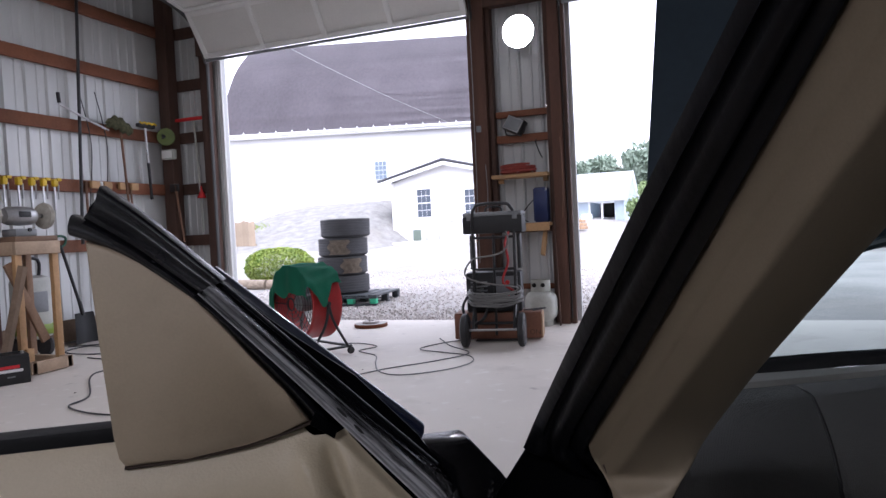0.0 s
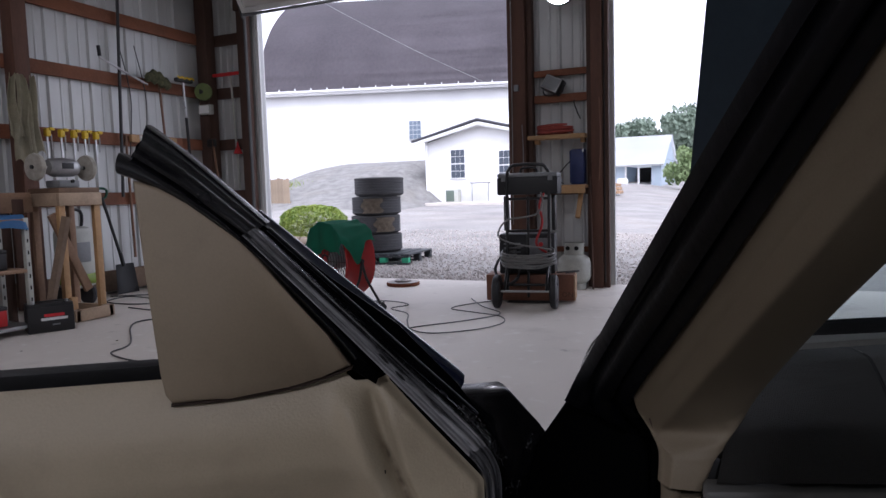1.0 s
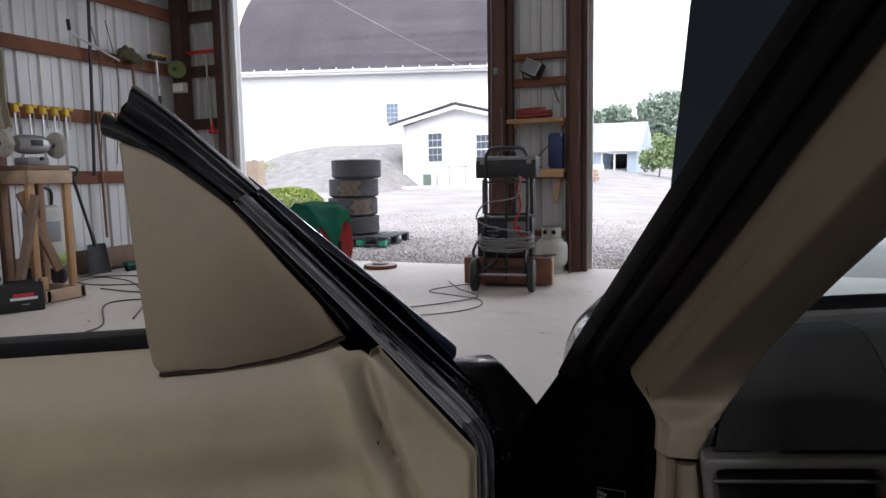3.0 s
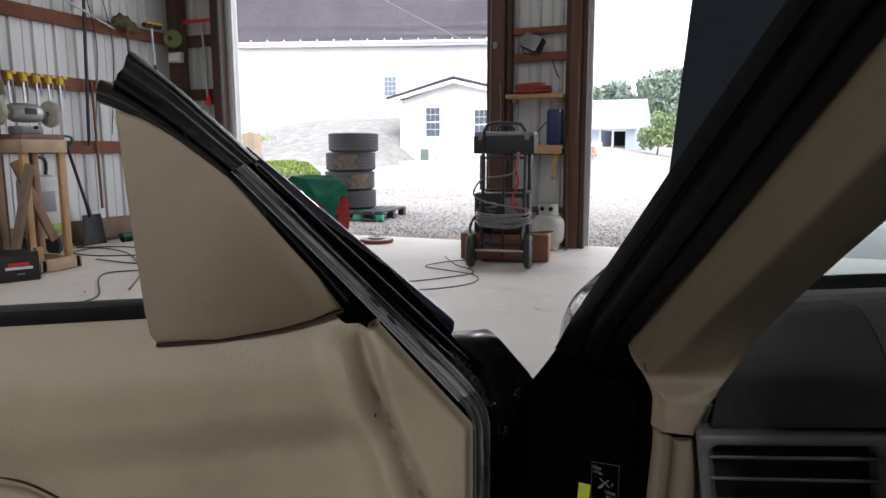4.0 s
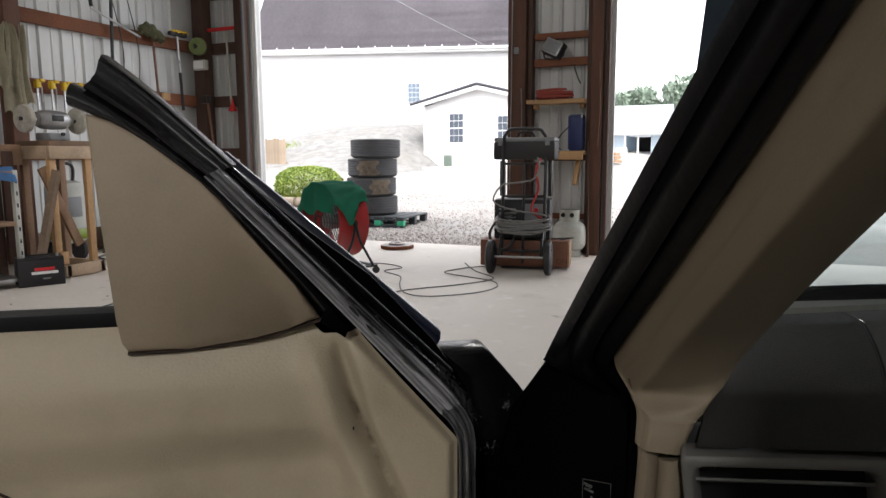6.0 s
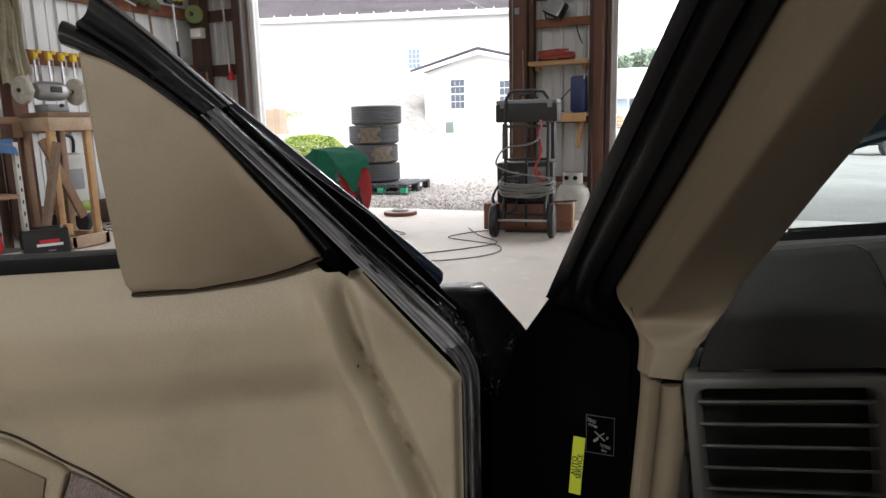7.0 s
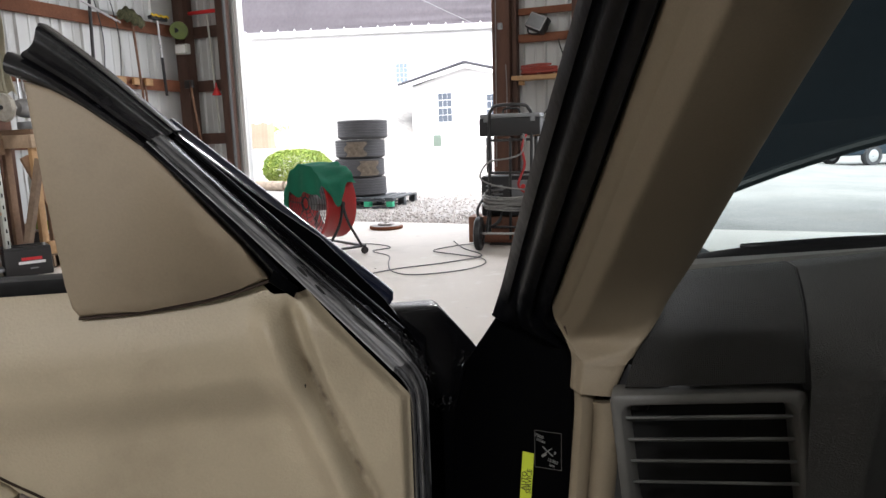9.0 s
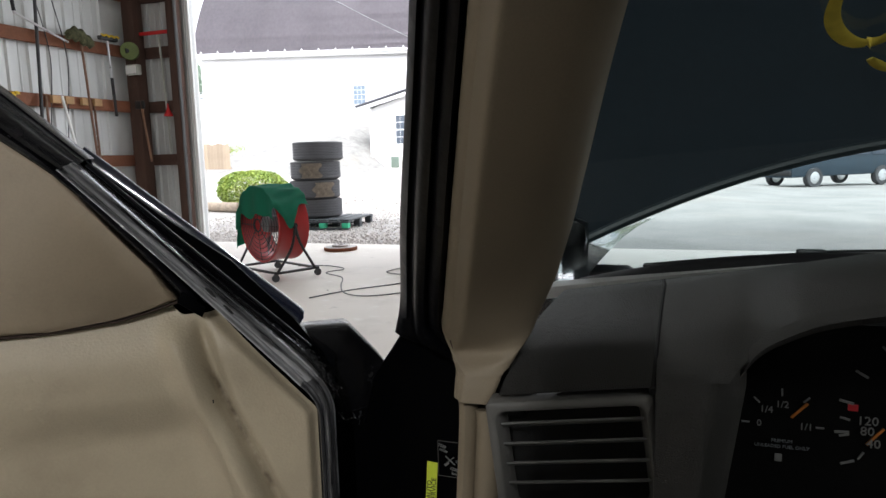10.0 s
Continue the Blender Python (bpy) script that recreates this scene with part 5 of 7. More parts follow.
def dash_cheek(s, t):
    x0 = 0.3795
    top = 0.733 + 0.145 * (x0 + 0.04 * s - 0.262)
    z = 0.49 + (top + 0.014 - 0.49) * t ** 0.8
    x = x0 + s * (rim_x(z) + 0.004 - x0)
    return Vector((x, VY - 0.0045 + 0.030 * smoothstep(0.55, 1.0, s) + 0.75 * (z - top + math.hypot(z - top, 0.004)) + 0.0045 * smoothstep(0.006, 0.014, z - top), z))


part("dash_panel", sheet(B(), dash_cheek, 16, 30, 0.0), DASHGREY, dash, world=True, angle=70)
part("binnacle", loft(B(), [strand([(x, y + dy, z + dz) for x, y, z in rim], 6) for dy, dz in ((0.09, -0.004), (0.01, -0.002), (-0.006, 0.001), (-0.010, 0.006), (0.0, 0.012))]), DASHGREY, dash, "dark hooded instrument binnacle", world=True, angle=70)
face = part("gauge_panel", box(B(), (0.625, 0.432, 0.638), (0.43, 0.006, 0.264)), GAUGEFACE, dash, "black instrument face with white markings", world=True)
UP = Matrix(((1, 0, 0, 0), (0, 0, -1, 0), (0, 1, 0, 0), (0, 0, 0, 1)))
GY = 0.4275


def mark(c, w, h, rot=0.0, material=GAUGEWHITE):
    part("gauge_mark", box(B(), (0, 0, 0), (w, 0.0012, h), Matrix.Translation((c[0], GY, c[1])) @ Matrix.Rotation(radians(rot), 4, "Y")), material, face, world=True)


FC, TC = (0.474, 0.687), (0.543, 0.690)
for a, txt in ((180, "0"), (135, "1/4"), (92, "1/2"), (0, "1/1")):
    ca, sa = math.cos(radians(a)), math.sin(radians(a))
    mark((FC[0] + 0.027 * ca, FC[1] + 0.027 * sa), 0.006, 0.0012, -a)
    letters(txt, 0.0078, GAUGEWHITE, face, Matrix.Translation((FC[0] + 0.017 * ca, GY - 0.001, FC[1] + 0.017 * sa)) @ UP)
mark((FC[0] + 0.024 * 0.7, FC[1] + 0.022), 0.006, 0.0012, -45)
mark((FC[0] + 0.012, FC[1] + 0.013), 0.017, 0.0020, -48, GAUGEORANGE)
for k, txt in enumerate(("PREMIUM", "UNLEADED FUEL ONLY")):
    letters(txt, 0.0038, CASEGREY, face, Matrix.Translation((FC[0], GY - 0.001, FC[1] - 0.0135 - 0.0048 * k)) @ UP)
part("fuel_symbol", box(B(), (FC[0] - 0.002, GY, FC[1] - 0.028), (0.0055, 0.0012, 0.0065), bevel=0.0005), GAUGEWHITE, face, world=True)
for a, txt in ((165, "120"), (195, "80"), (240, "40")):
    ca, sa = math.cos(radians(a)), math.sin(radians(a))
    mark((TC[0] + 0.026 * ca, TC[1] + 0.026 * sa), 0.007, 0.0014, -a)
    letters(txt, 0.010, GAUGEWHITE, face, Matrix.Translation((TC[0] + 0.010 * ca, GY - 0.001, TC[1] + 0.016 * sa + 0.002)) @ UP)
mark((TC[0] - 0.02, TC[1] + 0.016), 0.007, 0.005, 0, LABELRED)
mark((TC[0] - 0.004, TC[1] - 0.006), 0.018, 0.0020, -52, GAUGEORANGE)
SC = (0.60, 0.69)
for i in range(14):
    a = 200 - i * 17
    ca, sa = math.cos(radians(a)), math.sin(radians(a))
    mark((SC[0] + 0.084 * ca, SC[1] + 0.084 * sa), 0.010, 0.0018, -a)

# ---- bonnet, wings, screen, roof: the shell round the cabin ----
def bonnet(s, t):
    x = (s - 0.5) * 2
    z0 = 0.925 - 0.212 * abs(x) ** 1.9
    z = z0 + t * (1.02 + (0.10 - 0.13 * abs(x) ** 2))
    return Vector((CX + x * (0.768 - 0.07 * (z - 0.8)), 1.27 + 0.30 * (z - 0.8) + 0.05 * (1 - x * x), z))


lid = part("bonnet", sheet(B(), bonnet, 40, 24, 0.02), NAVY, car, "dark navy bonnet standing upright", world=True, angle=60)
part("bonnet_edge", sweep(B(), [bonnet(s, 0.0) + Vector((0, -0.012, 0)) for s in np.linspace(0, 1, 20)], 0.010, seg=8, n=2), HOODEDGE, lid, "dull blue-grey rolled edge", world=True)
for x in (0.194, 1.706):
    part("bonnet_hinge", slab(B(), [(-0.022, 0.095), (0.028, 0.075), (0.030, 0.045), (0.024, 0.02), (0.029, -0.03), (0.022, -0.10), (-0.022, -0.10)], 0.05, pose(x, 1.225, 0.695, 90, 0, 0), 0.004), PLATEBLACK, lid, "black bonnet hinge arm", world=True)


def wing(s, t, side):
    y = 0.56 + 1.75 * t
    a = s * math.pi / 2
    drop = 0.06 * t * t
    x = 0.270 - (0.140 + 0.092 * smoothstep(0.56, 0.96, y)) * math.sin(a) ** 0.8 + 0.05 * t * t
    z = 0.40 + (0.335 - drop) * math.cos(a) ** 0.22 if s < 0.98 else 0.36
    return Vector((x if side < 0 else 2 * CX - x, y, z))


for side in (-1, 1):
    part("wing", sheet(B(), lambda s, t, side=side: wing(s, t, side), 28, 36, 0.006), BLACKPAINT, car, "glossy black front wing", world=True, angle=60)
part("scuttle", sheet(B(), lambda s, t: Vector((0.235 + 1.43 * s, 0.72 + 0.36 * t, 0.715 - 0.14 * t + 0.03 * math.sin(math.pi * s))), 20, 6, 0.01), BLACKPLASTIC, car, "black scuttle panel", world=True)


def cowl_z(x):
    side = max(0.0, 0.62 - min(x, 2 * CX - x))
    return 0.777 - 0.0475 * (side / 0.375) ** 2


part("cowl_grille", sheet(B(), lambda s, t: Vector((0.250 + 1.40 * s, 0.765 + 0.09 * t, cowl_z(0.250 + 1.40 * s) - 0.012 + 0.012 * math.sin(math.pi * min(1.0, t * 1.6)) ** 0.6 - 0.05 * max(0.0, t - 0.6))), 60, 16, 0.008), BLACKPLASTIC, car, "black plastic cowl below the windscreen", world=True, angle=60)
wip = part("wiper", sweep(B(), [(0.355, 0.80, 0.752), (0.45, 0.80, 0.7625), (0.55, 0.80, 0.771), (0.62, 0.80, 0.7755), (0.95, 0.805, 0.782)], 0.0050, seg=10), BLACKMETAL, car, "black wiper arm", world=True)
for c in ((0.552, 0.80, 0.775), (0.365, 0.80, 0.752)):
    part("wiper_joint", box(B(), c, (0.034, 0.012, 0.009), bevel=0.003), BLACKMETAL, wip, world=True)


def screen(s, t):
    a = Vector((0.255 + 1.39 * s, 0.735 + 0.05 * math.sin(math.pi * s), 0.775 + 0.02 * math.sin(math.pi * s)))
    b = Vector((0.57 + 0.76 * s, -0.34 + 0.05 * math.sin(math.pi * s), 1.315 + 0.02 * math.sin(math.pi * s)))
    return a.lerp(b, t)


glass = part("windscreen", sheet(B(), lambda s, t: screen(1.08 * s - 0.04, 1.07 * t - 0.07), 14, 8), GLASS, car, "clear windscreen glass", world=True, angle=80)
glass.visible_shadow = False


def chalk(points, w):
    """A yellow paint-pen stroke on the inside of the screen."""
    base = [screen(s, t) + Vector((0, -0.004, -0.006)) for s, t in points]
    return sweep(B(), base, w, 0.0010, side=(1, 0, 0.1), seg=8, n=8, taper=lambda s: 0.25 + 0.75 * math.sin(math.pi * min(1.0, 0.08 + 0.9 * s)) ** 0.7)


part("chalk_stroke", chalk([(0.08, 0.420), (0.084, 0.398), (0.090, 0.384), (0.100, 0.3715), (0.111, 0.364), (0.1205, 0.365), (0.1256, 0.372), (0.135, 0.387)], 0.0052), CHALK, glass, "yellow paint-pen writing", world=True)
part("chalk_stroke", chalk([(0.1237, 0.348), (0.134, 0.339), (0.145, 0.334), (0.160, 0.332)], 0.0042), CHALK, glass, world=True)


def crown(s, t):
    x, y = (s - 0.5) * 2, -0.325 - 1.27 * t
    return Vector((CX + 0.485 * x, y - 0.03 * x * x, 1.375 - 0.075 * abs(x) ** 3 - 0.045 * (2 * t - 1) ** 2))


part("roof", sheet(B(), crown, 20, 16, 0.025), BLACKPAINT, car, "dark car roof", world=True, angle=60)
part("headliner", sheet(B(), lambda s, t: crown(0.05 + 0.9 * s, 0.02 + 0.96 * t) - Vector((0, 0, 0.035)), 12, 10), HEADLINER, car, "pale fabric headliner", world=True, angle=60)
for side in (-1, 1):
    def across(x, side=side):
        return x if side < 0 else 2 * CX - x
    part("roof_rail", sweep(B(), [(across(0.50), -0.34, 1.305), (across(0.455), -0.60, 1.318), (across(0.45), -1.0, 1.325), (across(0.465), -1.35, 1.315), (across(0.49), -1.60, 1.29)], 0.022, 0.03, seg=10, n=4), BLACKPAINT, car, world=True)
    part("centre_pillar", sweep(B(), [(across(0.15), -0.98, 0.30), (across(0.17), -0.97, 0.80), (across(0.45), -1.02, 1.31)], 0.025, 0.05, side=(1, 0, 0), seg=10), BLACKPAINT, car, world=True)
    part("rear_pillar", sweep(B(), [(across(0.20), -2.02, 0.84), (across(0.34), -1.80, 1.06), (across(0.49), -1.56, 1.30)], 0.03, 0.08, side=(1, 0, 0), seg=10), BLACKPAINT, car, "black rear pillar", world=True)
part("front_pillar", sweep(B(), [(2 * CX - 0.16, 0.42, 0.75), (2 * CX - 0.26, 0.20, 0.90), (2 * CX - 0.36, 0.0, 1.05), (2 * CX - 0.50, -0.34, 1.30)], 0.025, 0.04, side=(1, 0, 0), seg=10), BLACKPAINT, car, "black far windscreen pillar", world=True)
part("sill", box(B(), (0.19, -0.55, 0.28), (0.16, 2.1, 0.14), bevel=0.03), BLACKPAINT, car, "black door sill", world=True)
part("cabin_floor", box(B(), (CX, -0.7, 0.24), (1.4, 2.9, 0.05), bevel=0.01), BLACKPLASTIC, car, world=True)
part("bay_floor", box(B(), (CX, 1.50, 0.24), (1.3, 1.5, 0.05), bevel=0.01), BLACKPLASTIC, car, world=True)
part("bulkhead", box(B(), (CX, 0.86, 0.45), (1.4, 0.03, 0.36), bevel=0.01), BLACKPLASTIC, car, world=True)


def flank(y0, y1, side, n):
    """A body side with its swage line, tucked in below and at the waist, cut away round the wheel."""
    bm = B()
    rows = []
    for i in range(n + 1):
        y = y0 + (y1 - y0) * i / n
        row = []
        for j in range(13):
            t = j / 12
            low = 0.25
            if abs(y + 1.25) < 0.36:
                low = max(low, 0.31 + math.sqrt(0.36 ** 2 - (y + 1.25) ** 2))
            z = low + (0.815 - low) * t
            x = 0.112 + 0.05 * max(0.0, (0.45 - z) / 0.2) ** 2 + 0.05 * max(0.0, (z - 0.68) / 0.135) ** 2 - (0.008 if 0.44 < z < 0.58 else 0.0) + 0.06 * max(0.0, (-2.2 - y) / 0.5) ** 2
            row.append(bm.verts.new((x if side < 0 else 2 * CX - x, y, z)))
        rows.append(row)
    faces = [bm.faces.new((rows[i][j], rows[i + 1][j], rows[i + 1][j + 1], rows[i][j + 1])) for i in range(n) for j in range(12)]
    bmesh.ops.solidify(bm, geom=faces, thickness=0.02)
    return bm


part("rear_side", flank(-2.70, -0.64, -1, 60), BLACKPAINT, car, "black rear body side", world=True, angle=50)
part("far_side", flank(-2.70, 0.60, 1, 90), BLACKPAINT, car, "closed far side of the car", world=True, angle=50)
part("boot_lid", sheet(B(), lambda s, t: Vector((CX + (s - 0.5) * (1.46 - 0.10 * t), -2.02 - 0.66 * t, 0.855 - 0.03 * t - 0.04 * (2 * s - 1) ** 4 + 0.012 * math.sin(math.pi * t))), 20, 12, 0.02), BLACKPAINT, car, "black boot lid", world=True, angle=60)
part("tail", box(B(), (CX, -2.68, 0.58), (1.50, 0.10, 0.48), bevel=0.04), BLACKPAINT, car, "black car tail", world=True)
part("rear_bumper", box(B(), (CX, -2.76, 0.40), (1.60, 0.14, 0.20), bevel=0.05), BLACKPLASTIC, car, world=True)
part("rear_shelf", box(B(), (CX, -1.85, 0.80), (1.36, 0.42, 0.03), bevel=0.01), BLACKPLASTIC, car, world=True)


def back_glass(s, t):
    return Vector((CX + (s - 0.5) * (1.34 - 0.46 * t), -2.03 + 0.47 * t, 0.85 + 0.45 * t + 0.02 * math.sin(math.pi * s)))


rear_glass = part("rear_screen", sheet(B(), back_glass, 10, 6), GLASS, car, "clear rear screen glass", world=True, angle=80)
rear_glass.visible_shadow = False
part("nose", box(B(), (CX, 2.28, 0.33), (1.52, 0.20, 0.24), bevel=0.06), BLACKPAINT, car, "black car nose", world=True)
for x in (0.22, 1.68):
    for y in (1.60, -1.25):
        w = part("wheel", lathe(B(), [(0.19, -0.09), (0.29, -0.09), (0.31, -0.05), (0.31, 0.05), (0.29, 0.09), (0.19, 0.09)], 28, pose(x, y, 0.31, 0, 90, 0)), TYRE, car, "black tyre", world=True)
        part("rim", lathe(B(), [(0.02, -0.07), (0.10, -0.085), (0.19, -0.075), (0.19, 0.075), (0.10, 0.085), (0.02, 0.07)], 28, pose(x, y, 0.31, 0, 90, 0), True), STEEL, w, "silver wheel rim", world=True)


# ---- shop lamps ----
def shop_light(at, turn, watts, name="ceiling_light"):
    f = thing(name, at, "long white LED shop light hung from the ceiling", "lamp", "shop lights", turn=turn)
    part("housing", box(B(), (0, 0, 0.03), (1.2, 0.16, 0.05), bevel=0.012), DOORFRAME, f)
    for y in (-0.04, 0.04):
        part("tube", cyl(B(), (-0.58, y, -0.005), (0.58, y, -0.005), 0.014, seg=10), LAMPGLOW, f, "lit LED tube")
    for x in (-0.5, 0.5):
        part("hanger", cyl(B(), (x, 0, 0.05), (x, 0, EAVE - at[2] + 0.02), 0.004, seg=6), GALV, f)
    ld = bpy.data.lights.new("tube_light", "AREA")
    ld.shape, ld.size, ld.size_y, ld.energy, ld.color = "RECTANGLE", 1.15, 0.14, watts, (1.0, 0.97, 0.92)
    lo = new("tube_light", ld)
    lo.parent = f
    lo.matrix_basis = pose(0, 0, -0.03)
    return f


for x, y, w in ((4.6, -2.8, SHOP * 0.5), (-2.9, 1.4, SHOP * 0.24), (1.0, -5.3, SHOP * 1.9)):
    shop_light((x, y, 4.0), 90, w)


def flood_light():
    f = thing("flood_light", (-1.21, 6.08, 2.76), "bright round LED work light fixed high on the post", "lamp")
    part("housing", lathe(B(), [(0.15, 0.004), (0.158, -0.02), (0.12, -0.05), (0.03, -0.055)], 28, pose(0, 0, 0, 96, 0, 0)), BLACKMETAL, f)
    part("lens", lathe(B(), [(0.148, 0.0), (0.10, 0.014), (0.001, 0.02)], 28, pose(0, 0, 0, 96, 0, 0)), LAMPGLOW, f, "glowing lens")
    part("bracket", box(B(), (0, 0.09, 0.0), (0.05, 0.16, 0.03), bevel=0.006), BLACKMETAL, f)


flood_light()


# ---- things by the post between the doorways ----
def hand_truck():
    h = thing("hand_truck", (-1.26, 5.05, 0), "black steel hand truck loaded with a case and cables", "hand truck", turn=9)
    part("frame", sweep(B(), [(-0.17, 0.06, 0.10), (-0.17, 0.10, 0.60), (-0.17, 0.13, 1.02), (-0.15, 0.125, 1.10), (-0.10, 0.12, 1.135), (0.10, 0.12, 1.135), (0.15, 0.125, 1.10), (0.17, 0.13, 1.02), (0.17, 0.10, 0.60), (0.17, 0.06, 0.10)], 0.0135, seg=10, n=5), BLACKMETAL, h, "black tubular frame")
    part("centre_bar", cyl(B(), (0, 0.06, 0.06), (0, 0.12, 0.88), 0.011, seg=8), BLACKMETAL, h)
    for z, y in ((0.16, 0.065), (0.32, 0.08), (0.60, 0.10), (0.86, 0.118)):
        part("cross_bar", cyl(B(), (-0.17, y, z), (0.17, y, z), 0.011, seg=8), BLACKMETAL, h)
    part("axle", cyl(B(), (-0.25, -0.13, 0.135), (0.25, -0.13, 0.135), 0.010, seg=8), GALV, h)
    for x in (-0.165, 0.165):
        part("axle_strut", sweep(B(), [(x, -0.13, 0.13), (x, -0.05, 0.24), (x, 0.08, 0.36)], 0.012, seg=8), BLACKMETAL, h)
    for x in (-0.225, 0.225):
        w = part("wheel", lathe(B(), [(0.07, -0.022), (0.115, -0.028), (0.132, -0.018), (0.135, 0.0), (0.132, 0.018), (0.115, 0.028), (0.07, 0.022)], 28, pose(x, -0.13, 0.135, 0, 90)), BLACKPLASTIC, h, "black rubber wheel")
        part("hub", lathe(B(), [(0.012, -0.03), (0.05, -0.024), (0.072, -0.018), (0.072, 0.018), (0.05, 0.024), (0.012, 0.03)], 20, pose(x, -0.13, 0.135, 0, 90), True), BLACKMETAL, w)
    part("toe_plate", box(B(), (0, 0.22, 0.012), (0.36, 0.26, 0.008), bevel=0.002), BLACKMETAL, h)
    return h


hand_truck()


def at_truck(x, y, z):
    return pose(-1.26, 5.05, 0, 0, 0, 9) @ Vector((x, y, z))


def crate():
    c = thing("crate", tuple(at_truck(0.0, 0.25, 0.0)), "brown timber box on the hand truck's toe plate", "box", turn=9)
    part("body", box(B(), (0, 0, 0.128), (0.72, 0.24, 0.215), bevel=0.006), CRATE, c)
    part("end_panel", box(B(), (0.365, 0, 0.122), (0.012, 0.23, 0.20), bevel=0.003), CARDBOARD, c)
    letters("ON", 0.06, DARKWOOD, c, PLACE[c] @ Matrix.Translation((0.31, -0.1215, 0.07)) @ Matrix(((1, 0, 0, 0), (0, 0, -1, 0), (0, 1, 0, 0), (0, 0, 0, 1))), "dark stencilled letters")


crate()


def top_case():
    c = thing("top_case", tuple(at_truck(0.0, 0.24, 0.60)), "black and grey equipment case on the hand truck", "case", turn=6)
    part("body", box(B(), (0.0, 0, 0.365), (0.50, 0.24, 0.145), bevel=0.014), BLACKPLASTIC, c)
    part("lid", box(B(), (0.0, 0.0, 0.453), (0.495, 0.235, 0.035), bevel=0.012), CASEGREY, c, "grey lid")
    part("handle", sweep(B(), [(-0.07, -0.02, 0.475), (-0.05, -0.03, 0.51), (0.05, -0.03, 0.51), (0.07, -0.02, 0.475)], 0.009, seg=8), BLACKPLASTIC, c)
    for x in (-0.19, 0.19):
        part("latch", box(B(), (x, -0.122, 0.43), (0.04, 0.01, 0.05), bevel=0.003), CASEGREY, c)
    for x in (-0.2, 0.2):
        part("support", box(B(), (x, 0.02, 0.14), (0.03, 0.10, 0.29), bevel=0.004), BLACKMETAL, c)


top_case()


def charger():
    c = thing("welder", tuple(at_truck(0.0, 0.24, 0.236)), "black wheeled welder box behind the hand truck frame", "welder", turn=9)
    part("body", box(B(), (-0.02, 0.02, 0.17), (0.46, 0.22, 0.33), bevel=0.015), BLACKPLASTIC, c)
    part("front_panel", box(B(), (0.09, -0.095, 0.20), (0.18, 0.012, 0.20), bevel=0.004), CASEGREY, c)
    for z in (0.15, 0.25):
        part("knob", cyl(B(), (0.10, -0.10, z), (0.10, -0.125, z), 0.018, seg=14), REDPLASTIC, c, "red knob")
    for i in range(6):
        part("louvre", box(B(), (-0.14, -0.092, 0.08 + 0.035 * i), (0.14, 0.006, 0.012), bevel=0.002), CASEGREY, c)


charger()


def coil(name, at, r, wire, turns, material, label, turn=0, tilt=0, squash=0.55, drop=0.018, tail=None):
    c = thing(name, at, label, "cable", turn=turn)
    rnd = random.Random(sum(map(ord, name)))
    pts = []
    for i in range(turns * 10):
        a = 2 * math.pi * i / 10
        rr = r * (1 + rnd.uniform(-0.08, 0.08))
        pts.append((rr * math.cos(a), rr * squash * math.sin(a), drop * i / 10 + rnd.uniform(-0.008, 0.008)))
    if tail:
        pts += tail
    part("loop", sweep(B(), [Euler((radians(tilt), 0, 0)).to_matrix() @ Vector(p) for p in pts], wire, seg=8, n=3), material, c)
    return c


coil("grey_cable", tuple(at_truck(0.0, 0.06, 0.33)), 0.215, 0.0072, 11, CABLEGREY, "grey cable wound round the hand truck", turn=9, tilt=12, squash=0.6, drop=0.0105,
     tail=[(0.18, -0.1, 0.16), (-0.05, -0.12, 0.20), (-0.20, -0.1, 0.25), (-0.21, -0.05, 0.31), (-0.15, 0.02, 0.37), (0.0, -0.02, 0.40), (0.10, 0.0, 0.43), (0.135, 0.02, 0.52), (0.12, 0.05, 0.58)])
coil("black_cable", tuple(at_truck(-0.17, 0.10, 0.28)), 0.10, 0.007, 3, CABLEBLACK, "black cord looped over the hand truck", turn=9, tilt=70, squash=1.3, drop=0.02)


def cord(name, pts, r, material, label):
    c = thing(name, pts[0], label, "cable")
    part("cord", sweep(B(), pts, r, seg=8, n=8), material, c, world=True)
    return c


cord("red_cable", [tuple(at_truck(0.13, 0.12, 0.90)), tuple(at_truck(0.10, 0.06, 0.80)), tuple(at_truck(0.12, 0.07, 0.66)), tuple(at_truck(0.07, 0.06, 0.50)), tuple(at_truck(0.15, 0.08, 0.42))], 0.010, CABLERED, "red cable hanging behind the hand truck")
cord("power_cable", [tuple(at_truck(0.30, 0.05, 0.26)), tuple(at_truck(0.40, 0.10, 0.27)), tuple(at_truck(0.36, 0.22, 0.255)), tuple(at_truck(0.22, 0.16, 0.25))], 0.006, CABLEBLACK, "black cord lying on the timber box")


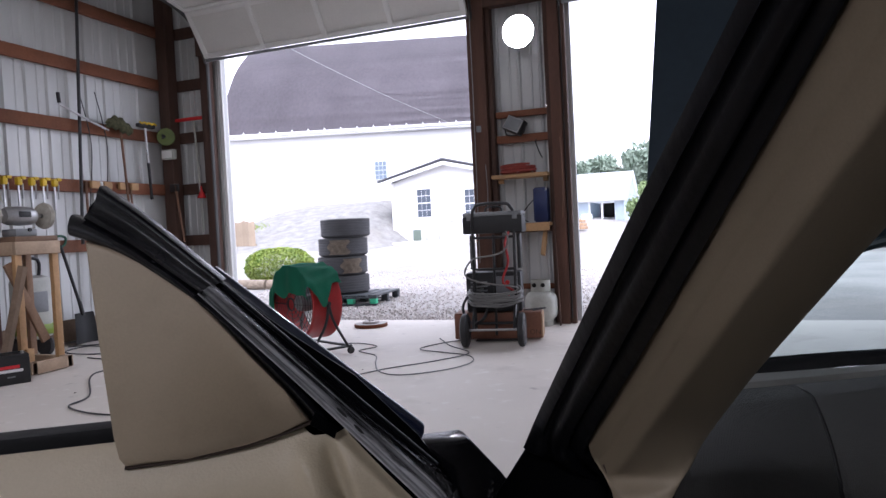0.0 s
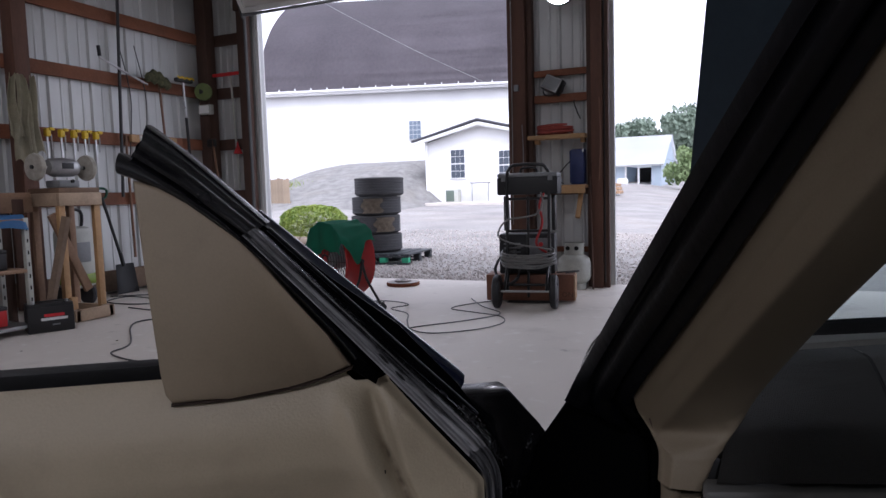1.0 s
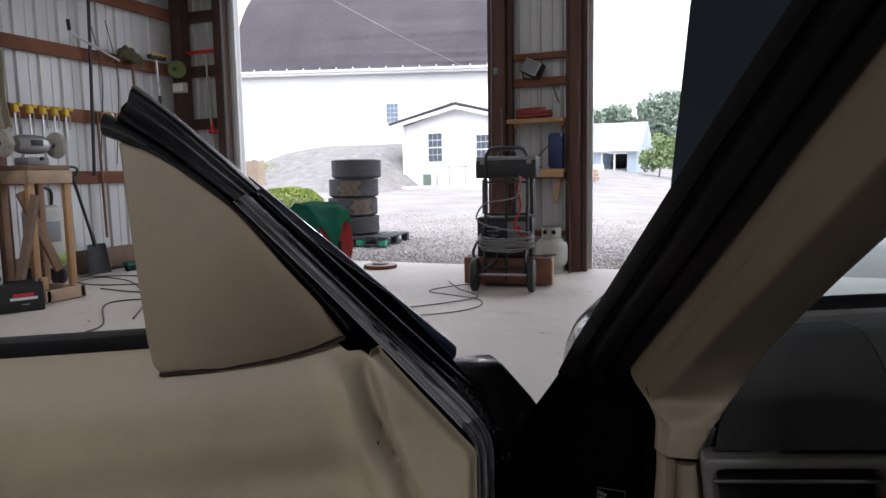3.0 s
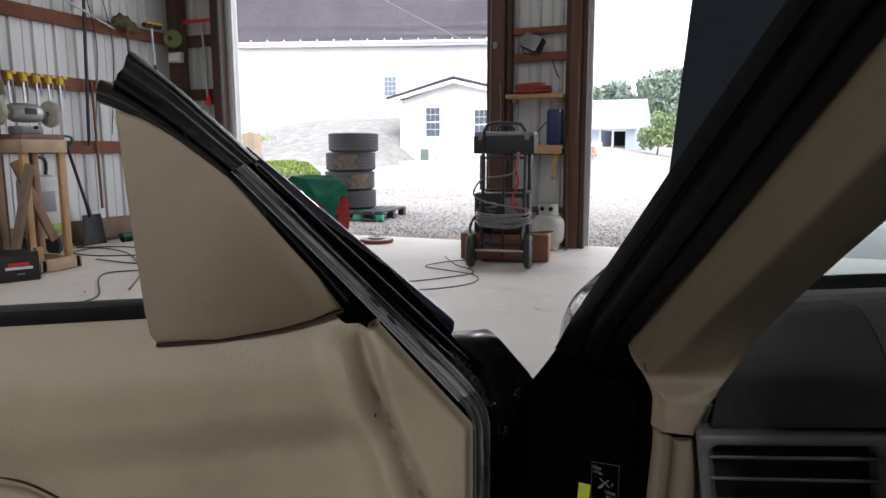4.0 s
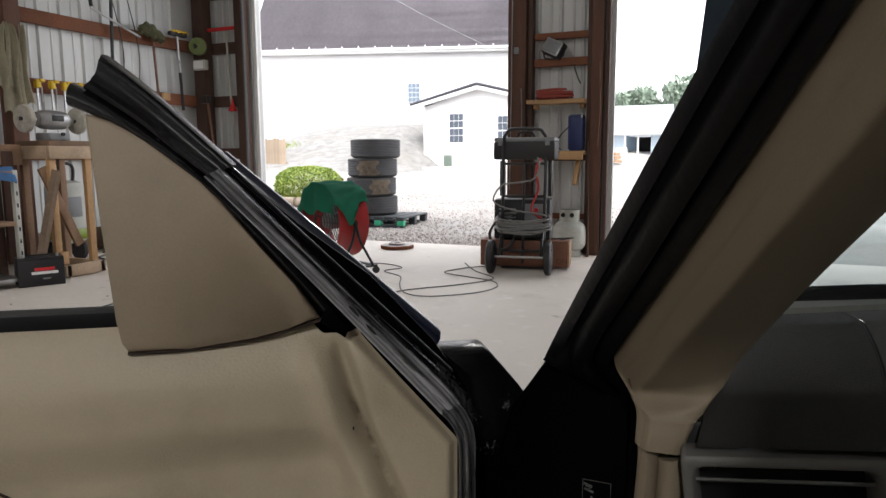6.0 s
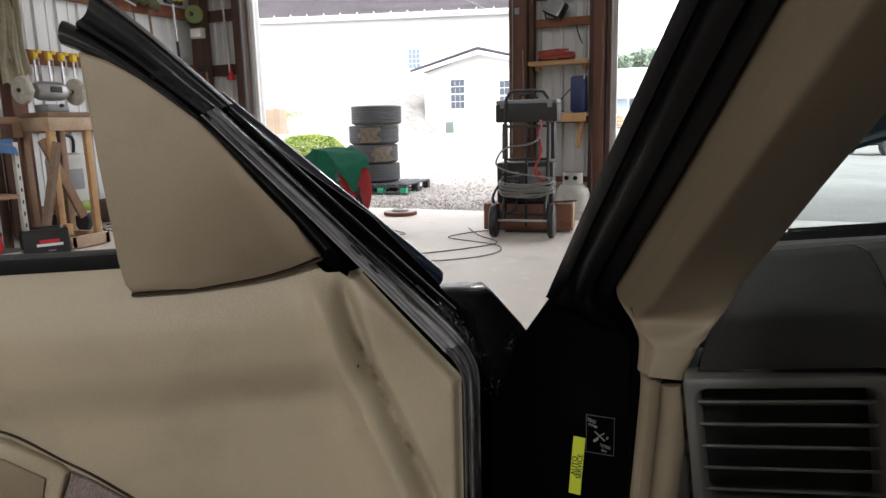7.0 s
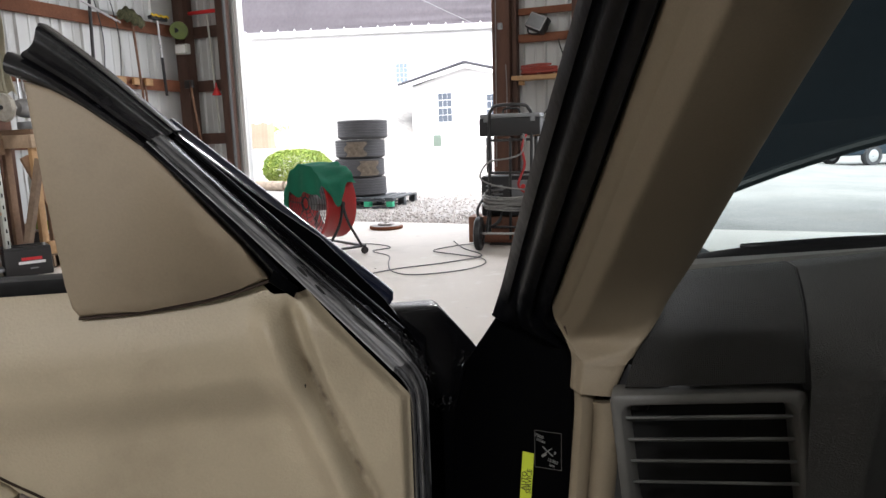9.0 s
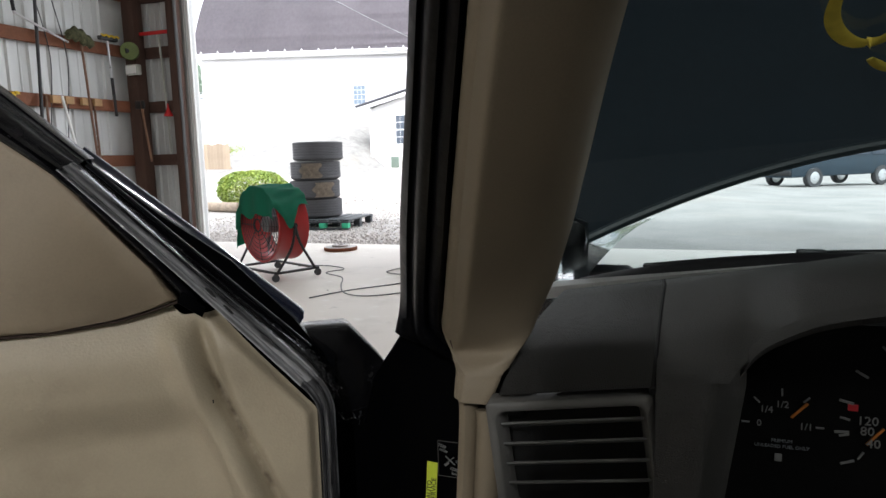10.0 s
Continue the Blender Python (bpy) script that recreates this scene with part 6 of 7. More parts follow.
def propane_tank():
    t = thing("propane_tank", (-1.10, 6.05, 0), "scuffed off-white propane cylinder on the slab", "gas cylinder")
    part("body", lathe(B(), [(0.02, 0.045), (0.10, 0.05), (0.14, 0.085), (0.152, 0.12), (0.152, 0.24), (0.14, 0.285), (0.10, 0.32), (0.02, 0.333)], 32, None, True), TANKWHITE, t)
    part("foot_ring", lathe(B(), [(0.10, 0.0), (0.106, 0.0), (0.108, 0.06), (0.10, 0.06)], 28), TANKWHITE, t)
    bm = B()
    for a0, a1 in ((200, 340), (20, 160)):
        pts = [(0.088 * math.cos(radians(a)), 0.088 * math.sin(radians(a)), 0.385) for a in np.linspace(a0, a1, 9)]
        sweep(bm, pts, 0.005, 0.05, side=None, seg=6, n=2)
    part("collar", lathe(B(), [(0.086, 0.315), (0.092, 0.315), (0.092, 0.43), (0.086, 0.43)], 28), TANKWHITE, t, "guard collar with hand holes")
    for x in (-0.04, 0.04):
        part("hand_hole", cyl(B(), (x, -0.080, 0.385), (x, -0.0945, 0.385), 0.02, seg=14), DARKVOID, t)
    part("valve", cyl(B(), (0, 0, 0.33), (0, 0, 0.40), 0.02, seg=12), GALV, t)


propane_tank()


def shelves():
    s = thing("wall_shelf", (-1.26, 6.16, 1.40), "pale pine shelf board between the posts", "shelf", "post shelves")
    part("board", box(B(), (-0.005, 0.01, 0.018), (0.54, 0.20, 0.036), bevel=0.003), PINE, s)
    for x in (-0.22, 0.22):
        part("cleat", box(B(), (x, 0.07, -0.02), (0.04, 0.08, 0.04), bevel=0.003), PINE, s)
    s2 = thing("wall_shelf", (-1.20, 6.16, 0.935), "short pine shelf on a diagonal brace", "shelf", "post shelves")
    part("board", box(B(), (0, 0, 0.015), (0.42, 0.24, 0.034), bevel=0.003), PINE, s2)
    part("front_edge", box(B(), (0.0, -0.115, -0.012), (0.42, 0.02, 0.07), bevel=0.003), PINE, s2)
    part("brace", box(B(), (0.155, 0.0, -0.135), (0.038, 0.05, 0.30), pose(0, 0, 0, -22, 4, 0), 0.003), PINE, s2)
    part("back_cleat", box(B(), (0, 0.10, -0.03), (0.42, 0.035, 0.06), bevel=0.003), DARKWOOD, s2)


shelves()
coil("red_hose", (-1.29, 6.14, 1.445), 0.165, 0.011, 4, REDHOSE, "red air hose coiled on the shelf", squash=0.5, drop=0.02, tilt=0)


def blue_canister():
    c = thing("blue_case", (-1.075, 6.17, 0.967), "dark blue plastic tool case standing on the shelf", "case")
    part("body", box(B(), (0, 0, 0.165), (0.13, 0.12, 0.33), bevel=0.018), BLUEPLASTIC, c)
    part("rib", box(B(), (-0.066, -0.01, 0.165), (0.012, 0.09, 0.30), bevel=0.004), BLUEPLASTIC, c)
    part("clip", box(B(), (0.055, -0.064, 0.31), (0.016, 0.01, 0.03), bevel=0.003), STEEL, c)
    part("cord", sweep(B(), [(-0.07, -0.03, 0.22), (-0.14, -0.03, 0.15), (-0.20, -0.02, 0.06), (-0.13, -0.05, 0.01)], 0.006, seg=8), CABLEBLACK, c)


blue_canister()


def work_lamp():
    l = thing("work_lamp", (-1.32, 6.2, 1.83), "dark square work lamp resting on a rail", "work lamp", turn=-20)
    m = pose(0, 0, 0.085, -18, 24, 0)
    part("housing", box(B(), (0, 0.02, 0), (0.20, 0.09, 0.15), m, 0.014), BLACKMETAL, l)
    part("lens", box(B(), (0, -0.028, 0), (0.165, 0.01, 0.115), m, 0.004), CASEGREY, l, "dull glass lens")
    part("bezel", box(B(), (0, -0.024, 0), (0.185, 0.008, 0.135), m, 0.003), GALV, l)
    part("bracket", sweep(B(), [(-0.11, 0.02, 0.10), (-0.10, 0.02, 0.0), (0.08, 0.02, -0.005), (0.11, 0.02, 0.07)], 0.007, seg=8), BLACKMETAL, l)


work_lamp()


def sticks():
    b = thing("white_board", (-0.995, 6.22, 1.44), "narrow white board leaning behind the shelf", "board")
    part("board", box(B(), (0, 0, 0.37), (0.035, 0.02, 0.74), pose(0, 0, 0, -2, 2, 0), 0.002), DOORFRAME, b)
    s = thing("leaning_rod", (-0.945, 6.10, 0), "dark rod leaning on the timber post", "rod")
    part("rod", cyl(B(), (0.02, -0.06, 0.0), (-0.02, 0.04, 1.05), 0.010, seg=8), DARKWOOD, s)
    for x, z0, z1, nm in ((-1.70, 0.6, 4.0, "hanging_rope"), (-1.60, 1.0, 1.55, "hanging_rope"), (-0.87, 1.0, 1.75, "thin_rope")):
        r = thing(nm, (x, 6.12, z1), "thin worn cord hanging down the post", "cord")
        part("cord", sweep(B(), [(0, 0, 0), (0.01, -0.005, (z0 - z1) * 0.5), (-0.005, 0, z0 - z1)], 0.005, seg=6), CABLEGREY if nm != "thin_rope" else HANDLEWOOD, r)
    sw = thing("switch_box", (-1.655, 6.135, 1.90), "small grey switch box on the post", "switch")
    part("box", box(B(), (0, 0, 0), (0.045, 0.03, 0.06), bevel=0.006), CASEGREY, sw)
    hk = thing("wall_hook", (-1.12, 6.24, 1.70), "black hook screwed to the rail", "hook")
    part("hook", sweep(B(), [(0, 0, 0.06), (0.0, -0.02, 0.03), (0.035, -0.03, -0.07), (0.06, -0.03, -0.12)], 0.006, seg=8), BLACKMETAL, hk)


sticks()


# ---- on the slab and just outside ----
def drum_fan():
    f = thing("drum_fan", (-2.66, 4.50, 0), "red drum fan on a wheeled black stand", "fan", turn=-26)
    R, L, Z = 0.288, 0.26, 0.415
    ax = pose(0, 0, Z, 90, 0, 0)  # drum axis along -y (the open face)
    part("drum", lathe(B(), [(R - 0.006, -L / 2), (R + 0.008, -L / 2 - 0.004), (R + 0.008, -L / 2 + 0.02), (R, -L / 2 + 0.03), (R, L / 2 - 0.03), (R + 0.008, L / 2 - 0.02), (R + 0.008, L / 2), (R - 0.006, L / 2), (R - 0.006, -L / 2)], 48, ax), FANRED, f, "red painted steel drum")
    for s in (-1, 1):
        g = part("grille", lathe(B(), [(0.045, s * 0.14), (0.055, s * 0.145), (0.055, s * 0.15), (0.045, s * 0.15)], 20, ax), BLACKMETAL, f, "wire grille")
        for k, r in enumerate((0.08, 0.115, 0.15, 0.185, 0.22, 0.25, 0.275)):
            part("ring", sweep(B(), [ax @ Vector((r * math.cos(a), r * math.sin(a), s * (0.145 - 0.02 * r / 0.27))) for a in np.linspace(0, 2 * math.pi, 25)[:-1]], 0.0026, seg=5, n=2, closed=True), BLACKMETAL, g)
        for i in range(8):
            a = i * math.pi / 4
            part("spoke", cyl(B(), ax @ Vector((0.04 * math.cos(a), 0.04 * math.sin(a), s * 0.145)), ax @ Vector((R * math.cos(a), R * math.sin(a), s * 0.125)), 0.003, seg=6), BLACKMETAL, g)
    part("hub", lathe(B(), [(0.01, -0.09), (0.06, -0.08), (0.07, 0.0), (0.06, 0.08), (0.01, 0.09)], 20, ax, True), CASEGREY, f)
    for i in range(3):
        a = i * 2.0944
        m = ax @ Matrix.Rotation(a, 4, "Z")
        part("blade", sheet(B(), lambda s, t, m=m: m @ Vector((0.06 + 0.18 * s, (t - 0.5) * (0.10 + 0.10 * s), (t - 0.5) * 0.09)), 6, 4, 0.003), CASEGREY, f)
    for x in (-1, 1):
        part("leg", sweep(B(), [(x * (R + 0.02), 0, Z), (x * (R + 0.03), 0.03, 0.28), (x * (R + 0.015), 0.16, 0.07)], 0.011, seg=8), BLACKMETAL, f)
        part("leg", sweep(B(), [(x * (R + 0.02), 0, Z), (x * (R + 0.03), -0.05, 0.25), (x * (R + 0.01), -0.17, 0.07)], 0.011, seg=8), BLACKMETAL, f)
        part("base_rail", cyl(B(), (x * (R + 0.01), -0.20, 0.065), (x * (R + 0.01), 0.20, 0.065), 0.011, seg=8), BLACKMETAL, f)
        part("pivot_knob", cyl(B(), (x * (R + 0.005), 0, Z), (x * (R + 0.022), 0, Z), 0.022, seg=12), BLACKPLASTIC, f)
        for y in (-0.19, 0.19):
            part("caster", lathe(B(), [(0.006, -0.014), (0.026, -0.014), (0.030, 0.0), (0.026, 0.014), (0.006, 0.014)], 16, pose(x * (R + 0.01), y, 0.030, 0, 90), True), TYRE, f)
    for y in (-0.18, 0.18):
        part("base_rail", cyl(B(), (-R - 0.01, y, 0.065), (R + 0.01, y, 0.065), 0.011, seg=8), BLACKMETAL, f)
    c = thing("green_cloth", (-2.66, 4.50, 0.415), "green cloth draped over the drum fan", "cloth", turn=-26)

    def drape(s, t):
        """From the hem on one side over the drum's top and down the other; t: from the lip hanging over the open face to the back."""
        lip = max(0.0, 0.26 - t) / 0.26
        y = -0.160 + 0.31 * max(0.0, (t - 0.26) / 0.74)
        low = 26 - 24 * math.exp(-((t - 0.52) / 0.16) ** 2) + 5 * math.sin(9 * t)
        a = radians(low + (205 - low) * s)
        fold = 0.005 * math.sin(11 * a + 4 * t) + 0.005 * math.sin(19 * a - 7 * t) * (0.4 + 0.6 * t)
        r = 0.312 + fold + 0.012 * math.exp(-((s - 0.05) / 0.08) ** 2)
        x, z = r * math.cos(a), r * math.sin(a)
        if a > math.pi:
            x, z = -r - 0.008 * math.sin(6 * t), -r * (a - math.pi) * (1.15 + 0.35 * math.cos(3 * t))
        if lip > 0:
            hem = 0.075 + 0.018 * math.sin(17 * x) + 0.012 * math.sin(31 * x + 1) - 0.13 * smoothstep(-0.19, -0.29, x)
            z -= lip * max(0.0, z - hem)
            y -= (0.010 + 0.007 * math.sin(26 * x)) * math.sin(math.pi * min(1.0, lip * 0.8))
        return Vector((x, y + 0.005 * math.sin(8 * a), z))

    part("cloth", sheet(B(), drape, 96, 64, 0.004), CLOTH, c, "green cloth with soft folds", angle=80)


drum_fan()


def rotor():
    r = thing("brake_rotor", (-2.83, 5.93, 0), "rusty brake rotor lying on the slab edge", "brake rotor")
    part("disc", lathe(B(), [(0.07, 0.004), (0.165, 0.004), (0.168, 0.008), (0.168, 0.03), (0.165, 0.034), (0.085, 0.034)], 40), RUST, r)
    part("face", lathe(B(), [(0.092, 0.036), (0.158, 0.036), (0.158, 0.0375), (0.092, 0.0375)], 40), ROTORIRON, r, "bright worn braking face")
    part("hat", lathe(B(), [(0.088, 0.03), (0.084, 0.055), (0.078, 0.06), (0.034, 0.06), (0.032, 0.05)], 32), ROTORIRON, r)
    for i in range(5):
        a = i * 1.2566
        part("stud_hole", cyl(B(), (0.056 * math.cos(a), 0.056 * math.sin(a), 0.058), (0.056 * math.cos(a), 0.056 * math.sin(a), 0.0612), 0.007, seg=10), DARKVOID, r)


rotor()


def pallet():
    gz = ground_z(-4.0, 8.1)
    p = thing("pallet", (-4.24, 8.18, gz), "dark plastic pallet with green end blocks", "pallet", turn=5)
    for i in range(7):
        part("deck_board", box(B(), (-0.47 + 0.157 * i, 0, 0.125), (0.12, 0.92, 0.022), bevel=0.004), PALLETBLACK, p)
    for y in (-0.43, 0.0, 0.43):
        part("runner", box(B(), (0, y, 0.102), (1.06, 0.09, 0.022), bevel=0.004), PALLETBLACK, p)
        part("runner", box(B(), (0, y, 0.012), (1.06, 0.09, 0.022), bevel=0.004), PALLETBLACK, p)
        for k, x in enumerate((-0.48, -0.16, 0.16, 0.48)):
            part("block", box(B(), (x, y, 0.057), (0.09, 0.09, 0.068), bevel=0.006), PALLETGREEN if y < 0 else PALLETBLACK, p)
    return gz + 0.136


PZ = pallet()


def tyre(at, turn, muddy):
    t = thing("tyre", at, "worn car tyre with a muddy patch, stacked" if muddy else "worn black car tyre in a stack", "tyre", "stacked tyres", turn=turn)
    h, R = 0.256, 0.340
    prof = [(0.215, 0.02), (0.24, 0.008), (0.285, 0.0), (0.320, 0.016), (0.334, 0.03)]
    z = 0.036
    while z < h - 0.036:
        prof += [(R, z), (R, z + 0.027), (R - 0.008, z + 0.029), (R - 0.008, z + 0.034)]
        z += 0.036
    prof += [(0.334, h - 0.03), (0.320, h - 0.016), (0.285, h), (0.24, h - 0.008), (0.215, h - 0.02)]
    part("tread", lathe(B(), prof, 64), TYRE, t, "ribbed black rubber tread", angle=30)
    part("inner", lathe(B(), [(0.215, 0.02), (0.25, 0.06), (0.285, 0.12), (0.25, h - 0.06), (0.215, h - 0.02)], 48), TYRE, t)
    if muddy:
        part("mud", sheet(B(), lambda s, q: Vector(((R + 0.003) * math.sin(radians(-28 + 46 * s + 5 * math.sin(9 * q))), -(R + 0.003) * math.cos(radians(-28 + 46 * s + 5 * math.sin(9 * q))), 0.03 + (h - 0.06) * q)), 16, 8, 0.002), DUST, t, "dried mud patch")


for i, (dx, dy, turn) in enumerate(((0.01, 0.02, 40), (0.0, 0.0, 55), (0.02, 0.0, 22), (0.075, -0.01, 80))):
    tyre((-4.35 + dx, 8.14 + dy, PZ + 0.257 * i), turn, i in (1, 2))


def shrub():
    gz = ground_z(-7.08, 10.62)
    s = thing("shrub", (-7.08, 10.62, gz), "round clipped yellow-green shrub", "shrub")
    bm = B()
    rnd = random.Random(5)
    for i in range(14):
        a, l = i * 2.4, 0.3 + 0.25 * rnd.random()
        sweep(bm, [(0, 0, 0), (0.12 * math.cos(a), 0.12 * math.sin(a), 0.25), (l * math.cos(a), l * math.sin(a), 0.34 + 0.12 * rnd.random())], 0.012, seg=5, n=3, taper=lambda q: 1 - 0.7 * q)
    part("stems", bm, BARK, s)
    verts, faces = [], []
    for i in range(15000):
        d = Vector((rnd.gauss(0, 1), rnd.gauss(0, 1), rnd.gauss(0, 1))).normalized()
        bumpy = 1 + 0.07 * noise.noise(d * 3.0) + 0.05 * noise.noise(d * 8.0)
        rr = bumpy * (1 - 0.22 * rnd.random() ** 2)
        p = Vector((d.x * 0.64 * rr, d.y * 0.64 * rr, 0.33 + d.z * 0.41 * rr * (1 - 0.16 * max(0.0, d.z))))
        if p.z < 0.03:
            continue
        q = Euler((rnd.uniform(-1, 1), rnd.uniform(-1, 1), rnd.uniform(0, 6.28))).to_matrix()
        z = 0.021 * rnd.uniform(0.6, 1.3)
        k = len(verts)
        verts += [tuple(p + q @ Vector(v) * z) for v in ((-1, 0, 0), (0, -0.55, 0.2), (1, 0, 0), (0, 0.55, 0.2))]
        faces.append((k, k + 1, k + 2, k + 3))
    me = bpy.data.meshes.new("leaves")
    me.from_pydata(verts, [], faces)
    me.materials.append(LEAF)
    ob = new("leaves", me)
    ob.parent = s
    tagged(ob, kind="stuff")
    for k, (x0, y0, x1, y1) in enumerate(((-8.1, 9.95, -6.75, 9.70), (-6.70, 9.69, -5.55, 9.80))):
        t = thing("landscape_timber", ((x0 + x1) / 2, (y0 + y1) / 2, ground_z(x0, y0)), "brown landscape timber edging the shrub bed", "timber", "edging timbers")
        part("log", sweep(B(), [(x0, y0, 0.09 + ground_z(x0, y0)), (x1, y1, 0.09 + ground_z(x1, y1))], 0.085, 0.075, seg=12, n=1), DUST, t, world=True)


shrub()

# loose stones where the gravel meets the slab
rnd = random.Random(11)
verts, faces = [], []
for i in range(11000):
    x, y = rnd.uniform(-6.6, -0.3), 6.44 + 6.5 * rnd.random() ** 1.8
    s = rnd.uniform(0.008, 0.022) * (1.25 if y < 7.4 else 1.0)
    p = Vector((x, y, ground_z(x, y) + s * 0.25))
    q = Euler((rnd.uniform(0, 6), rnd.uniform(0, 6), rnd.uniform(0, 6))).to_matrix()
    k = len(verts)
    verts += [tuple(p + q @ Vector((a * s * 1.2, b * s, c * s * 0.7))) for a, b, c in ((1, 0, 0), (-1, 0, 0), (0, 1, 0), (0, -1, 0), (0, 0, 1), (0, 0, -1))]
    faces += [(k + a, k + b, k + c) for a, b, c in ((0, 2, 4), (2, 1, 4), (1, 3, 4), (3, 0, 4), (2, 0, 5), (1, 2, 5), (3, 1, 5), (0, 3, 5))]
me = bpy.data.meshes.new("gravel_stones")
me.from_pydata(verts, [], faces)
me.materials.append(STONE)
tagged(new("gravel_stones", me), "loose pale gravel stones along the slab edge", "gravel", kind="stuff")

# crumbs of dirt on the slab
rnd, bm = random.Random(31), B()
for i in range(9):
    x, y, s = rnd.uniform(-4.6, 0.4), rnd.uniform(2.2, 6.2), rnd.uniform(0.004, 0.009)
    bmesh.ops.create_icosphere(bm, subdivisions=1, radius=1.0, matrix=Matrix.Translation((x, y, s * 0.35)) @ Euler((0, 0, rnd.uniform(0, 6))).to_matrix().to_4x4() @ Matrix.Diagonal((s * 1.5, s, s * 0.45, 1)))
tagged(new("floor_crumbs", finish("floor_crumbs", bm, BARK)), "dark crumbs of dirt scattered on the slab", "dirt", kind="stuff")

# cords on the slab
cord("extension_cable", [(-2.7, 4.9, 0.008), (-2.45, 4.95, 0.008), (-2.22, 4.82, 0.008), (-2.28, 4.62, 0.008), (-2.05, 4.45, 0.008), (-1.90, 4.15, 0.008), (-1.74, 3.9, 0.008), (-1.54, 3.84, 0.008), (-1.3, 4.05, 0.008), (-1.22, 4.3, 0.008), (-1.32, 4.52, 0.008), (-1.55, 4.62, 0.008), (-1.80, 4.74, 0.008), (-1.72, 5.0, 0.008), (-1.60, 5.15, 0.008)], 0.0044, CABLESLATE, "black extension cord snaking over the slab")
cord("extension_cable", [(-1.82, 5.24, 0.008), (-1.6, 4.9, 0.008), (-1.35, 4.62, 0.008), (-1.5, 4.3, 0.008), (-1.75, 4.0, 0.008), (-1.9, 3.7, 0.008)], 0.0045, CABLEBLACK, "black extension cord on the slab")
cord("extension_cable", [(-5.35, 4.55, 0.009), (-5.0, 4.75, 0.009), (-4.55, 4.72, 0.009), (-4.35, 4.5, 0.009), (-4.7, 4.25, 0.009), (-5.1, 4.3, 0.009), (-5.15, 4.6, 0.009), (-4.7, 4.5, 0.009), (-4.2, 4.15, 0.009), (-3.7, 3.7, 0.009), (-3.3, 3.2, 0.009)], 0.0055, CABLEBLACK, "black cable looped on the slab by the wall")
cord("extension_cable", [(-4.6, 4.1, 0.008), (-4.1, 4.05, 0.008), (-3.68, 4.22, 0.008), (-3.62, 3.95, 0.008), (-3.95, 3.6, 0.008), (-3.35, 3.0, 0.008), (-3.23, 2.75, 0.008), (-2.8, 2.66, 0.008), (-2.5, 2.9, 0.008)], 0.0055, CABLEBLACK, "black cable looped on the slab by the wall")

# ---- tools along the left wall ----
WX = LEFT + 0.06


def tool(name, y, z, label, category):
    return thing(name, (WX, y, z), label, category)


def rod(name, a, b, r, material, label, category, foot=None):
    t = thing(name, a, label, category)
    part("shaft", cyl(B(), a, b, r, seg=10), material, t, world=True)
    return t


rod("black_pole", (WX + 0.02, 4.90, 0.98), (WX + 0.02, 5.05, 4.28), 0.016, BLACKMETAL, "black conduit pole running down the wall", "pole")
rod("wooden_stick", (WX, 5.02, 0.35), (WX, 5.0, 1.62), 0.013, HANDLEWOOD, "brown wooden tool handle hung on the wall", "tool")
rod("wooden_stick", (WX, 5.62, 0.42), (WX, 5.58, 1.58), 0.012, HANDLEWOOD, "brown wooden tool handle hung on the wall", "tool")
b = tool("pry_bar", 5.0, 2.25, "bent bright steel bar hung over the rail", "bar")
part("bar", sweep(B(), [(WX + 0.05, 4.70, 2.46), (WX + 0.05, 4.71, 2.36), (WX + 0.05, 4.76, 2.33), (WX + 0.05, 5.28, 2.16)], 0.012, seg=8, n=4), STEEL, b, world=True)
part("grip", cyl(B(), (WX + 0.05, 4.70, 2.46), (WX + 0.05, 4.71, 2.36), 0.017, seg=8), BLACKPLASTIC, b, world=True)
for i, y in enumerate((5.20, 5.40)):
    c = thing("hanging_cable", (WX, y - 0.25, 2.6), "thin dark wire hanging on the wall", "wire")
    part("wire", sweep(B(), [(WX, y - 0.22, 2.55), (WX + 0.02, y - 0.12, 2.0), (WX, y - 0.16, 1.4), (WX + 0.01, y - 0.2, 1.1)], 0.005, seg=6), CABLEBLACK, c, world=True)

m = tool("mop", 5.42, 2.24, "olive fabric mop hung head up on the rail", "mop")
part("head", sheet(B(), lambda s, t: Vector((WX + 0.06 + 0.055 * math.sin(math.pi * t) * math.sin(math.pi * s) ** 0.5, 5.24 + 0.36 * s + 0.01 * math.sin(20 * t), 2.22 + (0.075 + 0.012 * math.sin(25 * s)) * math.cos(math.pi * t) * math.sin(math.pi * min(max(s, 0.03), 0.97)) ** 0.4 + 0.03 * math.sin(5 * s))), 40, 14, 0.008), MOP, m, world=True)
part("handle", cyl(B(), (WX + 0.05, 5.44, 2.2), (WX + 0.02, 5.56, 0.82), 0.013, seg=10), HANDLEWOOD, m, world=True)
b = tool("push_brush", 5.78, 2.28, "black and yellow brush hung head up on the rail", "brush")
part("head", box(B(), (WX + 0.05, 5.80, 2.27), (0.06, 0.24, 0.045), bevel=0.012), BLACKPLASTIC, b, world=True)
part("bumper", sweep(B(), [(WX + 0.085, 5.68 + 0.035 * i, 2.295 + 0.008 * (-1) ** i) for i in range(8)], 0.010, seg=8, n=4), YELLOW, b, "yellow bumper", world=True)
part("handle", cyl(B(), (WX + 0.05, 5.79, 2.25), (WX + 0.04, 5.82, 1.86), 0.013, seg=10), STEEL, b, world=True)
part("grip", cyl(B(), (WX + 0.04, 5.82, 1.86), (WX + 0.03, 5.85, 1.45), 0.016, seg=10), BLACKPLASTIC, b, world=True)
b = thing("floor_broom", (-5.28, 5.34, 0), "green push broom with a white handle leaning on the wall", "broom")
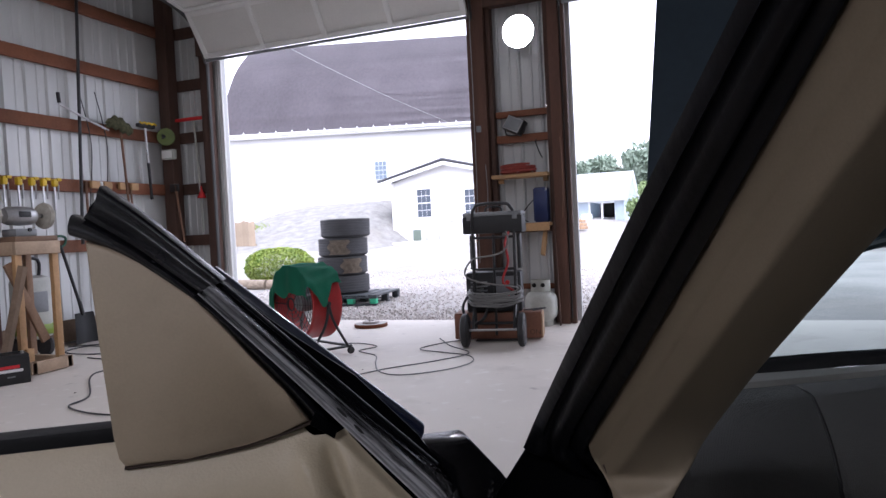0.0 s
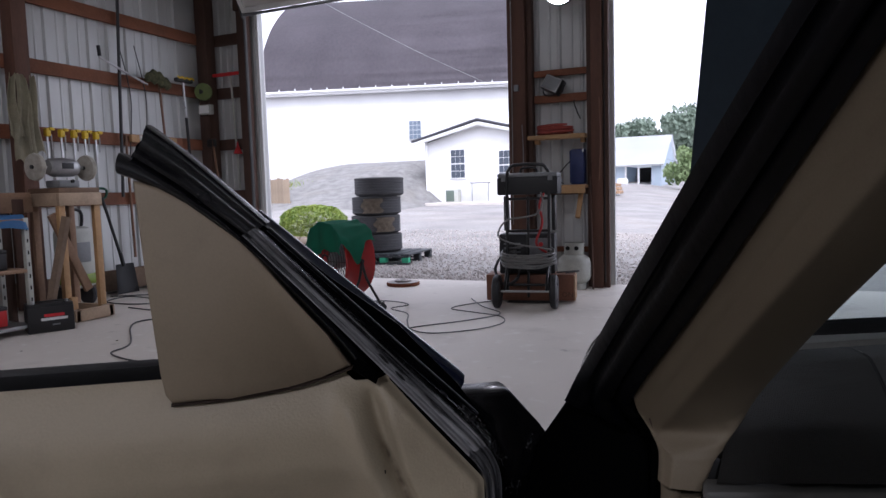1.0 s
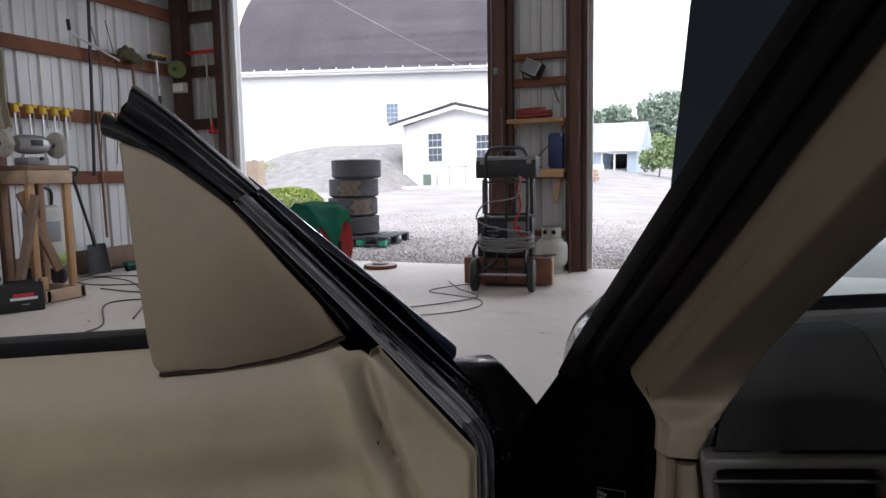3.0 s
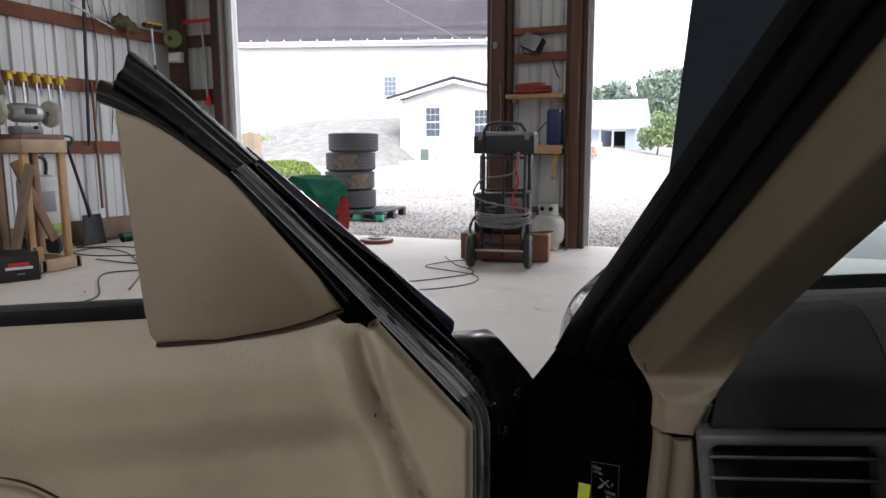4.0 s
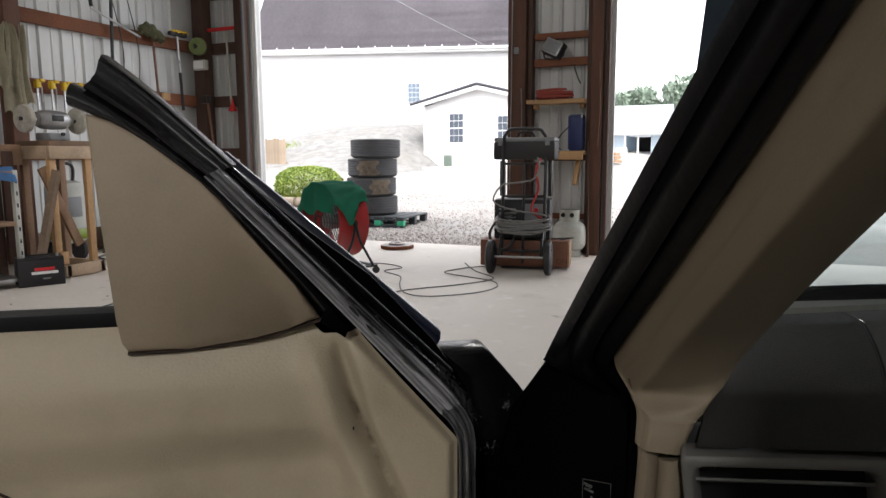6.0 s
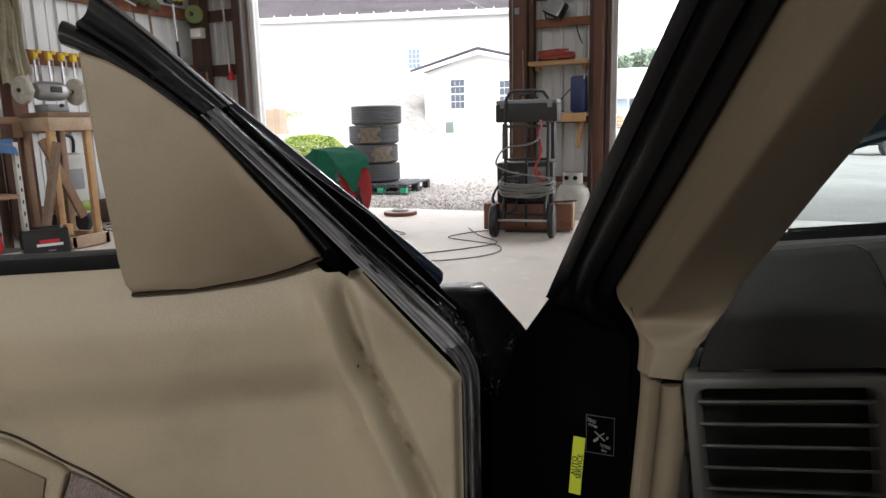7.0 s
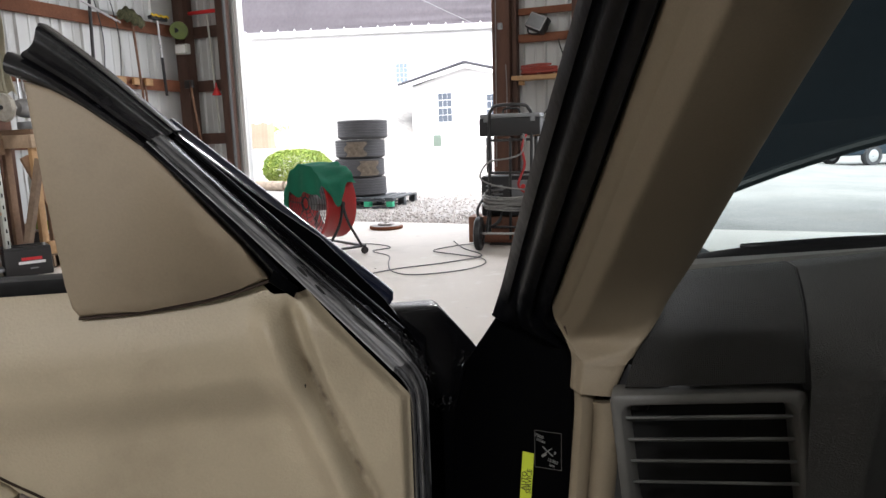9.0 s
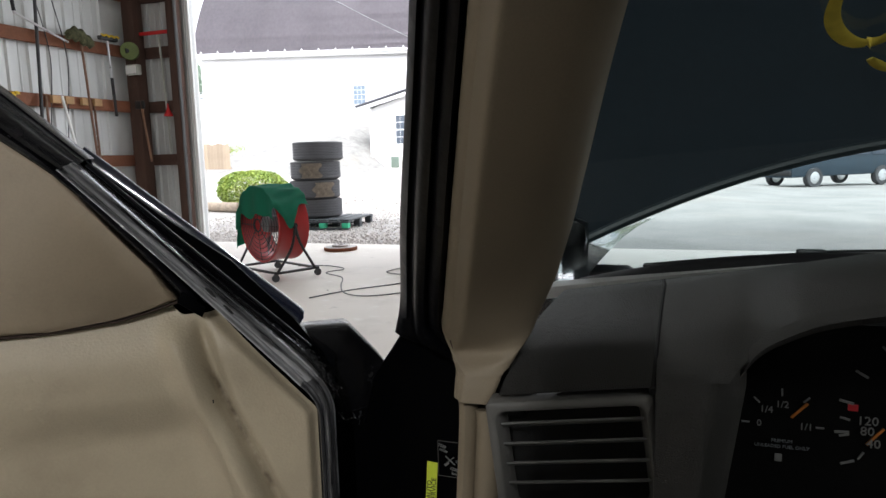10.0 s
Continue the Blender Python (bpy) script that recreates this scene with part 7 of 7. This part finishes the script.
part("head", box(B(), (-5.27, 5.36, 0.075), (0.075, 0.70, 0.045), bevel=0.01), BROOMGREEN, b, world=True)
part("bristles", sheet(B(), lambda s, t: Vector((-5.30 + 0.06 * t + 0.008 * math.sin(90 * s), 5.02 + 0.68 * s, 0.055 - 0.055 * (0.8 + 0.2 * math.sin(140 * s)) * math.sin(math.pi * t) ** 0.2)), 90, 5, 0.004), BROOMGREEN, b, world=True)
part("handle", cyl(B(), (-5.28, 5.33, 0.09), (WX + 0.02, 5.17, 1.62), 0.014, seg=12), DOORFRAME, b, "white painted handle", world=True)
s = thing("shovel", (-5.42, 4.80, 0), "dark steel shovel leaning blade down on the wall", "shovel")
part("blade", sheet(B(), lambda p, q: Vector((-5.40 - 0.03 * q + 0.02 * (2 * p - 1) ** 2, 4.80 + (p - 0.5) * (0.27 - 0.05 * q), 0.005 + 0.30 * q)), 10, 10, 0.004), BLACKMETAL, s, world=True)
part("socket", cyl(B(), (-5.425, 4.80, 0.28), (-5.44, 4.78, 0.42), 0.02, seg=10), BLACKMETAL, s, world=True)
part("handle", cyl(B(), (-5.44, 4.78, 0.40), (WX, 4.66, 0.98), 0.015, seg=10), BLACKPLASTIC, s, world=True)
part("grip", sweep(B(), [(WX, 4.60, 1.05), (WX, 4.61, 0.99), (WX, 4.66, 0.96), (WX, 4.71, 0.99), (WX, 4.72, 1.05), (WX, 4.66, 1.07)], 0.012, seg=8, n=4, closed=True), BROOMGREEN, s, "green grip", world=True)
for y in (5.10, 5.26, 5.46, 5.62):
    k = tool("tool_block", y, 1.60, "small pale wooden tool holder on the rail", "holder")
    part("block", box(B(), (WX + 0.01, y, 1.585), (0.04, 0.10, 0.075), bevel=0.005), PINE, k, world=True)
for i, y in enumerate((4.10, 4.24, 4.37, 4.49, 4.61)):
    k = thing("bar_clamp", (WX + 0.02, y, 1.58), "yellow-headed clamp hung on the rail", "clamp", "hanging clamps")
    part("head", box(B(), (0.02, 0, 0.0), (0.05, 0.05, 0.075), bevel=0.012), YELLOW, k, "yellow clamp head")
    part("jaw", box(B(), (0.04, 0.03, 0.03), (0.03, 0.05, 0.03), bevel=0.008), YELLOW, k)
    part("bar", box(B(), (0.015, 0, -0.14), (0.012, 0.02, 0.24), bevel=0.003), STEEL, k)
    part("screw", cyl(B(), (0.035, 0.025, -0.02), (0.035, 0.025, -0.16), 0.008, seg=8), STEEL, k)
g = thing("work_gloves", (LEFT + 0.24, 3.78, 2.0), "pale cloth gloves and rags hung on the post", "gloves")
for k, (dy, z1, w) in enumerate(((0.0, 1.30, 0.09), (0.09, 1.38, 0.07), (-0.08, 1.50, 0.07))):
    part("rag", sheet(B(), lambda s, t, dy=dy, z1=z1, w=w, k=k: Vector((LEFT + 0.22 + 0.02 * math.sin(9 * s + k) + 0.02 * t, 3.80 + dy + (s - 0.5) * w * (0.6 + 0.9 * t) * 2 * 0.8 + 0.015 * math.sin(6 * t + k), 2.03 + (z1 - 2.03) * t + 0.02 * math.sin(12 * s))), 12, 20, 0.012), GLOVE, g, world=True)

# corner: squeegee, reel, box, hand tools
s = thing("squeegee", (-5.2, FRONT - 0.08, 2.37), "red floor squeegee hung on the end wall", "squeegee")
part("blade", box(B(), (-5.22, FRONT - 0.09, 2.375), (0.46, 0.03, 0.04), bevel=0.008), REDPLASTIC, s, "red blade", world=True)
part("handle", cyl(B(), (-5.14, FRONT - 0.075, 2.36), (-5.11, FRONT - 0.05, 1.05), 0.012, seg=10), TANKWHITE, s, world=True)
r = thing("hose_reel", (-5.40, FRONT - 0.25, 2.17), "lime green cord reel on the corner post", "reel")
part("disc", lathe(B(), [(0.02, -0.03), (0.095, -0.03), (0.10, -0.02), (0.10, 0.02), (0.095, 0.03), (0.02, 0.03)], 28, pose(0, 0, 0, 90, 0, 40), True), REELSHADED, r)
part("hub", cyl(B(), (-0.02, -0.05, 0), (0.0, 0.02, 0), 0.03, seg=14), BLACKPLASTIC, r)
r = thing("junction_box", (-5.40, FRONT - 0.22, 1.97), "white junction box on the corner post", "junction box")
part("box", box(B(), (0, 0, 0), (0.17, 0.07, 0.11), bevel=0.008), TANKWHITE, r)
part("cover", box(B(), (0, -0.037, 0), (0.14, 0.006, 0.085), bevel=0.002), DOORFRAME, r)
r = thing("red_funnel", (-5.07, FRONT - 0.10, 1.50), "small red funnel hung on the end wall", "funnel")
part("cone", lathe(B(), [(0.008, 0.09), (0.014, 0.04), (0.05, -0.04), (0.052, -0.05), (0.046, -0.05)], 20), REDPLASTIC, r)
h = thing("hatchet", (-5.33, FRONT - 0.24, 1.5), "old hatchet with a wooden handle hung by the post", "hatchet")
part("head", box(B(), (0, 0, 0.08), (0.13, 0.025, 0.09), bevel=0.01), BLACKMETAL, h)
part("handle", sweep(B(), [(0.02, 0, 0.11), (0.04, 0, -0.1), (0.10, 0, -0.55)], 0.014, seg=8), HANDLEWOOD, h)


# ---- bench corner ----
def grinder_stand():
    s = thing("grinder_stand", (-4.66, 3.61, 0), "rough timber stand for the bench grinder", "stand")
    part("top", box(B(), (0, 0, 1.035), (0.36, 0.36, 0.04), bevel=0.004), BENCHWOOD, s)
    for x, y, sx, sy in ((0.17, 0, 0.038, 0.38), (-0.17, 0, 0.038, 0.38), (0, 0.17, 0.30, 0.038), (0, -0.17, 0.30, 0.038)):
        part("apron", box(B(), (x, y, 0.965), (sx, sy, 0.10), bevel=0.004), PALEPINE, s)
    for x in (-0.13, 0.13):
        for y in (-0.13, 0.13):
            part("leg", box(B(), (x * 1.15, y * 1.2, 0.50), (0.040, 0.055, 0.84), bevel=0.004), BENCHWOOD if x < 0 else PINE, s)
    for y in (-0.15, 0.15):
        part("foot", box(B(), (0.03, y, 0.055), (0.46, 0.04, 0.09), bevel=0.004), PALEPINE, s)
    part("foot_board", box(B(), (0.24, 0, 0.055), (0.04, 0.36, 0.09), bevel=0.004), PALEPINE, s)
    part("brace", box(B(), (0.05, -0.02, 0.50), (0.03, 0.07, 0.68), pose(0, 0, 0, 24, 0, 0) @ Matrix.Translation((0.06, 0.18, 0.02)), 0.004), BENCHWOOD, s)
    part("block", box(B(), (0.16, -0.13, 0.15), (0.08, 0.06, 0.10), bevel=0.006), PINE, s)


grinder_stand()
lb = thing("leaning_board", (-4.42, 3.14, 0), "weathered grey board leaning on the grinder stand", "board")
part("board", sweep(B(), [(-4.385, 3.175, 0.03), (-4.40, 3.30, 0.42), (-4.42, 3.43, 0.83)], 0.036, 0.010, side=(0.25, 1, -0.3), seg=4, n=1), SKIRT, lb, world=True, smooth=False)


def bench_grinder():
    g = thing("bench_grinder", (-4.60, 3.56, 1.055), "grey bench grinder with cloth buffing wheels", "grinder")
    part("base", box(B(), (0, 0, 0.03), (0.16, 0.18, 0.06), bevel=0.012), CASEGREY, g)
    part("motor", lathe(B(), [(0.03, -0.13), (0.055, -0.125), (0.07, -0.09), (0.075, 0.0), (0.07, 0.09), (0.055, 0.125), (0.03, 0.13)], 28, pose(0, 0, 0.16, 90), True), GALV, g, "dull grey motor body")
    part("name_plate", box(B(), (0.074, 0, 0.17), (0.004, 0.10, 0.045), bevel=0.001), BLACKPLASTIC, g)
    part("switch", cyl(B(), (0.08, 0.02, 0.05), (0.095, 0.02, 0.05), 0.014, seg=12), DARKVOID, g)
    for y in (-0.22, 0.22):
        w = part("buffing_wheel", lathe(B(), [(0.012, -0.022), (0.06, -0.026), (0.10, -0.018), (0.106, 0.0), (0.10, 0.018), (0.06, 0.026), (0.012, 0.022)], 32, pose(0, y, 0.16, 90), True), BUFF, g, "frayed cloth buffing wheel")
        part("nut", cyl(B(), (0, y - 0.035, 0.16), (0, y + 0.035, 0.16), 0.016, seg=8), BLACKMETAL, w)
        part("shaft", cyl(B(), (0, y * 0.5, 0.16), (0, y, 0.16), 0.012, seg=8), STEEL, g)


bench_grinder()


def work_bench():
    w = thing("work_bench", (-5.08, 2.33, 0), "rough timber work bench against the wall", "bench")
    part("top", box(B(), (0, 0, 1.0), (0.70, 2.1, 0.05), bevel=0.005), BENCHWOOD, w)
    part("apron", box(B(), (0.34, 0, 0.93), (0.04, 2.1, 0.12), bevel=0.005), BENCHWOOD, w)
    for x in (-0.28, 0.28):
        for y in (-0.95, 0.0, 0.85):
            part("leg", box(B(), (x, y, 0.49), (0.085, 0.085, 0.97), bevel=0.005), DARKWOOD, w)
    part("brace", box(B(), (0.35, 0.93, 0.55), (0.03, 0.09, 0.85), pose(0, 0, 0), 0.004), DARKWOOD, w)
    r = thing("steel_rack", (-4.55, 2.82, 0), "perforated steel angle rack with a blue sheet on top", "rack")
    for x in (-0.15, 0.15):
        for y in (-0.3, 0.26):
            leg = part("upright", box(B(), (x, y, 0.42), (0.035, 0.035, 0.84), bevel=0.002), TANKWHITE, r)
            for k in range(9):
                part("slot", box(B(), (x + 0.0185, y, 0.08 + 0.085 * k), (0.002, 0.010, 0.028)), DARKVOID, leg)
    for z in (0.06, 0.46, 0.82):
        part("shelf", box(B(), (0, -0.02, z), (0.33, 0.60, 0.025), bevel=0.003), BENCHWOOD if z > 0.1 else GALV, r)
    part("strut", box(B(), (0.17, -0.02, 0.27), (0.006, 0.035, 0.55), None, 0.001), GALV, r)
    t = thing("blue_sheet", (-4.55, 2.80, 0.833), "crumpled blue plastic sheet on the rack", "sheet")
    part("sheet", sheet(B(), lambda s, q: Vector((-0.17 + 0.36 * s, -0.3 + 0.58 * q, 0.02 + 0.012 * math.sin(14 * s + 9 * q) - 0.09 * max(0.0, s - 0.88) / 0.12)), 24, 24, 0.003), mat("blue_sheet", (0.06, 0.22, 0.50), 0.45, var=0.1), t)
    for k, (y, z, m, wdt) in enumerate(((-0.1, 0.475, YELLOW, 0.16), (0.1, 0.475, BLACKPLASTIC, 0.14), (0.05, 0.075, REDPLASTIC, 0.18))):
        c = thing("tool_box", (-4.55, 2.80 + y, z), "small plastic tool box on the rack", "tool box", "rack boxes")
        part("body", box(B(), (0, 0, 0.06), (0.2, wdt, 0.12), bevel=0.012), m, c)
        part("lid", box(B(), (0, 0, 0.13), (0.205, wdt + 0.004, 0.03), bevel=0.010), BLACKPLASTIC, c)


work_bench()


def battery():
    b = thing("car_battery", (-4.38, 3.20, 0), "black car battery with a red and white label", "battery", turn=-28)
    part("case", box(B(), (0, 0, 0.095), (0.18, 0.30, 0.19), bevel=0.008), BLACKPLASTIC, b)
    part("lid", box(B(), (0, 0, 0.198), (0.178, 0.296, 0.024), bevel=0.006), BLACKPLASTIC, b)
    for y in (-0.11, 0.11):
        part("terminal", cyl(B(), (0.05, y, 0.21), (0.05, y, 0.23), 0.010, seg=10), GALV, b)
    part("label_bar", box(B(), (0.0912, 0.02, 0.125), (0.001, 0.13, 0.022), pose(0, 0, 0)), LABELRED, b, "red label bar")
    part("label_bar", box(B(), (0.0912, 0.02, 0.098), (0.001, 0.17, 0.020)), LABELWHITE, b, "white label bar")
    part("label_bar", box(B(), (0.0912, 0.03, 0.055), (0.001, 0.05, 0.010)), CASEGREY, b)
    part("handle", sweep(B(), [(0.0, -0.13, 0.21), (0.03, -0.1, 0.222), (0.03, 0.1, 0.222), (0.0, 0.13, 0.21)], 0.006, seg=6), BLACKPLASTIC, b)


battery()


def pressure_washer():
    p = thing("pressure_washer", (-5.12, 4.02, 0), "white and lime pressure washer behind the stand", "pressure washer")
    part("body", box(B(), (0, 0, 0.45), (0.26, 0.26, 0.55), bevel=0.06), TANKWHITE, p)
    part("panel", box(B(), (0.12, -0.02, 0.50), (0.03, 0.16, 0.18), bevel=0.01), CASEGREY, p)
    part("handle", sweep(B(), [(-0.02, -0.10, 0.70), (-0.02, -0.10, 0.86), (-0.02, 0.10, 0.86), (-0.02, 0.10, 0.70)], 0.014, seg=8, n=4), BLACKPLASTIC, p)
    part("band", box(B(), (0.02, 0, 0.26), (0.25, 0.27, 0.10), bevel=0.03), LIME, p, "lime green band")
    for y in (-0.14, 0.14):
        part("wheel", lathe(B(), [(0.01, -0.02), (0.09, -0.02), (0.10, 0.0), (0.09, 0.02), (0.01, 0.02)], 20, pose(-0.04, y, 0.10, 90), True), TYRE, p)


pressure_washer()
